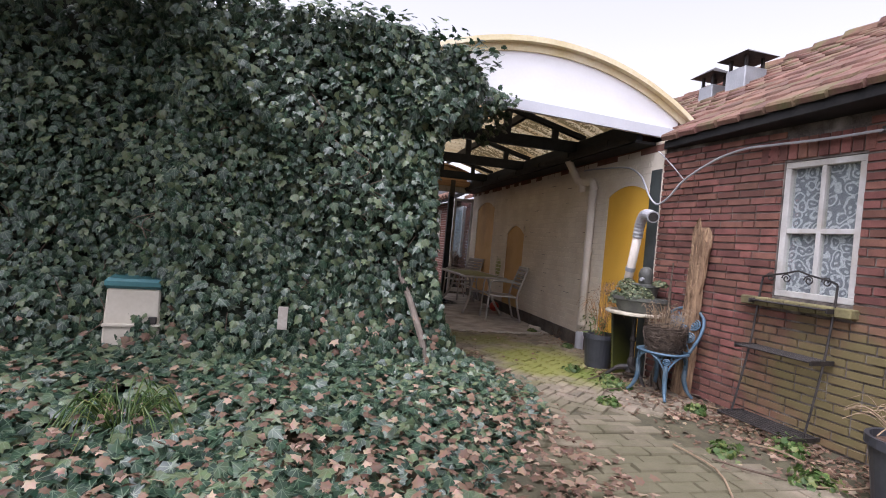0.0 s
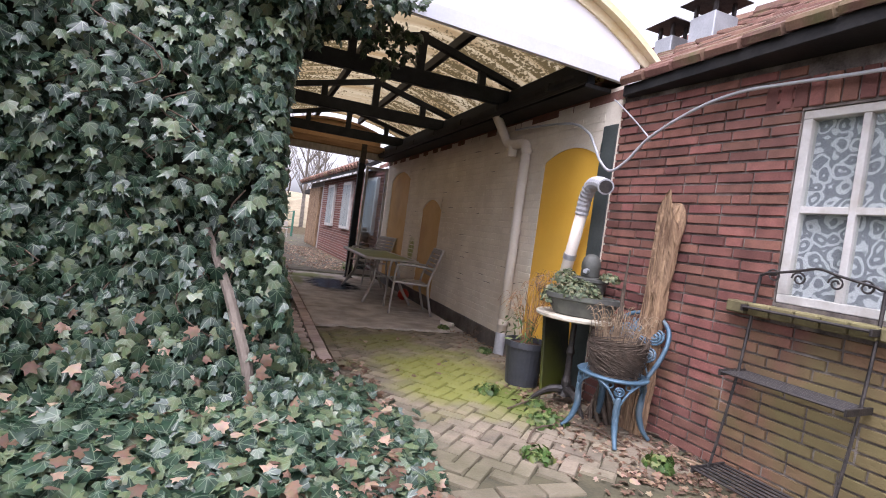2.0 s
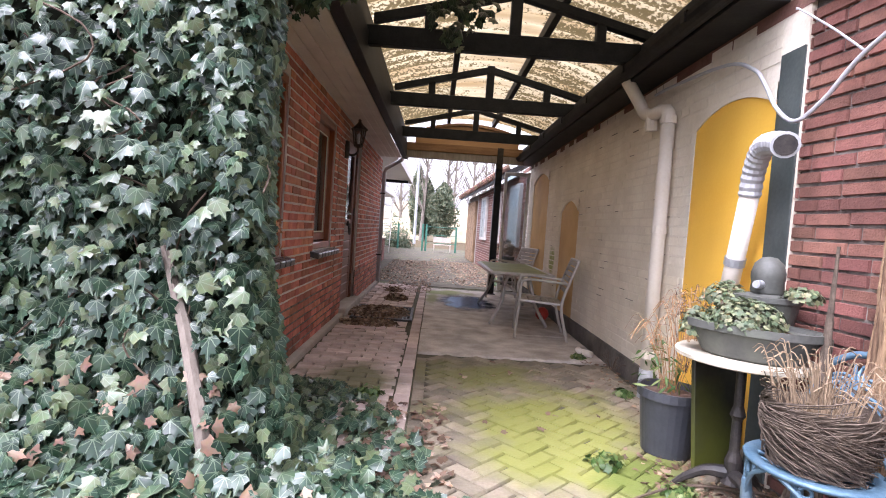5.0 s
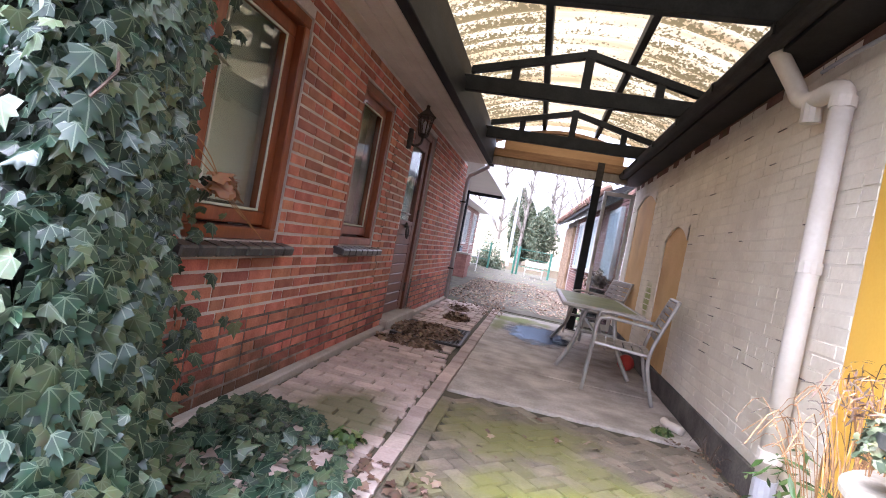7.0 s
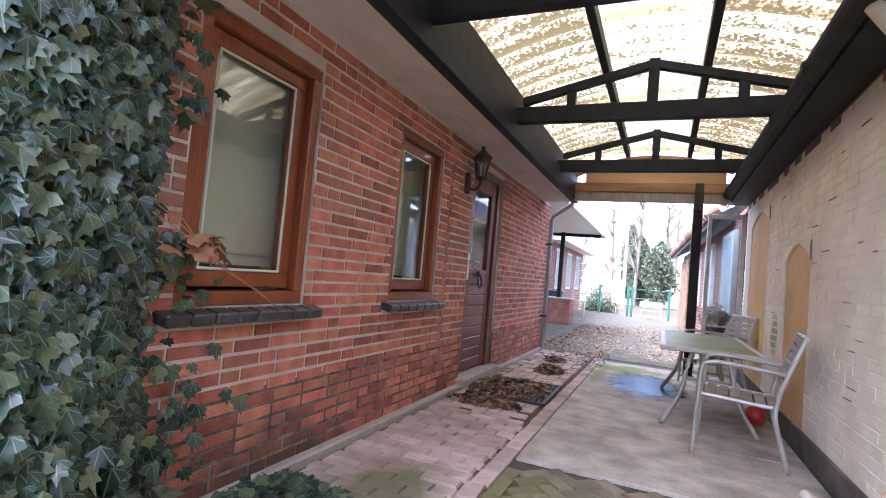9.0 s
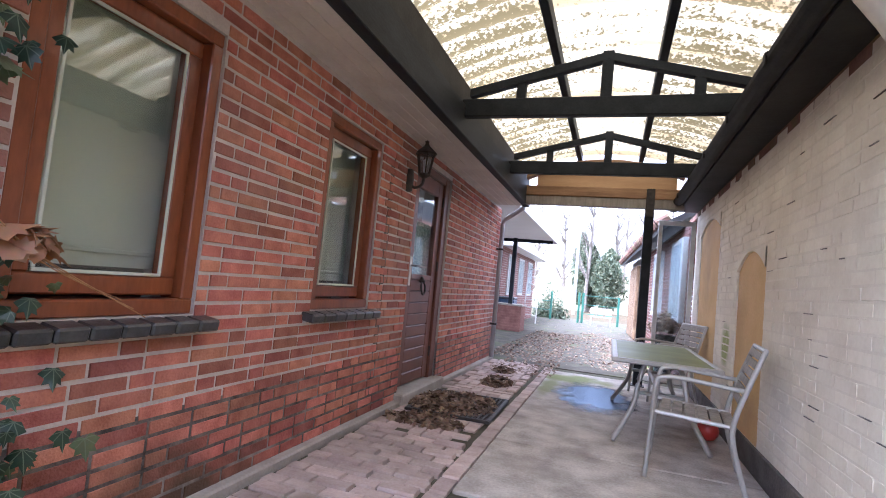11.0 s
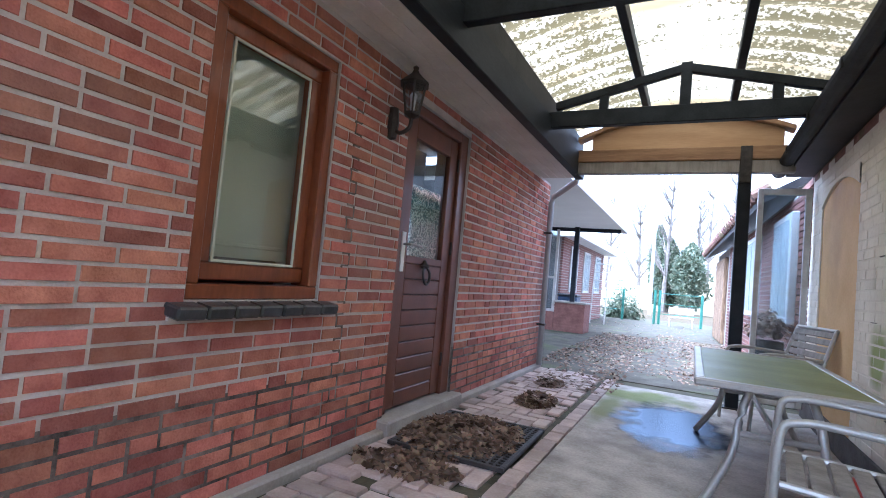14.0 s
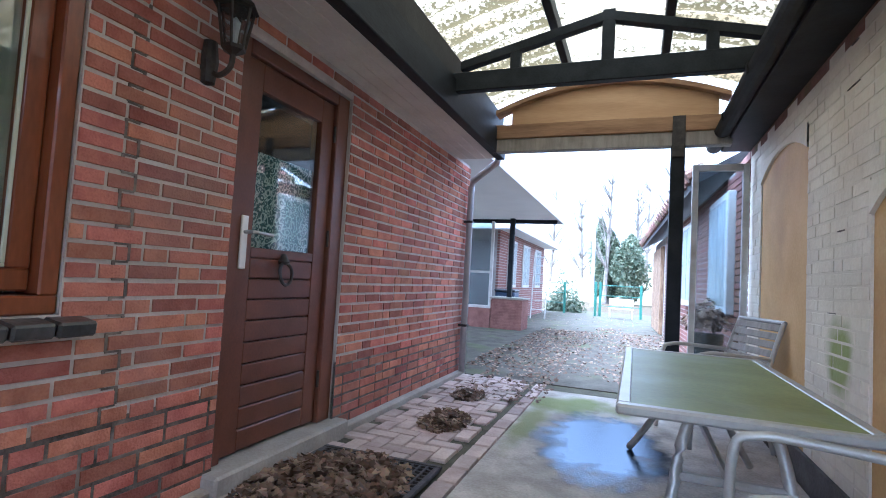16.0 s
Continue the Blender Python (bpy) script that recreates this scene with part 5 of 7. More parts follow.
STONE_TOP = material("lichen_stone_top", (0.38, 0.33, 0.25), (0.58, 0.53, 0.43), 9, 0.85, 0.4, 60, stain=(0.16, 0.15, 0.11), stain_amount=0.7, stain_scale=7)
STONEWARE = material("dark_stoneware", (0.05, 0.052, 0.047), (0.10, 0.10, 0.088), 7, 0.6, 0.25, 60, stain=(0.13, 0.14, 0.10), stain_amount=0.5, stain_scale=5)
DRIFT = material("weathered_driftwood", (0.085, 0.045, 0.025), (0.38, 0.25, 0.145), 14, 0.88, 1.2, 55, stretch=(3, 3, 0.22), stain=(0.10, 0.05, 0.025), stain_amount=0.7, stain_scale=4)
MOSS_BOARD = material("mossy_black_board", (0.018, 0.018, 0.014), (0.05, 0.05, 0.035), 4, 0.35, 0.2, 40, moss=(((3.0, 7.2, 0.05), (0.3, 0.3, 0.32), (0.09, 0.10, 0.015)),))
WICKER = material("dark_wicker", (0.05, 0.035, 0.026), (0.12, 0.09, 0.065), 25, 0.9, 0.5, 80)
STRAW = material("dry_straw", (0.17, 0.115, 0.07), (0.34, 0.25, 0.16), 20, 0.9, 0.2, 60)
TWIG = material("orange_twig", (0.30, 0.15, 0.06), (0.46, 0.26, 0.12), 20, 0.9, 0.2, 60)
SUCCULENT = leaf_material("sedum_leaf", (0.07, 0.10, 0.05), (0.15, 0.18, 0.10), (0.30, 0.30, 0.16), 0.6, 0.15)


def plant_pot(m, r, h, mat, label, category="flower pot"):
    p = thing("plant_pot", label, category, at=m)
    part("body", lathe([(r * 0.78, 0), (r * 0.80, 0.01), (r * 0.97, h * 0.86), (r * 1.06, h * 0.87), (r * 1.06, h), (r * 0.97, h), (r * 0.94, h - 0.05)], 28), mat, p, smooth=False)
    part("soil", lathe([(r * 0.93, h - 0.06), (r * 0.9, h - 0.035), (0.01, h - 0.015)], 20), POT_SOIL, p)
    return p


def sprays(name, centre, count, height, spread, radius, mat, label, seed, droop=0.3, category="dry plant", base=0.05):
    """Dry stalks that fan out from one spot."""
    r = random.Random(seed)
    bm = bmesh.new()
    c = Vector(centre)
    for k in range(count):
        a, q = r.uniform(0, 6.283), r.uniform(0.2, 1) ** 0.7
        h = height * r.uniform(0.5, 1.0)
        o = c + Vector((math.cos(a), math.sin(a), 0)) * base * r.random()
        d = Vector((math.cos(a), math.sin(a), 0)) * spread * q
        pts = [o, o + d * 0.25 + Vector((0, 0, h * 0.5)), o + d * 0.65 + Vector((0, 0, h * 0.9)), o + d + Vector((0, 0, h * (1 - droop * q)))]
        pts = [pts[0]] + [p + Vector((r.uniform(-1, 1), r.uniform(-1, 1), 0)) * 0.012 for p in pts[1:]]
        add_tube(bm, smooth_path(pts, 3), radius * r.uniform(0.6, 1.2), 4, False)
    ob = finish(bm, name, mat)
    return tagged(ob, label, category, "", "stuff")


def clump(name, centre, radii, count, size, shape, mat, label, seed, category="plant", hollow=0.6, tipz=0.3):
    r = np.random.RandomState(seed)
    v = r.normal(0, 1, (count, 3))
    v /= np.linalg.norm(v, axis=1, keepdims=True)
    v[:, 2] = np.abs(v[:, 2])
    q = hollow + (1 - hollow) * r.rand(count, 1)
    P = np.array(centre) + v * q * np.array(radii)
    Nn = v + r.normal(0, 0.4, (count, 3)) + np.array([0, 0, 0.3])
    T = r.normal(0, 1, (count, 3)) + np.array([0, 0, tipz])
    return tagged(leaf_mesh(name, P, Nn, T, r.uniform(size * 0.6, size * 1.2, count), shape, mat, 0.3, seed), label, category, "", "stuff")


plant_pot(pose(2.89, 7.42, -0.005), 0.155, 0.34, BLACK_PLASTIC, "black plastic pot with a withered shrub on the pavers")
sprays("withered_shrub", (2.89, 7.42, 0.30), 34, 0.5, 0.26, 0.0017, TWIG, "orange-brown withered shrub in the black pot", 41, 0.35)
clump("pot_weed", (2.84, 7.46, 0.33), (0.16, 0.16, 0.25), 60, 0.09, LONG_SHAPE, WEED_LEAF, "grey-green lavender sprig in the black pot", 42, tipz=1.2)
plant_pot(pose(3.05, 4.62, -0.02), 0.21, 0.36, BLACK_PLASTIC, "large black plastic pot with dry grass by the red wall")
sprays("dry_grass", (3.05, 4.62, 0.33), 60, 0.22, 0.30, 0.003, STRAW, "bleached dry grass in a black pot", 43, 0.5, base=0.15)

solid_board = thing("leaning_board", "black board with green moss leaning behind the iron table", "board", at=pose(3.02, 7.19, 0, 0, 0, 18))
part("board", box(-0.13, 0.16, -0.012, 0.012, 0.0, 0.62, 0.003, m=pose(0, 0, 0, -6)), MOSS_BOARD, solid_board)

it = thing("iron_table", "small round table with lichen-stained top on an iron column", "table", at=pose(2.96, 6.95, 0.01))
part("tabletop", lathe([(0.0, 0.60), (0.255, 0.60), (0.27, 0.607), (0.27, 0.622), (0.26, 0.63), (0.0, 0.63)], 36), STONE_TOP, it, "lichen-stained stone top")
part("column", lathe([(0.045, 0.06), (0.03, 0.10), (0.035, 0.16), (0.022, 0.20), (0.02, 0.34), (0.032, 0.36), (0.02, 0.40), (0.02, 0.56), (0.06, 0.60)], 14), DARK_METAL, it)
for k in range(3):
    a = 2.1 * k + 0.5
    c, s = math.cos(a), math.sin(a)
    part("foot", tube(smooth_path([(0.02 * c, 0.02 * s, 0.10), (0.10 * c, 0.10 * s, 0.09), (0.18 * c, 0.18 * s, 0.035), (0.23 * c, 0.23 * s, -0.018)], 4), [0.03, 0.03, 0.028, 0.026, 0.024, 0.022, 0.02, 0.018, 0.017, 0.016, 0.015, 0.014, 0.014], 8), DARK_METAL, it)

bowl = thing("planter_bowl", "oval grey stoneware bowl planted with sedum", "planter", at=pose(2.93, 6.86, 0.64, 0, 0, -38))
part("bowl", lathe([(0.16, 0.0), (0.18, 0.01), (0.235, 0.105), (0.25, 0.11), (0.25, 0.14), (0.235, 0.14), (0.22, 0.12)], 32, (0, 0, 0), 0.62), STONEWARE, bowl)
part("soil", lathe([(0.22, 0.115), (0.01, 0.13)], 20, (0, 0, 0), 0.62), POT_SOIL, bowl)
clump("sedum", (2.90, 6.87, 0.76), (0.17, 0.15, 0.13), 700, 0.028, DRY_SHAPE, SUCCULENT, "grey-green sedum filling the stoneware bowl", 44, hollow=0.75)
clump("sedum", (2.77, 6.99, 0.71), (0.08, 0.08, 0.12), 260, 0.028, DRY_SHAPE, SUCCULENT, "yellow-green sedum spilling over the bowl", 45, hollow=0.7)
vase = thing("stoneware_jug", "dark stoneware fountain jug with a domed top", "jug", at=pose(3.06, 6.99, 0.64))
part("pot", lathe([(0.08, 0), (0.09, 0.02), (0.125, 0.22), (0.135, 0.23), (0.135, 0.25), (0.06, 0.26)], 24), STONEWARE, vase)
part("dome", lathe([(0.06, 0.255), (0.065, 0.27), (0.062, 0.31), (0.066, 0.325), (0.066, 0.35), (0.055, 0.39), (0.03, 0.415), (0.0, 0.42)], 20), STONEWARE, vase, smooth=True)
part("spout", tube([(-0.05, -0.03, 0.30), (-0.085, -0.055, 0.30)], [0.02, 0.016], 10), ZINC, vase)
clump("sedum", (2.94, 7.08, 0.84), (0.11, 0.10, 0.10), 320, 0.026, DRY_SHAPE, SUCCULENT, "grey-green sedum behind the bowl", 46, hollow=0.75)
clump("sedum", (3.11, 6.84, 0.89), (0.08, 0.08, 0.06), 180, 0.026, DRY_SHAPE, SUCCULENT, "sedum tuft on the stoneware jug", 47, hollow=0.75)
plinth_pot = sprays("withered_shrub", (2.86, 7.2, 0.58), 40, 0.36, 0.12, 0.0016, TWIG, "orange withered twigs beside the sedum bowl", 48, 0.4, base=0.1)
clump("withered_leaf_tuft", (2.80, 7.15, 0.76), (0.13, 0.13, 0.16), 160, 0.035, LONG_SHAPE, DRY_LEAF, "orange withered foliage beside the sedum bowl", 49, hollow=0.2)

# cast chair
ch = thing("cast_chair", "blue cast-aluminium garden chair with openwork seat and back", "chair", at=pose(2.93, 6.47, 0, 0, 0, -72) @ Matrix.Diagonal((0.95, 0.95, 0.87, 1)))
part("seat_rim", lathe([(0.165, 0.418), (0.20, 0.414), (0.218, 0.420), (0.222, 0.430), (0.212, 0.438), (0.175, 0.436), (0.165, 0.418)], 36, squash=0.96), BLUE_IRON, ch, smooth=True)
for k in range(7):
    f = -0.13 + 0.0433 * k
    w = math.sqrt(max(0.172 ** 2 - f * f, 0))
    part("seat_bar", tube([(-w, f, 0.427), (w, f, 0.427)], 0.007, 6), BLUE_IRON, ch)


def loop(cx, cy, cz, rad, ax, az, thick, name):
    """A small cast ring in the plane of the two directions."""
    pts = [Vector((cx, cy, cz)) + rad * (math.cos(q) * Vector(ax) + math.sin(q) * Vector(az)) for q in (2 * math.pi * i / 12 for i in range(13))]
    part(name, tube(pts, thick, 6), BLUE_IRON, ch)


for k in range(4):
    a = math.pi / 4 + k * math.pi / 2
    c, d = math.cos(a), math.sin(a)
    side = (-d, c, 0)
    ring = lambda r, dz, s: (r * c - s * d, 0.96 * (r * d + s * c), dz)
    # openwork bracket between the rim and the knee of each leg
    for s in (-1, 1):
        part("bracket_rib", tube(smooth_path([ring(0.165, 0.418, 0.125 * s), ring(0.192, 0.375, 0.07 * s), ring(0.20, 0.315, 0.03 * s), ring(0.198, 0.26, 0.008 * s)], 4), 0.0085, 6), BLUE_IRON, ch)
        loop(*ring(0.188, 0.395, 0.055 * s), 0.018, side, (0, 0, 1), 0.006, "bracket_loop")
        loop(*ring(0.178, 0.402, 0.092 * s), 0.012, side, (0, 0, 1), 0.005, "bracket_loop")
    loop(*ring(0.20, 0.36, 0.0), 0.027, side, (0, 0, 1), 0.007, "bracket_rosette")
    loop(*ring(0.20, 0.36, 0.0), 0.012, side, (0, 0, 1), 0.008, "bracket_rosette")
    part("leg", tube(smooth_path([ring(0.20, 0.325, 0), ring(0.197, 0.26, 0), ring(0.195, 0.18, 0), ring(0.225, 0.08, 0), ring(0.275, 0.012, 0)], 5), [0.013 + 0.009 * math.sin(math.pi * min(i / 20 + 0.1, 1)) for i in range(21)], 8), BLUE_IRON, ch, smooth=True)
back = [(-0.15, 0.14, 0.43), (-0.185, 0.20, 0.56), (-0.195, 0.25, 0.68), (-0.17, 0.285, 0.77), (-0.10, 0.31, 0.83), (-0.05, 0.315, 0.845), (0.0, 0.325, 0.875), (0.05, 0.315, 0.845), (0.10, 0.31, 0.83), (0.17, 0.285, 0.77), (0.195, 0.25, 0.68), (0.185, 0.20, 0.56), (0.15, 0.14, 0.43)]
part("back_frame", tube(smooth_path(back, 5), 0.015, 8), BLUE_IRON, ch, smooth=True)
lean = Vector((0, 0.42, 1)).normalized()
for cx, cz, rr in ((0.0, 0.765, 0.058), (-0.105, 0.70, 0.055), (0.105, 0.70, 0.055), (0.0, 0.635, 0.055), (-0.10, 0.575, 0.05), (0.10, 0.575, 0.05), (0.0, 0.51, 0.05)):
    yy = 0.145 + (cz - 0.43) * 0.42
    for rad, th in ((rr, 0.008), (rr * 0.66, 0.008), (rr * 0.30, 0.010)):
        loop(cx, yy - 0.012 * (1 - rad / rr), cz, rad, (1, 0, 0), lean, th, "back_rose")
for s in (-1, 1):
    part("back_stem", tube(smooth_path([(s * 0.02, 0.15, 0.44), (s * 0.055, 0.20, 0.56), (s * 0.05, 0.25, 0.69), (s * 0.075, 0.29, 0.80)], 4), 0.007, 6), BLUE_IRON, ch)
    part("back_stem", tube(smooth_path([(s * 0.15, 0.15, 0.45), (s * 0.06, 0.22, 0.60), (s * 0.16, 0.27, 0.74)], 4), 0.006, 6), BLUE_IRON, ch)

bk = thing("twig_basket", "dark woven twig basket of dry grass on the blue chair", "basket", at=pose(2.93, 6.46, 0.375))
r = random.Random(12)
part("lining", lathe([(0.10, 0), (0.13, 0.02), (0.145, 0.17), (0.15, 0.21), (0.14, 0.17), (0.02, 0.16)], 20), WICKER, bk)
bm = bmesh.new()
for k in range(700):
    z, a, ln = r.uniform(0.005, 0.20), r.uniform(0, 6.283), r.uniform(0.6, 1.6)
    rad = 0.115 + 0.045 * min(z / 0.15, 1)
    sl = r.uniform(-0.09, 0.09)
    pts = [((rad + r.uniform(0, 0.02)) * math.cos(a + ln * i / 4), (rad + r.uniform(0, 0.02)) * math.sin(a + ln * i / 4), max(z + sl * i / 4, 0.005)) for i in range(5)]
    add_tube(bm, pts, r.uniform(0.0012, 0.0030), 4, False)
tagged(part("twig_weave", bm, WICKER, bk), kind="stuff")
sprays("dry_grass", (2.93, 6.46, 0.50), 110, 0.30, 0.12, 0.0018, STRAW, "bleached dry grass standing in the twig basket", 51, 0.2, base=0.13)

# driftwood slab and twisted branch leaning on the red wall
bm = bmesh.new()
r = random.Random(5)
rows = []
COLS = 26
ridge = [r.uniform(-1, 1) for _ in range(COLS + 1)]
for i in range(71):
    t = i / 70
    w0 = 0.085 + 0.012 * math.sin(8 * t) + 0.004 * math.sin(37 * t) + r.uniform(-0.002, 0.002)
    w1 = 0.088 + 0.014 * math.sin(6 * t + 2) + 0.004 * math.sin(29 * t) + r.uniform(-0.002, 0.002)
    top = math.sqrt(max(1 - (max(t - 0.93, 0) / 0.075) ** 2, 0.05))
    w0, w1 = w0 * top, w1 * top
    row = []
    for j in range(COLS + 1):
        u = j / COLS
        crown = 1.53 - 0.10 * abs(u - 0.62) ** 1.5 * 4 - (0.035 if 0.30 < u < 0.38 else 0)
        edge = 1 - abs(2 * u - 1) ** 6
        knot = 0.022 * math.exp(-((u - 0.32) / 0.10) ** 2 - ((t - 0.62) / 0.025) ** 2)
        split = 0.020 * math.exp(-((u - 0.36 - 0.05 * math.sin(5 * t)) / 0.03) ** 2) * (1 if t < 0.60 else 0.3)
        depth = 0.020 + 0.026 * edge + 0.0055 * ridge[(j + int(1.4 * math.sin(4 * t + j * 0.2))) % COLS] + 0.003 * r.uniform(-1, 1) + knot - split
        xx = 3.18 + 0.075 * t
        row.append(bm.verts.new((xx - depth, 6.52 - w0 + (w0 + w1) * u + 0.006 * math.sin(5 * t), crown * t)))
    row.append(bm.verts.new((xx + 0.02, 6.52 + w1, 1.45 * t)))
    row.append(bm.verts.new((xx + 0.02, 6.52 - w0, 1.45 * t)))
    rows.append(row)
for lo, hi in zip(rows, rows[1:]):
    for k in range(len(lo)):
        n = (k + 1) % len(lo)
        bm.faces.new((lo[k], lo[n], hi[n], hi[k]))
bm.faces.new(rows[0][::-1])
bm.faces.new(rows[-1])
bmesh.ops.recalc_face_normals(bm, faces=bm.faces[:])
solid("driftwood_slab", bm, DRIFT, "tall weathered driftwood slab leaning on the red wall", "driftwood", smooth=False)
vine = thing("twisted_branch", "grey twisted vine branch leaning beside the driftwood", "branch")
for k in range(9):
    ph, rad = k * 0.7, 0.015 + 0.007 * k
    pts = [(3.08 + 0.03 * t + rad * (1.25 - t) * math.sin(5 * t + ph), 6.68 + 1.3 * rad * (1.25 - t) * math.cos(4.3 * t + ph), t * (1.12 - 0.07 * k)) for t in (i / 14 for i in range(15))]
    part("strand", tube(pts, [0.017 - 0.011 * i / 14 for i in range(15)], 6), WICKER, vine)

# iron plant stand under the window
st = thing("plant_stand", "black iron plant stand with three slatted shelves", "plant stand", at=pose(BX - 0.06, 5.66, 0))
for sy in (-1, 1):
    part("side_bar", tube(smooth_path([(-0.16, sy * 0.27, 0.02), (-0.03, sy * 0.27, 0.55), (0.03, sy * 0.27, 1.02), (0.03, sy * 0.25, 1.08), (0.03, sy * 0.2, 1.095)], 4), 0.008, 6), DARK_METAL, st)
part("top_bar", tube(smooth_path([(0.03, -0.2, 1.095), (0.03, -0.08, 1.12), (0.03, 0, 1.14), (0.03, 0.08, 1.12), (0.03, 0.2, 1.095)], 4), 0.007, 6), DARK_METAL, st)
for sy in (-0.2, -0.08, 0.08, 0.2):
    part("scroll", tube([(0.03, sy + 0.035 * (1 - k / 26) * math.cos(k * 0.5), 1.08 + 0.035 * (1 - k / 26) * math.sin(k * 0.5)) for k in range(20)], 0.005, 5), DARK_METAL, st)
for z, x0, dep in ((0.90, -0.06, 0.10), (0.56, -0.16, 0.20), (0.06, -0.26, 0.24)):
    for k in range(7):
        xx = x0 + dep * k / 6
        part("shelf_slat", tube([(xx, -0.28, z), (xx, 0.28, z)], 0.007, 6), DARK_METAL, st)
    for sy in (-0.28, 0.28):
        part("shelf_end", box(x0 - 0.01, x0 + dep + 0.01, sy - 0.006, sy + 0.006, z - 0.02, z + 0.012, 0.002), DARK_METAL, st)

# conduit and cables on the red wall
cb = thing("wall_cable", "grey plastic conduit looping along the red wall", "cable")
part("conduit", tube(smooth_path([(3.70, 2.4, 2.06), (3.49, 4.2, 2.06), (3.36, 5.4, 2.05), (3.30, 5.9, 2.065), (3.27, 6.18, 2.07), (3.24, 6.45, 2.015), (3.205, 6.76, 1.88), (3.18, 6.93, 1.73), (3.165, 7.07, 1.668), (3.155, 7.19, 1.75), (3.15, 7.29, 1.89), (3.15, 7.39, 1.99), (3.15, 7.64, 2.09), (3.15, 8.26, 2.15), (3.16, 8.6, 2.17)], 6), 0.010, 8), GREY_PVC, cb, smooth=True)
part("cable", tube(smooth_path([(3.205, 6.78, 1.885), (3.195, 6.93, 2.02), (3.18, 7.10, 2.16), (3.17, 7.14, 2.19)], 6), 0.005, 6), GREY_PVC, cb)
for y in (2.9, 3.7, 4.5, 5.2):
    xw = BX + 0.114 * (6.98 - y)
    part("clip", box(xw - 0.06, xw, y - 0.012, y + 0.012, 2.04, 2.075, 0.003), DARK_METAL, cb)

# flues on the roof
for x0, y0, w, h in ((4.62, 8.28, 0.24, 3.50), (4.60, 7.74, 0.30, 3.56)):
    fl = thing("roof_flue", "weathered zinc roof flue with a black cowl", "chimney", "roof flues")
    part("shaft", box(x0, x0 + w, y0, y0 + w, roof_z(x0) - 0.1, h - 0.1, 0.01), ZINC, fl)
    for a, b in ((0.02, 0.02), (w - 0.05, 0.02), (0.02, w - 0.05), (w - 0.05, w - 0.05)):
        part("cowl_leg", box(x0 + a, x0 + a + 0.03, y0 + b, y0 + b + 0.03, h - 0.1, h + 0.03), DARK_METAL, fl)
    bm = bmesh.new()
    q = [bm.verts.new(p) for p in ((x0 - 0.08, y0 - 0.08, h + 0.03), (x0 + w + 0.08, y0 - 0.08, h + 0.03), (x0 + w + 0.08, y0 + w + 0.08, h + 0.03), (x0 - 0.08, y0 + w + 0.08, h + 0.03))]
    top = bm.verts.new((x0 + w / 2, y0 + w / 2, h + 0.16))
    bm.faces.new(q)
    for k in range(4):
        bm.faces.new((q[k], q[(k + 1) % 4], top))
    part("cowl", bm, DARK_METAL, fl, "black sheet-metal cowl")

# compost bin in the ivy
CREAM_PLASTIC = material("cream_plastic", (0.52, 0.47, 0.38), (0.64, 0.59, 0.50), 3, 0.5, 0.1, 40, stain=(0.30, 0.26, 0.18), stain_amount=0.5)
cbn = thing("compost_bin", "cream plastic storage bin with teal lid in the ivy", "bin", at=pose(-1.20, 6.78, -0.03, 0, 0, 12))
bm = bmesh.new()
add_box(bm, -0.17, 0.17, -0.20, 0.20, 0.0, 0.64, 0.012)
for v in bm.verts:
    s = 1.06 - 0.18 * v.co.z
    v.co.x, v.co.y = v.co.x * s, v.co.y * s
part("body", bm, CREAM_PLASTIC, cbn)
part("lid", box(-0.18, 0.18, -0.21, 0.21, 0.64, 0.71, 0.02), material("teal_plastic", (0.03, 0.12, 0.13), (0.06, 0.18, 0.19), 4, 0.45, 0.1, 40), cbn, "teal plastic lid")
for z in (0.18, 0.38):
    part("rib", box(-0.175, 0.175, -0.222, -0.195, z, z + 0.02, 0.004), CREAM_PLASTIC, cbn)
    part("latch", box(0.10, 0.15, -0.226, -0.19, z + 0.02, z + 0.07, 0.004), DARK_METAL, cbn)
solid("leaning_stick", tube([(0.94, 6.44, 0.05), (0.87, 6.49, 0.36), (0.76, 6.58, 0.66), (0.63, 6.66, 0.95)], [0.02, 0.027, 0.024, 0.015], 7), material("grey_stick", (0.14, 0.11, 0.09), (0.26, 0.22, 0.18), 12, 0.9, 0.6, 60, stretch=(2, 2, 0.4)), "grey weathered stick leaning in the ivy", "stick")
solid("marker_plate", box(-0.18, -0.115, 6.36, 6.37, 0.42, 0.58, 0.003), CONCRETE_STEP, "small pale grey plastic plate in the ivy", "plate")

# weeds, twigs and the red ball
for k, (x, y, s) in enumerate(((2.62, 6.65, 0.16), (2.5, 7.2, 0.10), (2.74, 6.95, 0.08), (2.3, 6.2, 0.10), (3.05, 5.35, 0.16), (2.55, 5.3, 0.12), (2.75, 4.9, 0.16), (2.95, 6.05, 0.10), (3.0, 8.3, 0.08), (1.25, 7.95, 0.12), (2.95, 9.3, 0.07), (3.0, 15.6, 0.2), (2.85, 14.9, 0.16))):
    clump("weed", (x, y, 0.0), (s, s, s * 0.7), 90, 0.045, DRY_SHAPE, WEED_LEAF, "low green weeds between the pavers", 60 + k, hollow=0.3)
sprays("grass_tuft", (-0.75, 5.35, 0.05), 90, 0.3, 0.28, 0.003, WEED_LEAF, "long green grass tuft in the ivy", 75, 0.7, "grass")
sprays("dry_grass", (1.9, 3.9, 0.0), 70, 0.16, 0.35, 0.002, STRAW, "pale dry grass on the pavers", 76, 0.6, base=0.3)
r = random.Random(15)
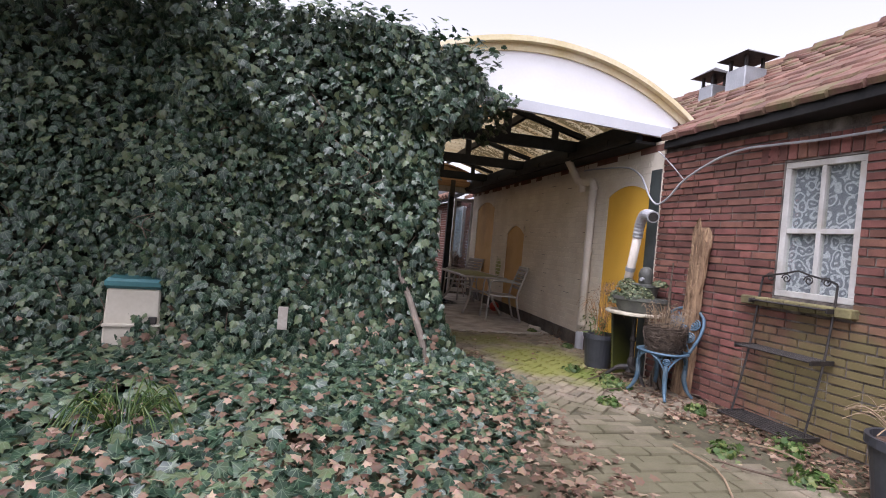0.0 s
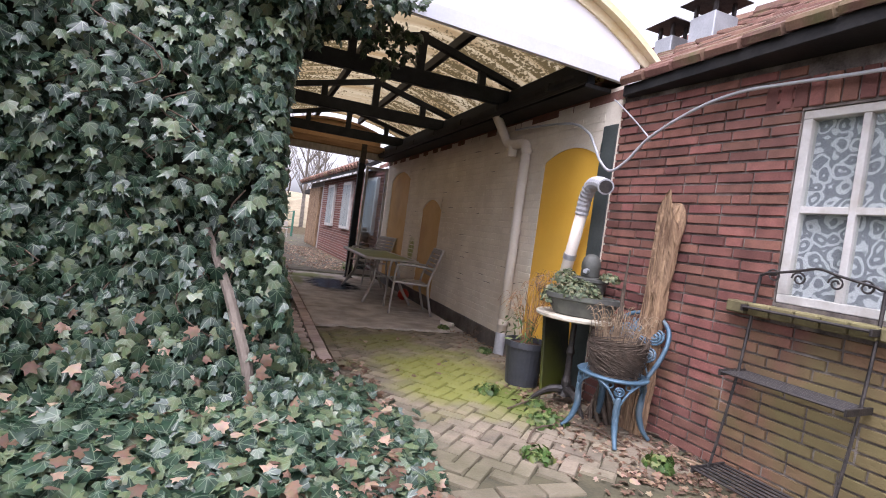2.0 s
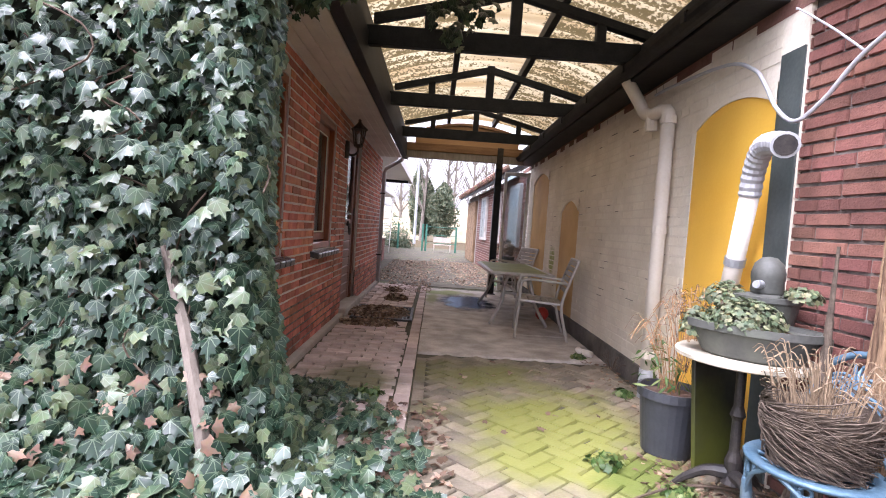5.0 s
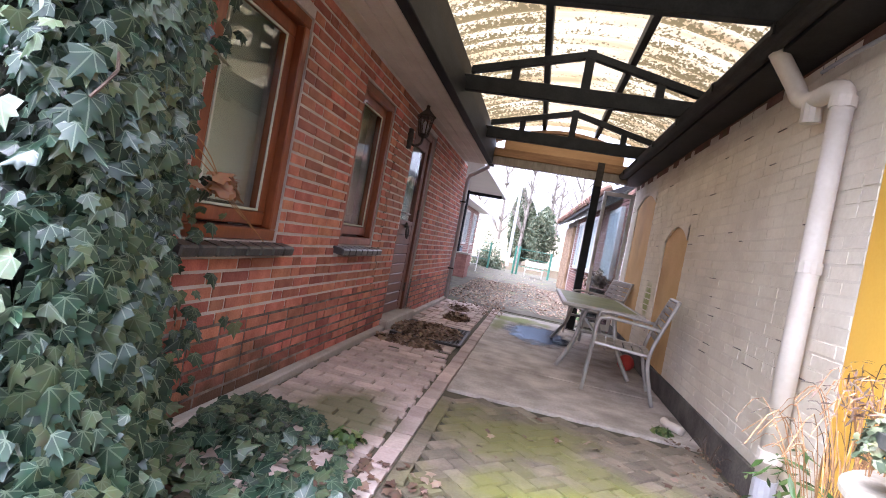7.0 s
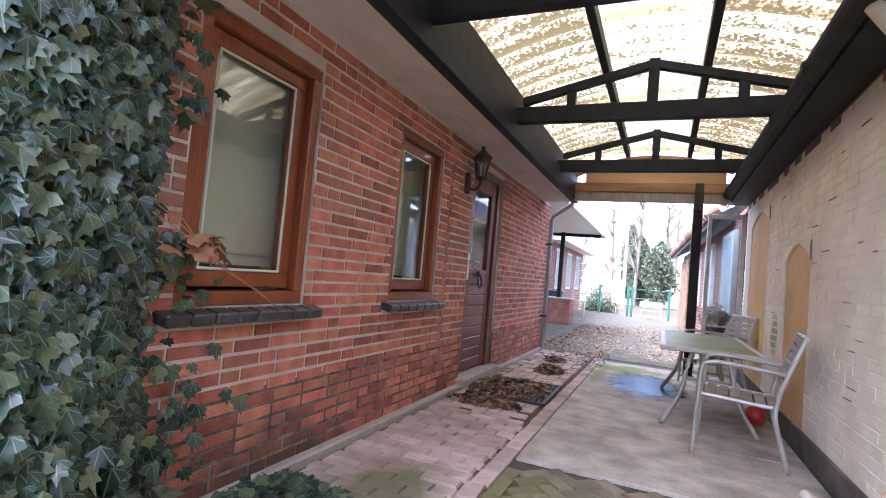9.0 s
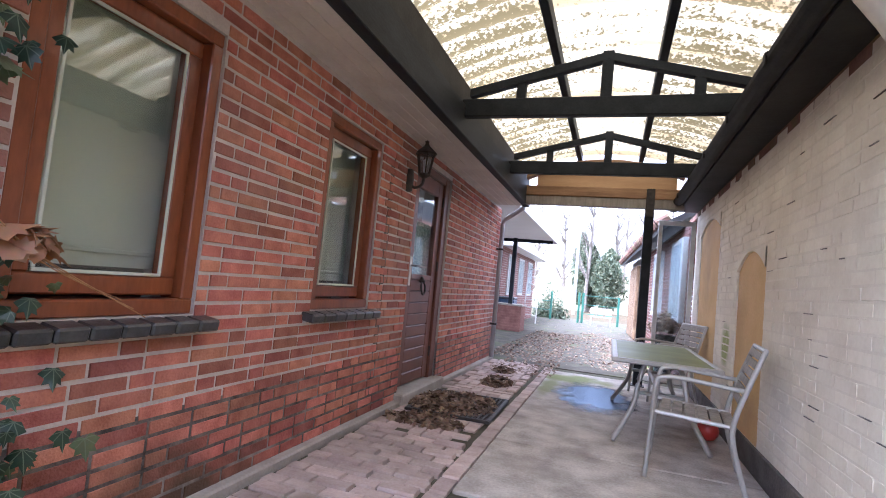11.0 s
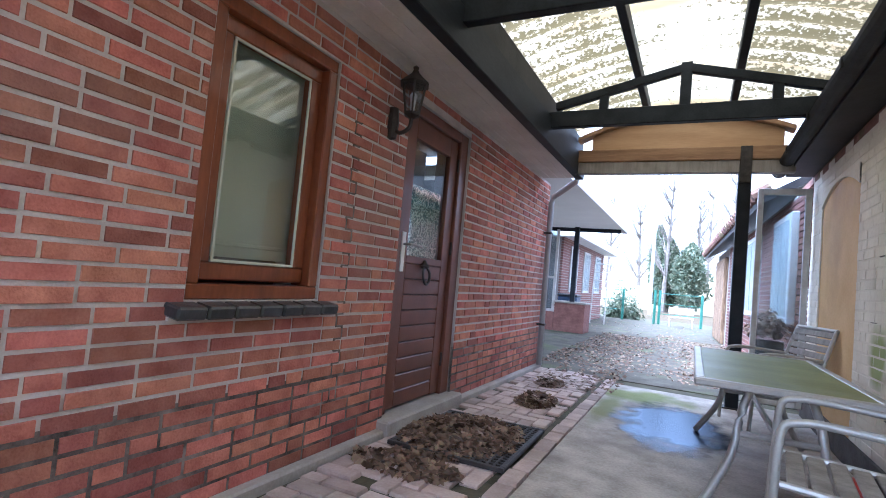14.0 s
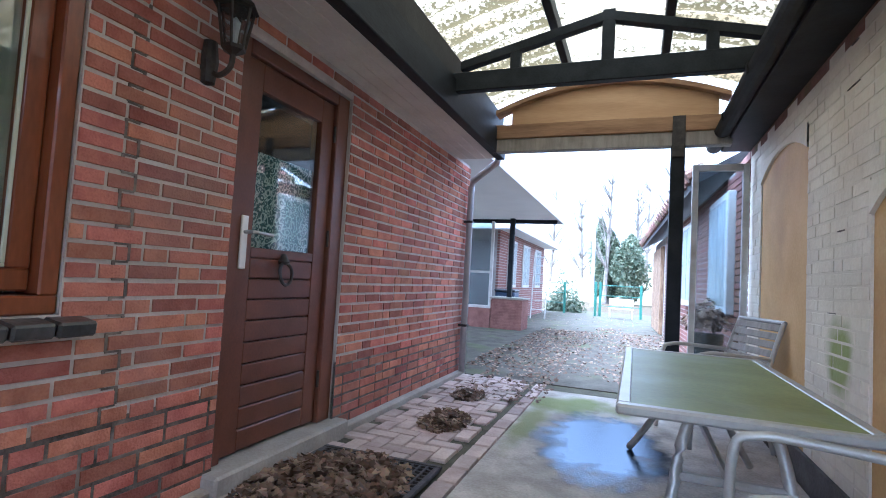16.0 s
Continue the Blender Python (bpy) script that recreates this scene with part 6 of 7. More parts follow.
for k in range(16):
    x, y, a = r.uniform(2.1, 3.3), r.uniform(4.4, 7.0), r.uniform(0, 6.3)
    ln = r.uniform(0.2, 0.7)
    solid("fallen_twig", tube(smooth_path([(x, y, 0.012), (x + ln * 0.5 * math.cos(a), y + ln * 0.5 * math.sin(a), 0.022), (x + ln * math.cos(a + 0.25), y + ln * math.sin(a + 0.25), 0.012)], 3), 0.006, 5), STRAW if k % 2 else STEM,
          "dry fallen twig on the pavers", "twig", group="fallen twigs")
fe1 = smooth_path([(3.09, 9.36, 0.029), (3.06, 9.41, 0.029), (3.02, 9.45, 0.03), (3.01, 9.51, 0.034)], 5)
solid("fallen_pipe_elbow", tube(fe1, 0.028, 12), PIPE, "short cream pipe elbow fallen on the floor by the wall", "pipe", smooth=True)
sprays("dead_vine", (3.10, 8.85, 0.03), 14, 0.14, 0.12, 0.0018, STEM, "dead pale vine at the white wall", 77, 0.5, "vine")
sprays("dead_vine", (3.10, 7.7, 0.35), 14, 0.6, 0.35, 0.0015, STEM, "thin bare twigs against the white wall", 78, 0.2, "vine")
solid("red_ball", lathe([(0.01, 0.0), (0.05, 0.012), (0.08, 0.05), (0.085, 0.085), (0.07, 0.13), (0.035, 0.16), (0.01, 0.165)], 16, (3.02, 11.2, 0.0)), material("red_plastic", (0.45, 0.04, 0.03), (0.55, 0.07, 0.05), 4, 0.4, 0.05, 30), "faded red ball under the garden table", "ball", smooth=True)
bm = bmesh.new()
for k in range(3):
    add_tube(bm, smooth_path([(WX + 0.05, 7.15, 1.35 - 0.05 * k), (WX + 0.18, 7.35, 1.18 - 0.03 * k), (WX + 0.17, 7.56 + 0.05 * k, 1.0 - 0.02 * k), (WX + 0.13, 7.85 + 0.05 * k, 0.89 - 0.03 * k)], 4), 0.002, 5)
solid("bramble_runner", bm, TWIG, "reddish ivy runners across the window sill", "runner")
clump("withered_ivy_tuft", (WX + 0.17, 7.52, 1.02), (0.06, 0.14, 0.11), 30, 0.085, IVY_SHAPE, leaf_material("orange_ivy_leaf", (0.40, 0.20, 0.09), (0.52, 0.30, 0.18), (0.55, 0.22, 0.05), 0.6, 0.3), "withered orange ivy leaves at the window sill", 80, hollow=0.2)

# ---- beyond the canopy ----
glz = tagged(new("window_4"), "white-framed dirty glass wind screen beside the post", "window", "", "structure")
bm = bmesh.new()
add_box(bm, 2.74, 2.79, 13.70, 13.75, 0.05, 2.12, 0.004)
add_box(bm, 3.13, 3.18, 13.70, 13.75, 0.05, 2.12, 0.004)
add_box(bm, 2.79, 3.13, 13.70, 13.75, 2.06, 2.12, 0.004)
add_box(bm, 2.79, 3.13, 13.70, 13.75, 0.05, 0.14, 0.004)
part("window_frame", bm, OLD_WHITE, glz)
p = part("pane", box(2.79, 3.13, 13.723, 13.727, 0.14, 2.06), FROST, glz)
p.visible_shadow = False
plant_pot(pose(2.95, 14.2, 0.0), 0.13, 0.62, STONEWARE, "tall dark pot with a dried hydrangea behind the glass")
clump("dried_hydrangea", (2.93, 14.2, 0.66), (0.21, 0.21, 0.30), 500, 0.05, DRY_SHAPE, ROT_LEAF, "dried brown hydrangea head", 81, hollow=0.5)

yard = solid("floor_yard", box(-3.0, 3.4, 14.1, 30, -0.052, -0.012), material("mossy_yard", (0.065, 0.058, 0.046), (0.13, 0.116, 0.094), 4, 0.9, 0.8, 40, spec=0.1, stain=(0.11, 0.13, 0.05), stain_amount=0.7, stain_scale=1.5), "mossy leaf-strewn yard paving", "yard", "structure")

pc = thing("porch_canopy", "flat white porch canopy on a dark post", "porch", at=pose(0, 0, 0))
part("roof_slab", box(-3.0, 0.78, 14.12, 20.0, 2.36, 2.52, 0.01), WHITE_PAINT, pc)
part("fascia", box(0.78, 0.82, 14.0, 20.05, 2.30, 2.55, 0.005), WHITE_PAINT, pc)
part("end_fascia", box(-3.0, 0.78, 20.0, 20.04, 2.30, 2.55, 0.005), WHITE_PAINT, pc)
part("post", box(-0.27, -0.17, 19.55, 19.65, 0.0, 2.36, 0.006), BLACK_PAINT, pc)
part("end_beam", box(-3.0, 0.7, 19.75, 19.85, 2.28, 2.36, 0.005), BLACK_PAINT, pc)
scr = tagged(new("window_5"), "blue-grey glass porch screen on a brick base", "window", "", "structure")
bm = bmesh.new()
for x in (-2.6, -1.6, -0.62):
    add_box(bm, x - 0.03, x + 0.03, 19.47, 19.53, 0.4, 2.28, 0.004)
add_box(bm, -2.6, -0.62, 19.47, 19.53, 0.4, 0.46, 0.004)
add_box(bm, -2.6, -0.62, 19.47, 19.53, 1.15, 1.2, 0.004)
part("window_frame", bm, OLD_WHITE, scr)
p = part("pane", box(-2.6, -0.62, 19.498, 19.502, 0.46, 2.25), FROST, scr)
p.visible_shadow = False
FAR_BRICK = material("far_brick", (0.17, 0.075, 0.06), (0.28, 0.135, 0.11), 9, 0.9, 0.6, 60)
FAR_MORTAR = material("far_mortar", (0.30, 0.27, 0.25), (0.42, 0.39, 0.36), 6, 0.95, 0.5, 60)
part("brick_base", box(-2.7, -0.58, 19.4, 19.6, -0.02, 0.4), FAR_BRICK, scr)
pl = thing("brick_planter", "low square red brick planter under the porch post", "planter")
part("brick_box", box(-0.56, 0.10, 19.4, 20.06, -0.03, 0.62, 0.01), FAR_BRICK, pl)
part("coping", box(-0.59, 0.13, 19.37, 20.09, 0.62, 0.66, 0.006), CONCRETE_STEP, pl)
for k in range(9):
    part("brick_course", box(-0.566, 0.106, 19.394, 20.066, 0.0 + 0.066 * k, 0.052 + 0.066 * k, 0.003), FAR_BRICK, pl)

fh = thing("rear_house", "low red brick house wing with white fascia", "house")
part("wall", box(-5, -0.70, 20.4, 26.6, -0.05, 2.2), FAR_MORTAR, fh)
for k in range(34):
    part("brick_course", box(-0.75, -0.69, 20.39, 26.61, 0.0 + 0.066 * k, 0.05 + 0.066 * k), FAR_BRICK, fh)
part("fascia", box(-5, -0.25, 20.2, 27.0, 2.2, 2.40, 0.01), WHITE_PAINT, fh)
for y in (21.2, 23.0, 24.9):
    wn2 = part("window", box(-0.69, -0.66, y, y + 0.95, 0.85, 2.05), OLD_WHITE, fh)
    part("pane", box(-0.662, -0.654, y + 0.07, y + 0.44, 0.92, 1.98), FROST, wn2)
    part("pane", box(-0.662, -0.654, y + 0.51, y + 0.88, 0.92, 1.98), FROST, wn2)

rb = thing("rear_barn", "low red brick barn with dark tiled eave", "barn")
part("wall", box(3.42, 3.52, 14.46, 24, -0.05, 2.2), FAR_MORTAR, rb)
for k in range(33):
    part("brick_course", box(3.412, 3.5, 13.9, 21.0, 0.0 + 0.066 * k, 0.05 + 0.066 * k), DARK_BRICK, rb)
bm = bmesh.new()
v = [bm.verts.new(p) for p in ((3.1, 14.62, 2.22), (3.1, 24.3, 2.22), (6, 24.3, 3.9), (6, 14.62, 3.9), (3.1, 14.62, 2.12), (3.1, 24.3, 2.12), (6, 24.3, 3.8), (6, 14.62, 3.8))]
for q in ((0, 1, 2, 3), (7, 6, 5, 4), (0, 4, 5, 1), (1, 5, 6, 2), (0, 3, 7, 4)):
    bm.faces.new([v[i] for i in q])
part("roof", bm, GUTTER, rb)
for k in range(32):
    part("eave_tile", tube([(3.02, 14.75 + 0.3 * k, 2.22), (3.2, 14.75 + 0.3 * k, 2.33)], 0.07, 8), ROOF_TILE, rb)
for y in (14.3, 16.6, 18.8):
    sh = part("window", box(3.34, 3.42, y, y + 1.0, 0.8, 2.0, 0.01), OLD_WHITE, rb)
    part("pane", box(3.33, 3.345, y + 0.08, y + 0.47, 0.88, 1.92), FROST, sh)
    part("pane", box(3.33, 3.345, y + 0.53, y + 0.92, 0.88, 1.92), FROST, sh)
part("barn_door", box(3.35, 3.42, 21.3, 23.6, 0.0, 2.0, 0.01), DRIFT, rb, "grey weathered plank barn door")
for k in range(9):
    part("door_plank", box(3.335, 3.355, 21.32 + 0.252 * k, 21.55 + 0.252 * k, 0.02, 1.98, 0.004), DRIFT, rb)
rb.matrix_world = pose(2.86, 14.5, 0, 0, 0, 2.3) @ pose(-3.1, -14.5, 0)
sh = thing("white_shed", "white rendered shed with grey door far off", "shed")
part("wall", box(4.0, 8.0, 31, 36, -0.05, 2.2), WHITE_PAINT, sh)
part("roof", box(3.7, 8.2, 30.7, 36.3, 2.2, 2.45, 0.02), GUTTER, sh)
part("door", box(3.96, 4.0, 32, 34, 0, 1.7), ZINC, sh)

# fence, gate, bench, ladder
GREEN_METAL = material("green_painted_steel", (0.03, 0.12, 0.085), (0.05, 0.17, 0.12), 5, 0.5, 0.1, 40)
fe = thing("wire_fence", "green steel fence of posts and wire", "fence")
for x, y, h in ((-1.0, 27.5, 1.1), (-0.05, 27.5, 1.1), (1.05, 27.0, 1.15), (1.2, 27.0, 1.15), (2.5, 27.0, 1.1)):
    part("post", tube([(x, y, -0.05), (x, y, h)], 0.045, 8), GREEN_METAL, fe)
for z in (0.35, 0.7, 1.05):
    part("wire", tube([(-1.0, 27.5, z), (-0.05, 27.5, z)], 0.012, 5), GREEN_METAL, fe)
    part("wire", tube([(1.2, 27.0, z), (2.5, 27.0, z)], 0.012, 5), GREEN_METAL, fe)
bn = thing("garden_bench", "pale grey garden bench far behind the gate", "bench", at=pose(1.9, 26.2, 0) @ Matrix.Scale(0.75, 4))
part("seat", box(-0.5, 0.5, -0.2, 0.2, 0.40, 0.45, 0.01), CONCRETE_STEP, bn)
part("backrest", box(-0.5, 0.5, 0.18, 0.22, 0.55, 0.85, 0.01), CONCRETE_STEP, bn)
for sx in (-0.45, 0.45):
    for sy in (-0.17, 0.17):
        part("leg", box(sx - 0.03, sx + 0.03, sy - 0.03, sy + 0.03, 0, 0.40), CONCRETE_STEP, bn)
la = thing("trellis", "white ladder-like wooden trellis beside the shrub", "trellis", at=pose(-0.25, 23.5, 0))
for sx in (-0.2, 0.2):
    part("stile", tube([(sx, -0.2, 0), (sx, 0.1, 1.9)], 0.02, 6), OLD_WHITE, la)
for k in range(7):
    part("rung", tube([(-0.2, -0.16 + 0.04 * k, 0.25 + 0.25 * k), (0.2, -0.16 + 0.04 * k, 0.25 + 0.25 * k)], 0.014, 6), OLD_WHITE, la)
wb = thing("wheelie_bin", "blue-black wheeled bin by the porch", "bin", at=pose(-0.45, 20.35, 0) @ Matrix.Scale(0.8, 4))
part("body", box(-0.28, 0.28, -0.3, 0.3, 0.04, 0.95, 0.03), material("blue_bin", (0.03, 0.05, 0.10), (0.05, 0.08, 0.15), 4, 0.5, 0.1, 40), wb)
part("lid", box(-0.3, 0.3, -0.34, 0.32, 0.95, 1.03, 0.03), BLACK_PLASTIC, wb)
bm = tube([(0.4, 34, 0), (0.4, 34, 9.5)], [0.09, 0.05], 8)
solid("lamp_mast", bm, ZINC, "tall thin grey mast behind the garden", "mast")

BARK = material("grey_bark", (0.12, 0.10, 0.08), (0.24, 0.21, 0.18), 6, 0.95, 0.6, 40)
# needle tones lightened: the haze of the distance is put into the colour
CONIFER = leaf_material("hazy_conifer_needles", (0.10, 0.13, 0.08), (0.17, 0.20, 0.13), (0.30, 0.31, 0.20), 0.7, 0.4)


def bare_tree(x, y, h, seed):
    t = thing("bare_tree", "tall bare winter tree with thin branches", "tree", "bare trees", at=pose(x, y, -0.05))
    r = random.Random(seed)
    trunk = [(0.15 * math.sin(2 * k / 8 + seed), 0.1 * math.sin(k / 3), h * k / 8) for k in range(9)]
    part("trunk", tube(trunk, [0.16 * (1 - 0.85 * k / 8) for k in range(9)], 7), BARK, t)
    bm = bmesh.new()
    for k in range(46):
        f = r.uniform(0.25, 0.98)
        b = Vector(trunk[int(f * 8)])
        a, ln = r.uniform(0, 6.283), h * 0.32 * (1.1 - f) + 0.4
        e = b + Vector((math.cos(a) * ln * 0.6, math.sin(a) * ln * 0.6, ln))
        add_tube(bm, [b, (b + e) / 2 + Vector((r.uniform(-0.1, 0.1), 0, -0.1)), e], [0.04, 0.025, 0.008], 4, False)
        for j in range(4):
            q = b + (e - b) * r.uniform(0.3, 1)
            add_tube(bm, [q, q + Vector((r.uniform(-0.5, 0.5), r.uniform(-0.5, 0.5), r.uniform(0.3, 0.9)))], [0.012, 0.005], 3, False)
    tagged(part("crown", bm, BARK, t), kind="stuff")


for k, (x, y, h) in enumerate(((0.6, 42, 8.5), (2.2, 46, 8.0), (4.2, 44, 9.5), (-1.5, 48, 8), (6.5, 50, 9), (3.2, 52, 10), (-4, 50, 9), (9, 52, 9), (5.4, 47, 7.5))):
    bare_tree(x, y, h, 100 + k)


def conifer(x, y, h, w, seed, label):
    t = thing("evergreen_tree", label, "tree", "", at=pose(x, y, -0.05))
    part("trunk", tube([(0, 0, 0), (0.05, 0, h * 0.6), (0, 0, h)], [0.16, 0.09, 0.02], 7), BARK, t)
    r = np.random.RandomState(seed)
    n = 5000
    f = r.rand(n) ** 0.8
    a = r.uniform(0, 6.283, n)
    prof = w * (0.45 + 0.55 * r.rand(n) ** 0.5) * (np.sin(np.pi * np.clip(f * 0.9 + 0.1, 0, 1)) ** 0.7) * (0.75 + 0.25 * np.sin(7 * f + 3 * a)) * (0.5 + 0.5 * r.rand(n))
    P = np.stack([prof * np.cos(a), prof * np.sin(a), 0.3 + f * (h - 0.2)], 1)
    ob = leaf_mesh("crown", P, r.normal(0, 1, (n, 3)) + [0, -0.3, 0.4], r.normal(0, 1, (n, 3)) + [0, 0, 0.5], r.uniform(0.10, 0.40, n), LONG_SHAPE * np.array([2.2, 1]), CONIFER, 0.2, seed)
    ob.parent = t
    tagged(ob, kind="stuff")


conifer(0.7, 43, 4.6, 1.3, 201, "ivy-clad evergreen tree behind the garden")
conifer(2.0, 42, 4.2, 1.5, 202, "broad dark evergreen tree behind the garden")
conifer(0.0, 45, 5.6, 0.9, 203, "tall narrow evergreen tree behind the garden")
for k, (x, y, s, h) in enumerate(((-0.55, 28.4, 0.5, 1.0), (-0.1, 28.6, 0.55, 1.45), (0.25, 28.3, 0.4, 0.9), (-0.35, 28.9, 0.4, 1.7))):
    clump("garden_shrub", (x, y, 0.0), (s, s, h), 420, 0.20, LONG_SHAPE * np.array([1.6, 1]), CONIFER, "loose yellow-green evergreen shrub by the fence", 204 + k, hollow=0.25, tipz=0.8)
bank_rs = np.random.RandomState(5)
bm = bmesh.new()
cols = []
for i in range(61):
    x = -40 + 80 * i / 60
    hh = 1.5 + 0.5 * math.sin(i * 0.9) + 0.35 * math.sin(i * 2.3)
    cols.append([bm.verts.new(p) for p in ((x, 44, -0.06), (x, 47, hh * 0.8), (x, 52, hh + 0.6), (x, 60, hh + 1.6), (x, 75, hh + 2.4))])
for a, b in zip(cols, cols[1:]):
    for k in range(4):
        bm.faces.new((a[k], b[k], b[k + 1], a[k + 1]))
# scrub tones paler too, with the haze over the bank in the colour
solid("backdrop_bank", bm, material("hazy_winter_scrub", (0.24, 0.19, 0.12), (0.38, 0.32, 0.22), 1.5, 0.95, 0.8, 9, stain=(0.20, 0.20, 0.10)), "brown winter scrub bank far behind", "bank", "structure", smooth=True)

# ---- bricks and pavers ----
def piece_mesh(name, mat, inset=0.035):
    """A unit brick on its back, from 0 to 1, with eased front edges."""
    a, b = inset, 1 - inset
    v = [(0, 0, 0), (0, 1, 0), (0, 1, 1), (0, 0, 1), (0.7, 0, 0), (0.7, 1, 0), (0.7, 1, 1), (0.7, 0, 1),
         (1, 0.012, a * 1.6), (1, 0.988, a * 1.6), (1, 0.988, 1 - a * 1.6), (1, 0.012, 1 - a * 1.6)]
    f = [(4, 5, 9, 8), (5, 6, 10, 9), (6, 7, 11, 10), (7, 4, 8, 11), (8, 9, 10, 11), (0, 1, 5, 4), (1, 2, 6, 5), (2, 3, 7, 6), (3, 0, 4, 7)]
    me = bpy.data.meshes.new(name)
    me.from_pydata(v, [], f)
    me.materials.append(mat)
    return me, np.array(v, float), f


def lay(name, pieces, mat, parent, near, limit=300):
    """pieces: (corner, edge out, edge along, edge up). Those in near are objects, the rest one joined part."""
    me, V, F = piece_mesh(name, mat)
    rest, count = [], 0
    for o, out, along, up in pieces:
        if count < limit and near(o):
            ob = new(name, me)
            ob.parent = parent
            ob.matrix_world = Matrix((((*[out[0], along[0], up[0]], o[0])), ((*[out[1], along[1], up[1]], o[1])), ((*[out[2], along[2], up[2]], o[2])), (0, 0, 0, 1)))
            count += 1
        else:
            rest.append((o, out, along, up))
    if rest:
        vs = np.concatenate([np.array(o) + V @ np.array([out, along, up]) for o, out, along, up in rest])
        fs = [tuple(i + 12 * k for i in f) for k in range(len(rest)) for f in F]
        m2 = bpy.data.meshes.new(name + "s")
        m2.from_pydata([tuple(p) for p in vs], [], fs)
        m2.materials.append(mat)
        ob = new(name + "_field", m2)
        ob.parent = parent
        tagged(ob, kind="stuff")


def wall_bricks(x, sign, y0, y1, z0, z1, holes, course, length, joint, proud, seed, wild=0.2):
    r = random.Random(seed)
    out = []
    c = 0
    z = z0
    while z + course - joint < z1 + 0.001:
        y = y0 - (length / 2 if c % 2 else 0) - r.choice((0, 0, 0.055))
        gaps = sorted((a, b) for a, b, lo, hi in holes if lo < z + course - joint and hi > z)
        while y < y1:
            ln = length * (0.5 if r.random() < wild else 1.0)
            a, b = max(y, y0 + 0.004), min(y + ln - joint, y1 - 0.004)
            spans = [(a, b)]
            for g0, g1 in gaps:
                spans = [s for p, q in spans for s in ((p, min(q, g0 - 0.004)), (max(p, g1 + 0.004), q)) if s[1] - s[0] > 0.006]
            for p, q in spans:
                if q - p > 0.006:
                    d = proud + r.uniform(-0.002, 0.002)
                    j = r.uniform(-0.0015, 0.0015)
                    out.append(((x - sign * 0.03, p, z + j), (sign * (0.03 + d), 0, 0), (0, q - p, r.uniform(-0.001, 0.001)), (0, 0, course - joint)))
            y += ln
        z += course
        c += 1
    return out


OLD_RED = [b for b in wall_bricks(WX - 0.012, 1, HOUSE_Y0, HOUSE_Y1, 0.03, 2.235, [W1, W2, DOOR], 0.0645, 0.222, 0.0120, 0.0170, 3)]
lay("brick", [b for b in OLD_RED if b[0][2] > 0.44], RED_BRICK, wall_house, lambda o: 8.35 < o[1] < 10.6 and o[2] < 2.0)
PLINTH_MORTAR = finish(wall_along_y(WX - 0.014, WX + 0.0012, HOUSE_Y0, HOUSE_Y1, 0.03, 0.435, [DOOR]), "dark_pointing", MORTAR_DARK, wall_house)
lay("brick", [b for b in OLD_RED if b[0][2] <= 0.44], RED_BRICK, PLINTH_MORTAR, lambda o: 8.0 < o[1] < 10.7, 200)
crack = bmesh.new()
for k in range(30):
    yy = 10.08 + (0.055 if k % 2 else 0)
    add_box(crack, WX - 0.02, WX + 0.004, yy, yy + 0.011, 0.03 + 0.0645 * k, 0.03 + 0.0645 * (k + 1))
    add_box(crack, WX - 0.02, WX + 0.0035, 10.085, 10.14, 0.023 + 0.0645 * k, 0.031 + 0.0645 * k)
finish(crack, "toothed_joint", MORTAR_DARK, wall_house, "dark open zigzag joint between two brick phases")

lay("brick", wall_bricks(RX + 0.012, -1, 7.27, 13.85, 0.15, 2.27, [(a, b, c, d) for a, b, c, d in (YEL, SMALL, TALL)], 0.066, 0.222, 0.007, 0.0022, 5, 0.15),
    WHITE_BRICK, wall_white, lambda o: 8.1 < o[1] < 9.9 and o[2] < 2.1)
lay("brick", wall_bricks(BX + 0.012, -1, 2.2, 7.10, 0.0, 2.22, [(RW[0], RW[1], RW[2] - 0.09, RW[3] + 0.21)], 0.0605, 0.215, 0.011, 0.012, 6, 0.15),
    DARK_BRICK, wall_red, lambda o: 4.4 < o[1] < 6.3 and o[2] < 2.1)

r = random.Random(14)
bm = bmesh.new()
for k in range(54):
    c, yy = r.randint(4, 31), r.uniform(8.2, 13.3)
    if any(a - 0.1 < yy < b for a, b, *_ in (SMALL, TALL)):
        continue
    zz = 0.15 + 0.066 * c - 0.006
    add_box(bm, RX + 0.006, RX + 0.02, yy, yy + r.uniform(0.03, 0.15), zz, zz + r.uniform(0.003, 0.0065))
finish(bm, "open_joint", MORTAR_DARK, wall_white, "dark open joints where the paint has cracked")["kind"] = "stuff"

# roof tiles
pieces = []
r = random.Random(8)
cosr, sinr = math.cos(radians(31.5)), math.sin(radians(31.5))
run = 0
while ROOF_X0 + run * cosr < RIDGE:
    for k in range(74):
        y = -3.0 + 0.24 * k + (0.0 if run == 0 else r.uniform(-0.006, 0.006))
        if run == 0 and y > 6.9:
            continue
        lift = r.uniform(0, 0.012)
        o = (ROOF_X0 + run * cosr - 0.02, y, ROOF_Z0 + run * sinr - 0.01)
        pieces.append((o, (-sinr * (0.05 + lift), 0, cosr * (0.05 + lift)), (0, 0.222, 0.026), (0.29 * cosr, 0, 0.29 * sinr - 0.035)))
    run += 0.26
lay("roof_tile", pieces, ROOF_TILE, roof, lambda o: o[0] < 4.6 and 2 < o[1] < 7.0, 300)
bm = bmesh.new()
for k in range(48):
    add_tube(bm, [(RIDGE, -3.1 + 0.37 * k, roof_z(RIDGE) + 0.0), (RIDGE, -3.1 + 0.37 * k + 0.39, roof_z(RIDGE) + 0.02)], [0.10, 0.12], 10)
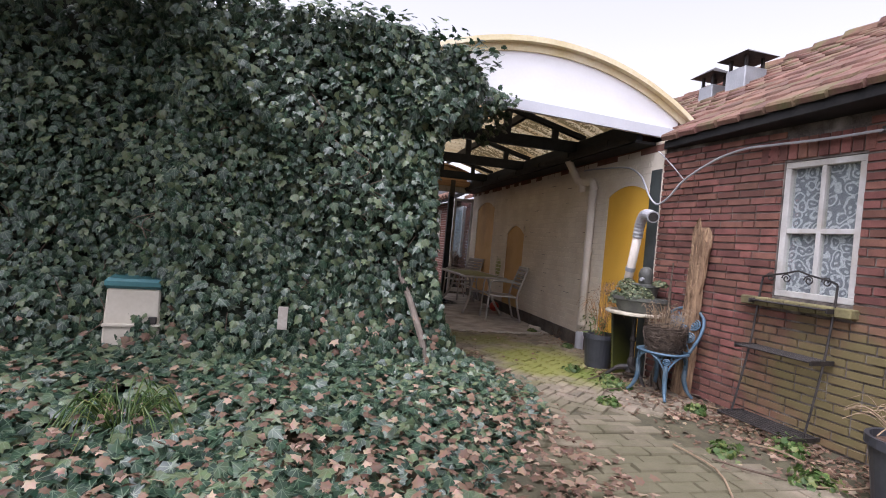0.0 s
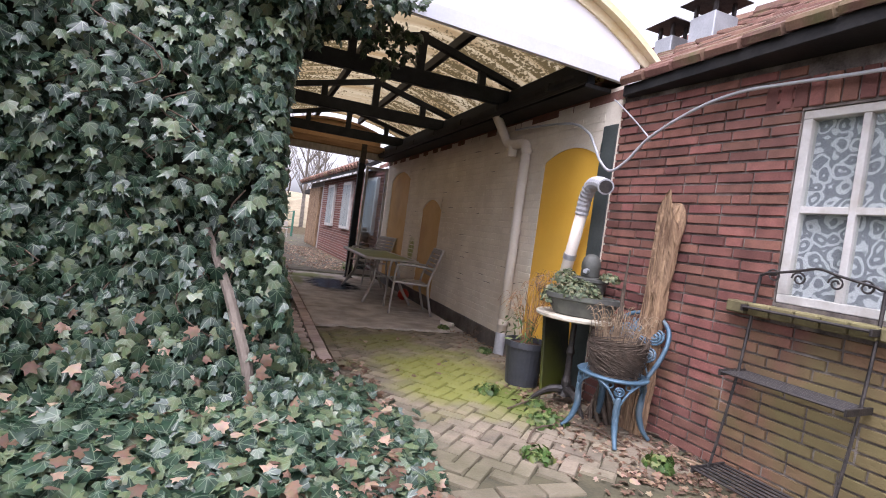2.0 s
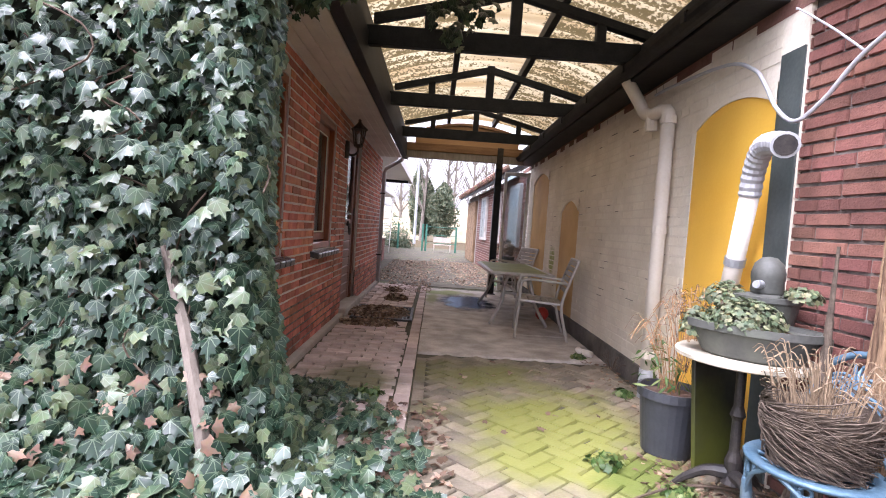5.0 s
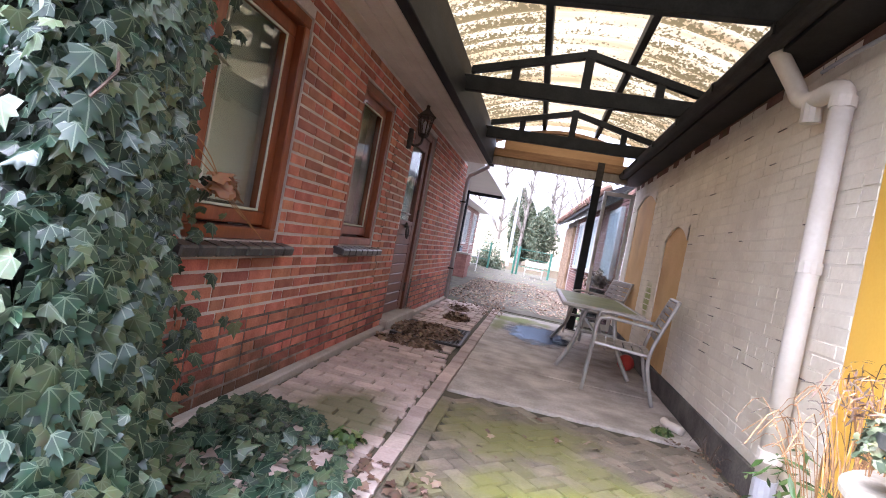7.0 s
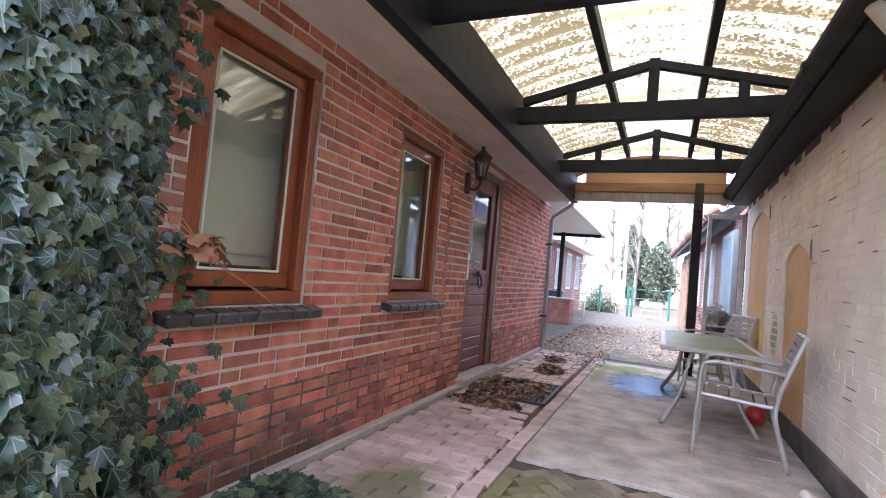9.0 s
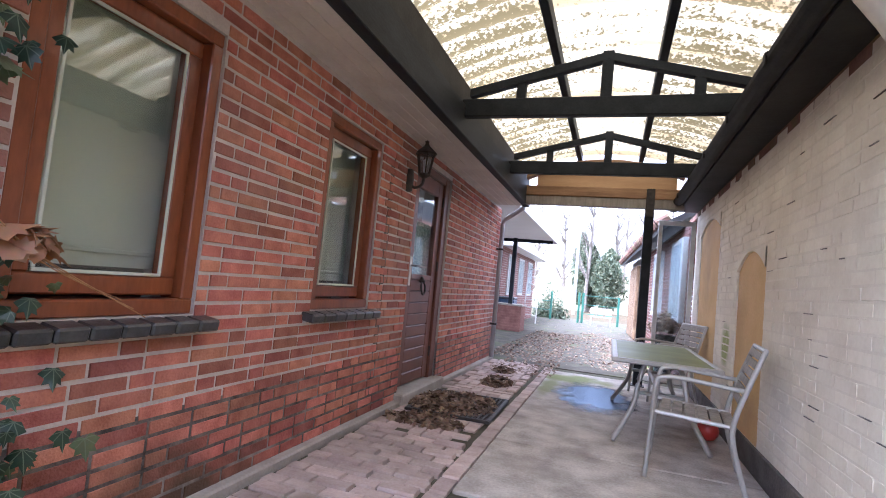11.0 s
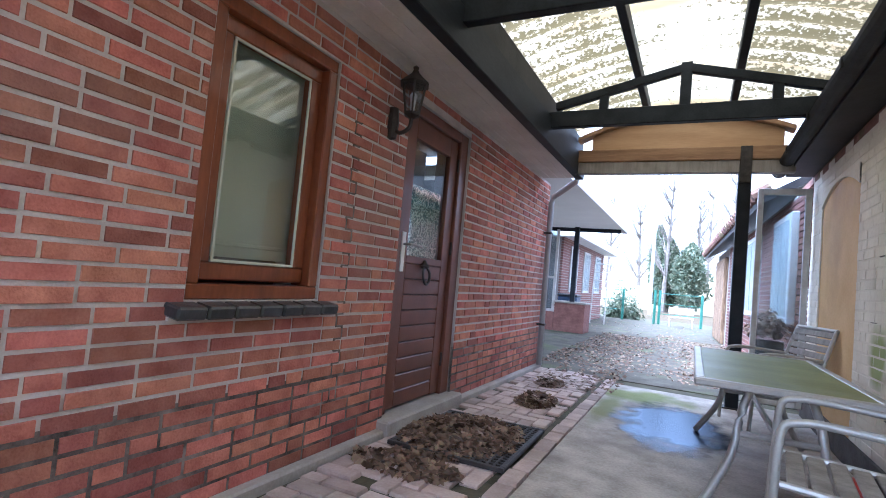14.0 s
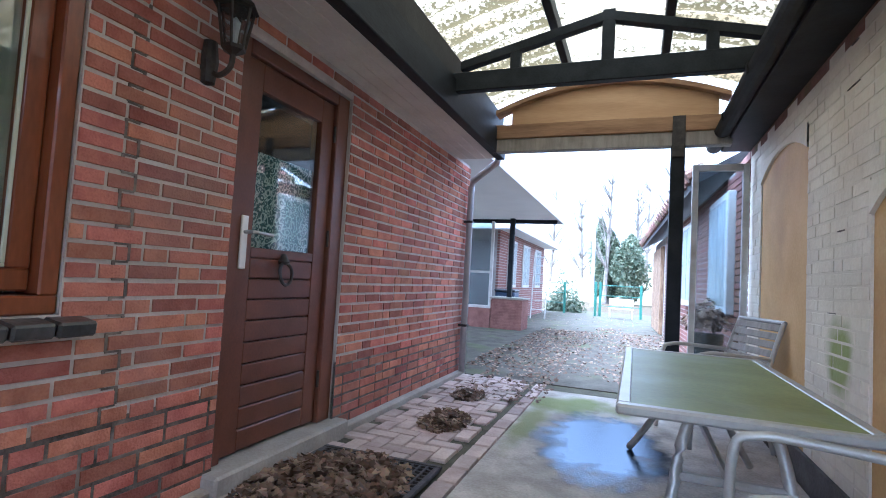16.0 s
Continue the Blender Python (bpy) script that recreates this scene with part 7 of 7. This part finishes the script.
finish(bm, "ridge_tile", ROOF_TILE, roof)["kind"] = "stuff"

# pavers
paving = solid("floor_pavers", box(0.64, 3.44, 3.3, 9.15, -0.05, -0.018), JOINT_SOIL, "mossy block paving of the passage", "paving", "structure")
r = random.Random(9)


def paver(x0, x1, y0, y1, lift=0.004):
    d = 0.03 + r.uniform(-lift, lift)
    tx, ty = r.uniform(-0.02, 0.02) * (x1 - x0), r.uniform(-0.02, 0.02) * (y1 - y0)
    return ((x0, y0, -0.03), (0, 0, d), (x1 - x0, 0, tx), (0, y1 - y0, ty))


brown = []
for c in range(30):
    y = 7.2 + 0.105 * c
    if y > 9.9:
        break
    for k in range(-1, 5):
        a = 0.66 + 0.21 * k + (0.105 if c % 2 else 0)
        a, b = max(a, 0.645), min(a + 0.198, 1.402)
        if b - a > 0.03:
            brown.append(paver(a, b, y, y + 0.092, 0.006))
for c in range(32):
    y = 7.2 + 0.212 * c
    if y < 14:
        brown.append(paver(1.415, 1.512, y, y + 0.204))
base2 = solid("floor_side_pavers", box(0.64, 1.53, 9.15, 14.1, -0.05, -0.02), JOINT_SOIL, "brown clay paving beside the house", "paving", "structure")
for u in range(-30, 60):
    for v in range(-30, 60):
        if (u - v) % 4 == 0:
            px, py = 0.64 + u * 0.104, 9.95 + v * 0.104
            for x0, y0, w, h in ((px, py, 0.198, 0.093), (px, py + 0.104, 0.093, 0.198)):
                if x0 > 0.63 and x0 + w < 1.40 and y0 >= 9.9 and y0 + h < 14.1:
                    brown.append(paver(x0, x0 + w, y0, y0 + h))
lay("paver", brown, PAVER_RED, base2, lambda o: o[1] < 12.0)

mossy = []
c45 = math.sqrt(0.5)
for u in range(-60, 90):
    for v in range(-60, 90):
        if (u - v) % 4 == 0:
            for du, dv, w, h in ((0, 0, 0.170, 0.083), (0, 1, 0.083, 0.170)):
                a0, b0 = (u + du) * 0.089, (v + dv) * 0.089
                cx, cy = 2.4 + (a0 + w / 2 - (b0 + h / 2)) * c45, 7.4 + (a0 + w / 2 + b0 + h / 2) * c45
                if 1.60 < cx < 3.08 and 6.0 < cy < 9.10:
                    ox, oy = 2.4 + (a0 - b0) * c45, 7.4 + (a0 + b0) * c45
                    d = 0.03 + r.uniform(-0.004, 0.004)
                    mossy.append(((ox, oy, -0.032), (0, 0, d), (w * c45, w * c45, r.uniform(-0.003, 0.003)), (-h * c45, h * c45, r.uniform(-0.003, 0.003))))
for c in range(40):
    y = 3.4 + 0.112 * c
    if y > 5.95:
        break
    for k in range(-1, 12):
        a = 1.30 + 0.215 * k + (0.107 if c % 2 else 0)
        if 1.25 < a < 2.42 + 0.2 * math.sin(3 * y):
            mossy.append(paver(a, a + 0.203, y, y + 0.102, 0.008))
for c in range(15):
    y = 6.05 + 0.212 * c
    if y < 8.95:
        mossy.append(paver(1.525, 1.60, y, y + 0.204))
        mossy.append(paver(3.06, 3.14, y, y + 0.204))
lay("paver", mossy, PAVER_MOSS, paving, lambda o: 6.0 < o[1] < 8.2)

# the red wall stands a few degrees off the line of the white wall
TURNED = pose(BX, 6.98, 0) @ pose(0, 0, 0, 0, 0, 6.5) @ pose(-BX, -6.98, 0)
for ob in (wall_red, rwin, st):
    ob.matrix_world = TURNED @ ob.matrix_basis
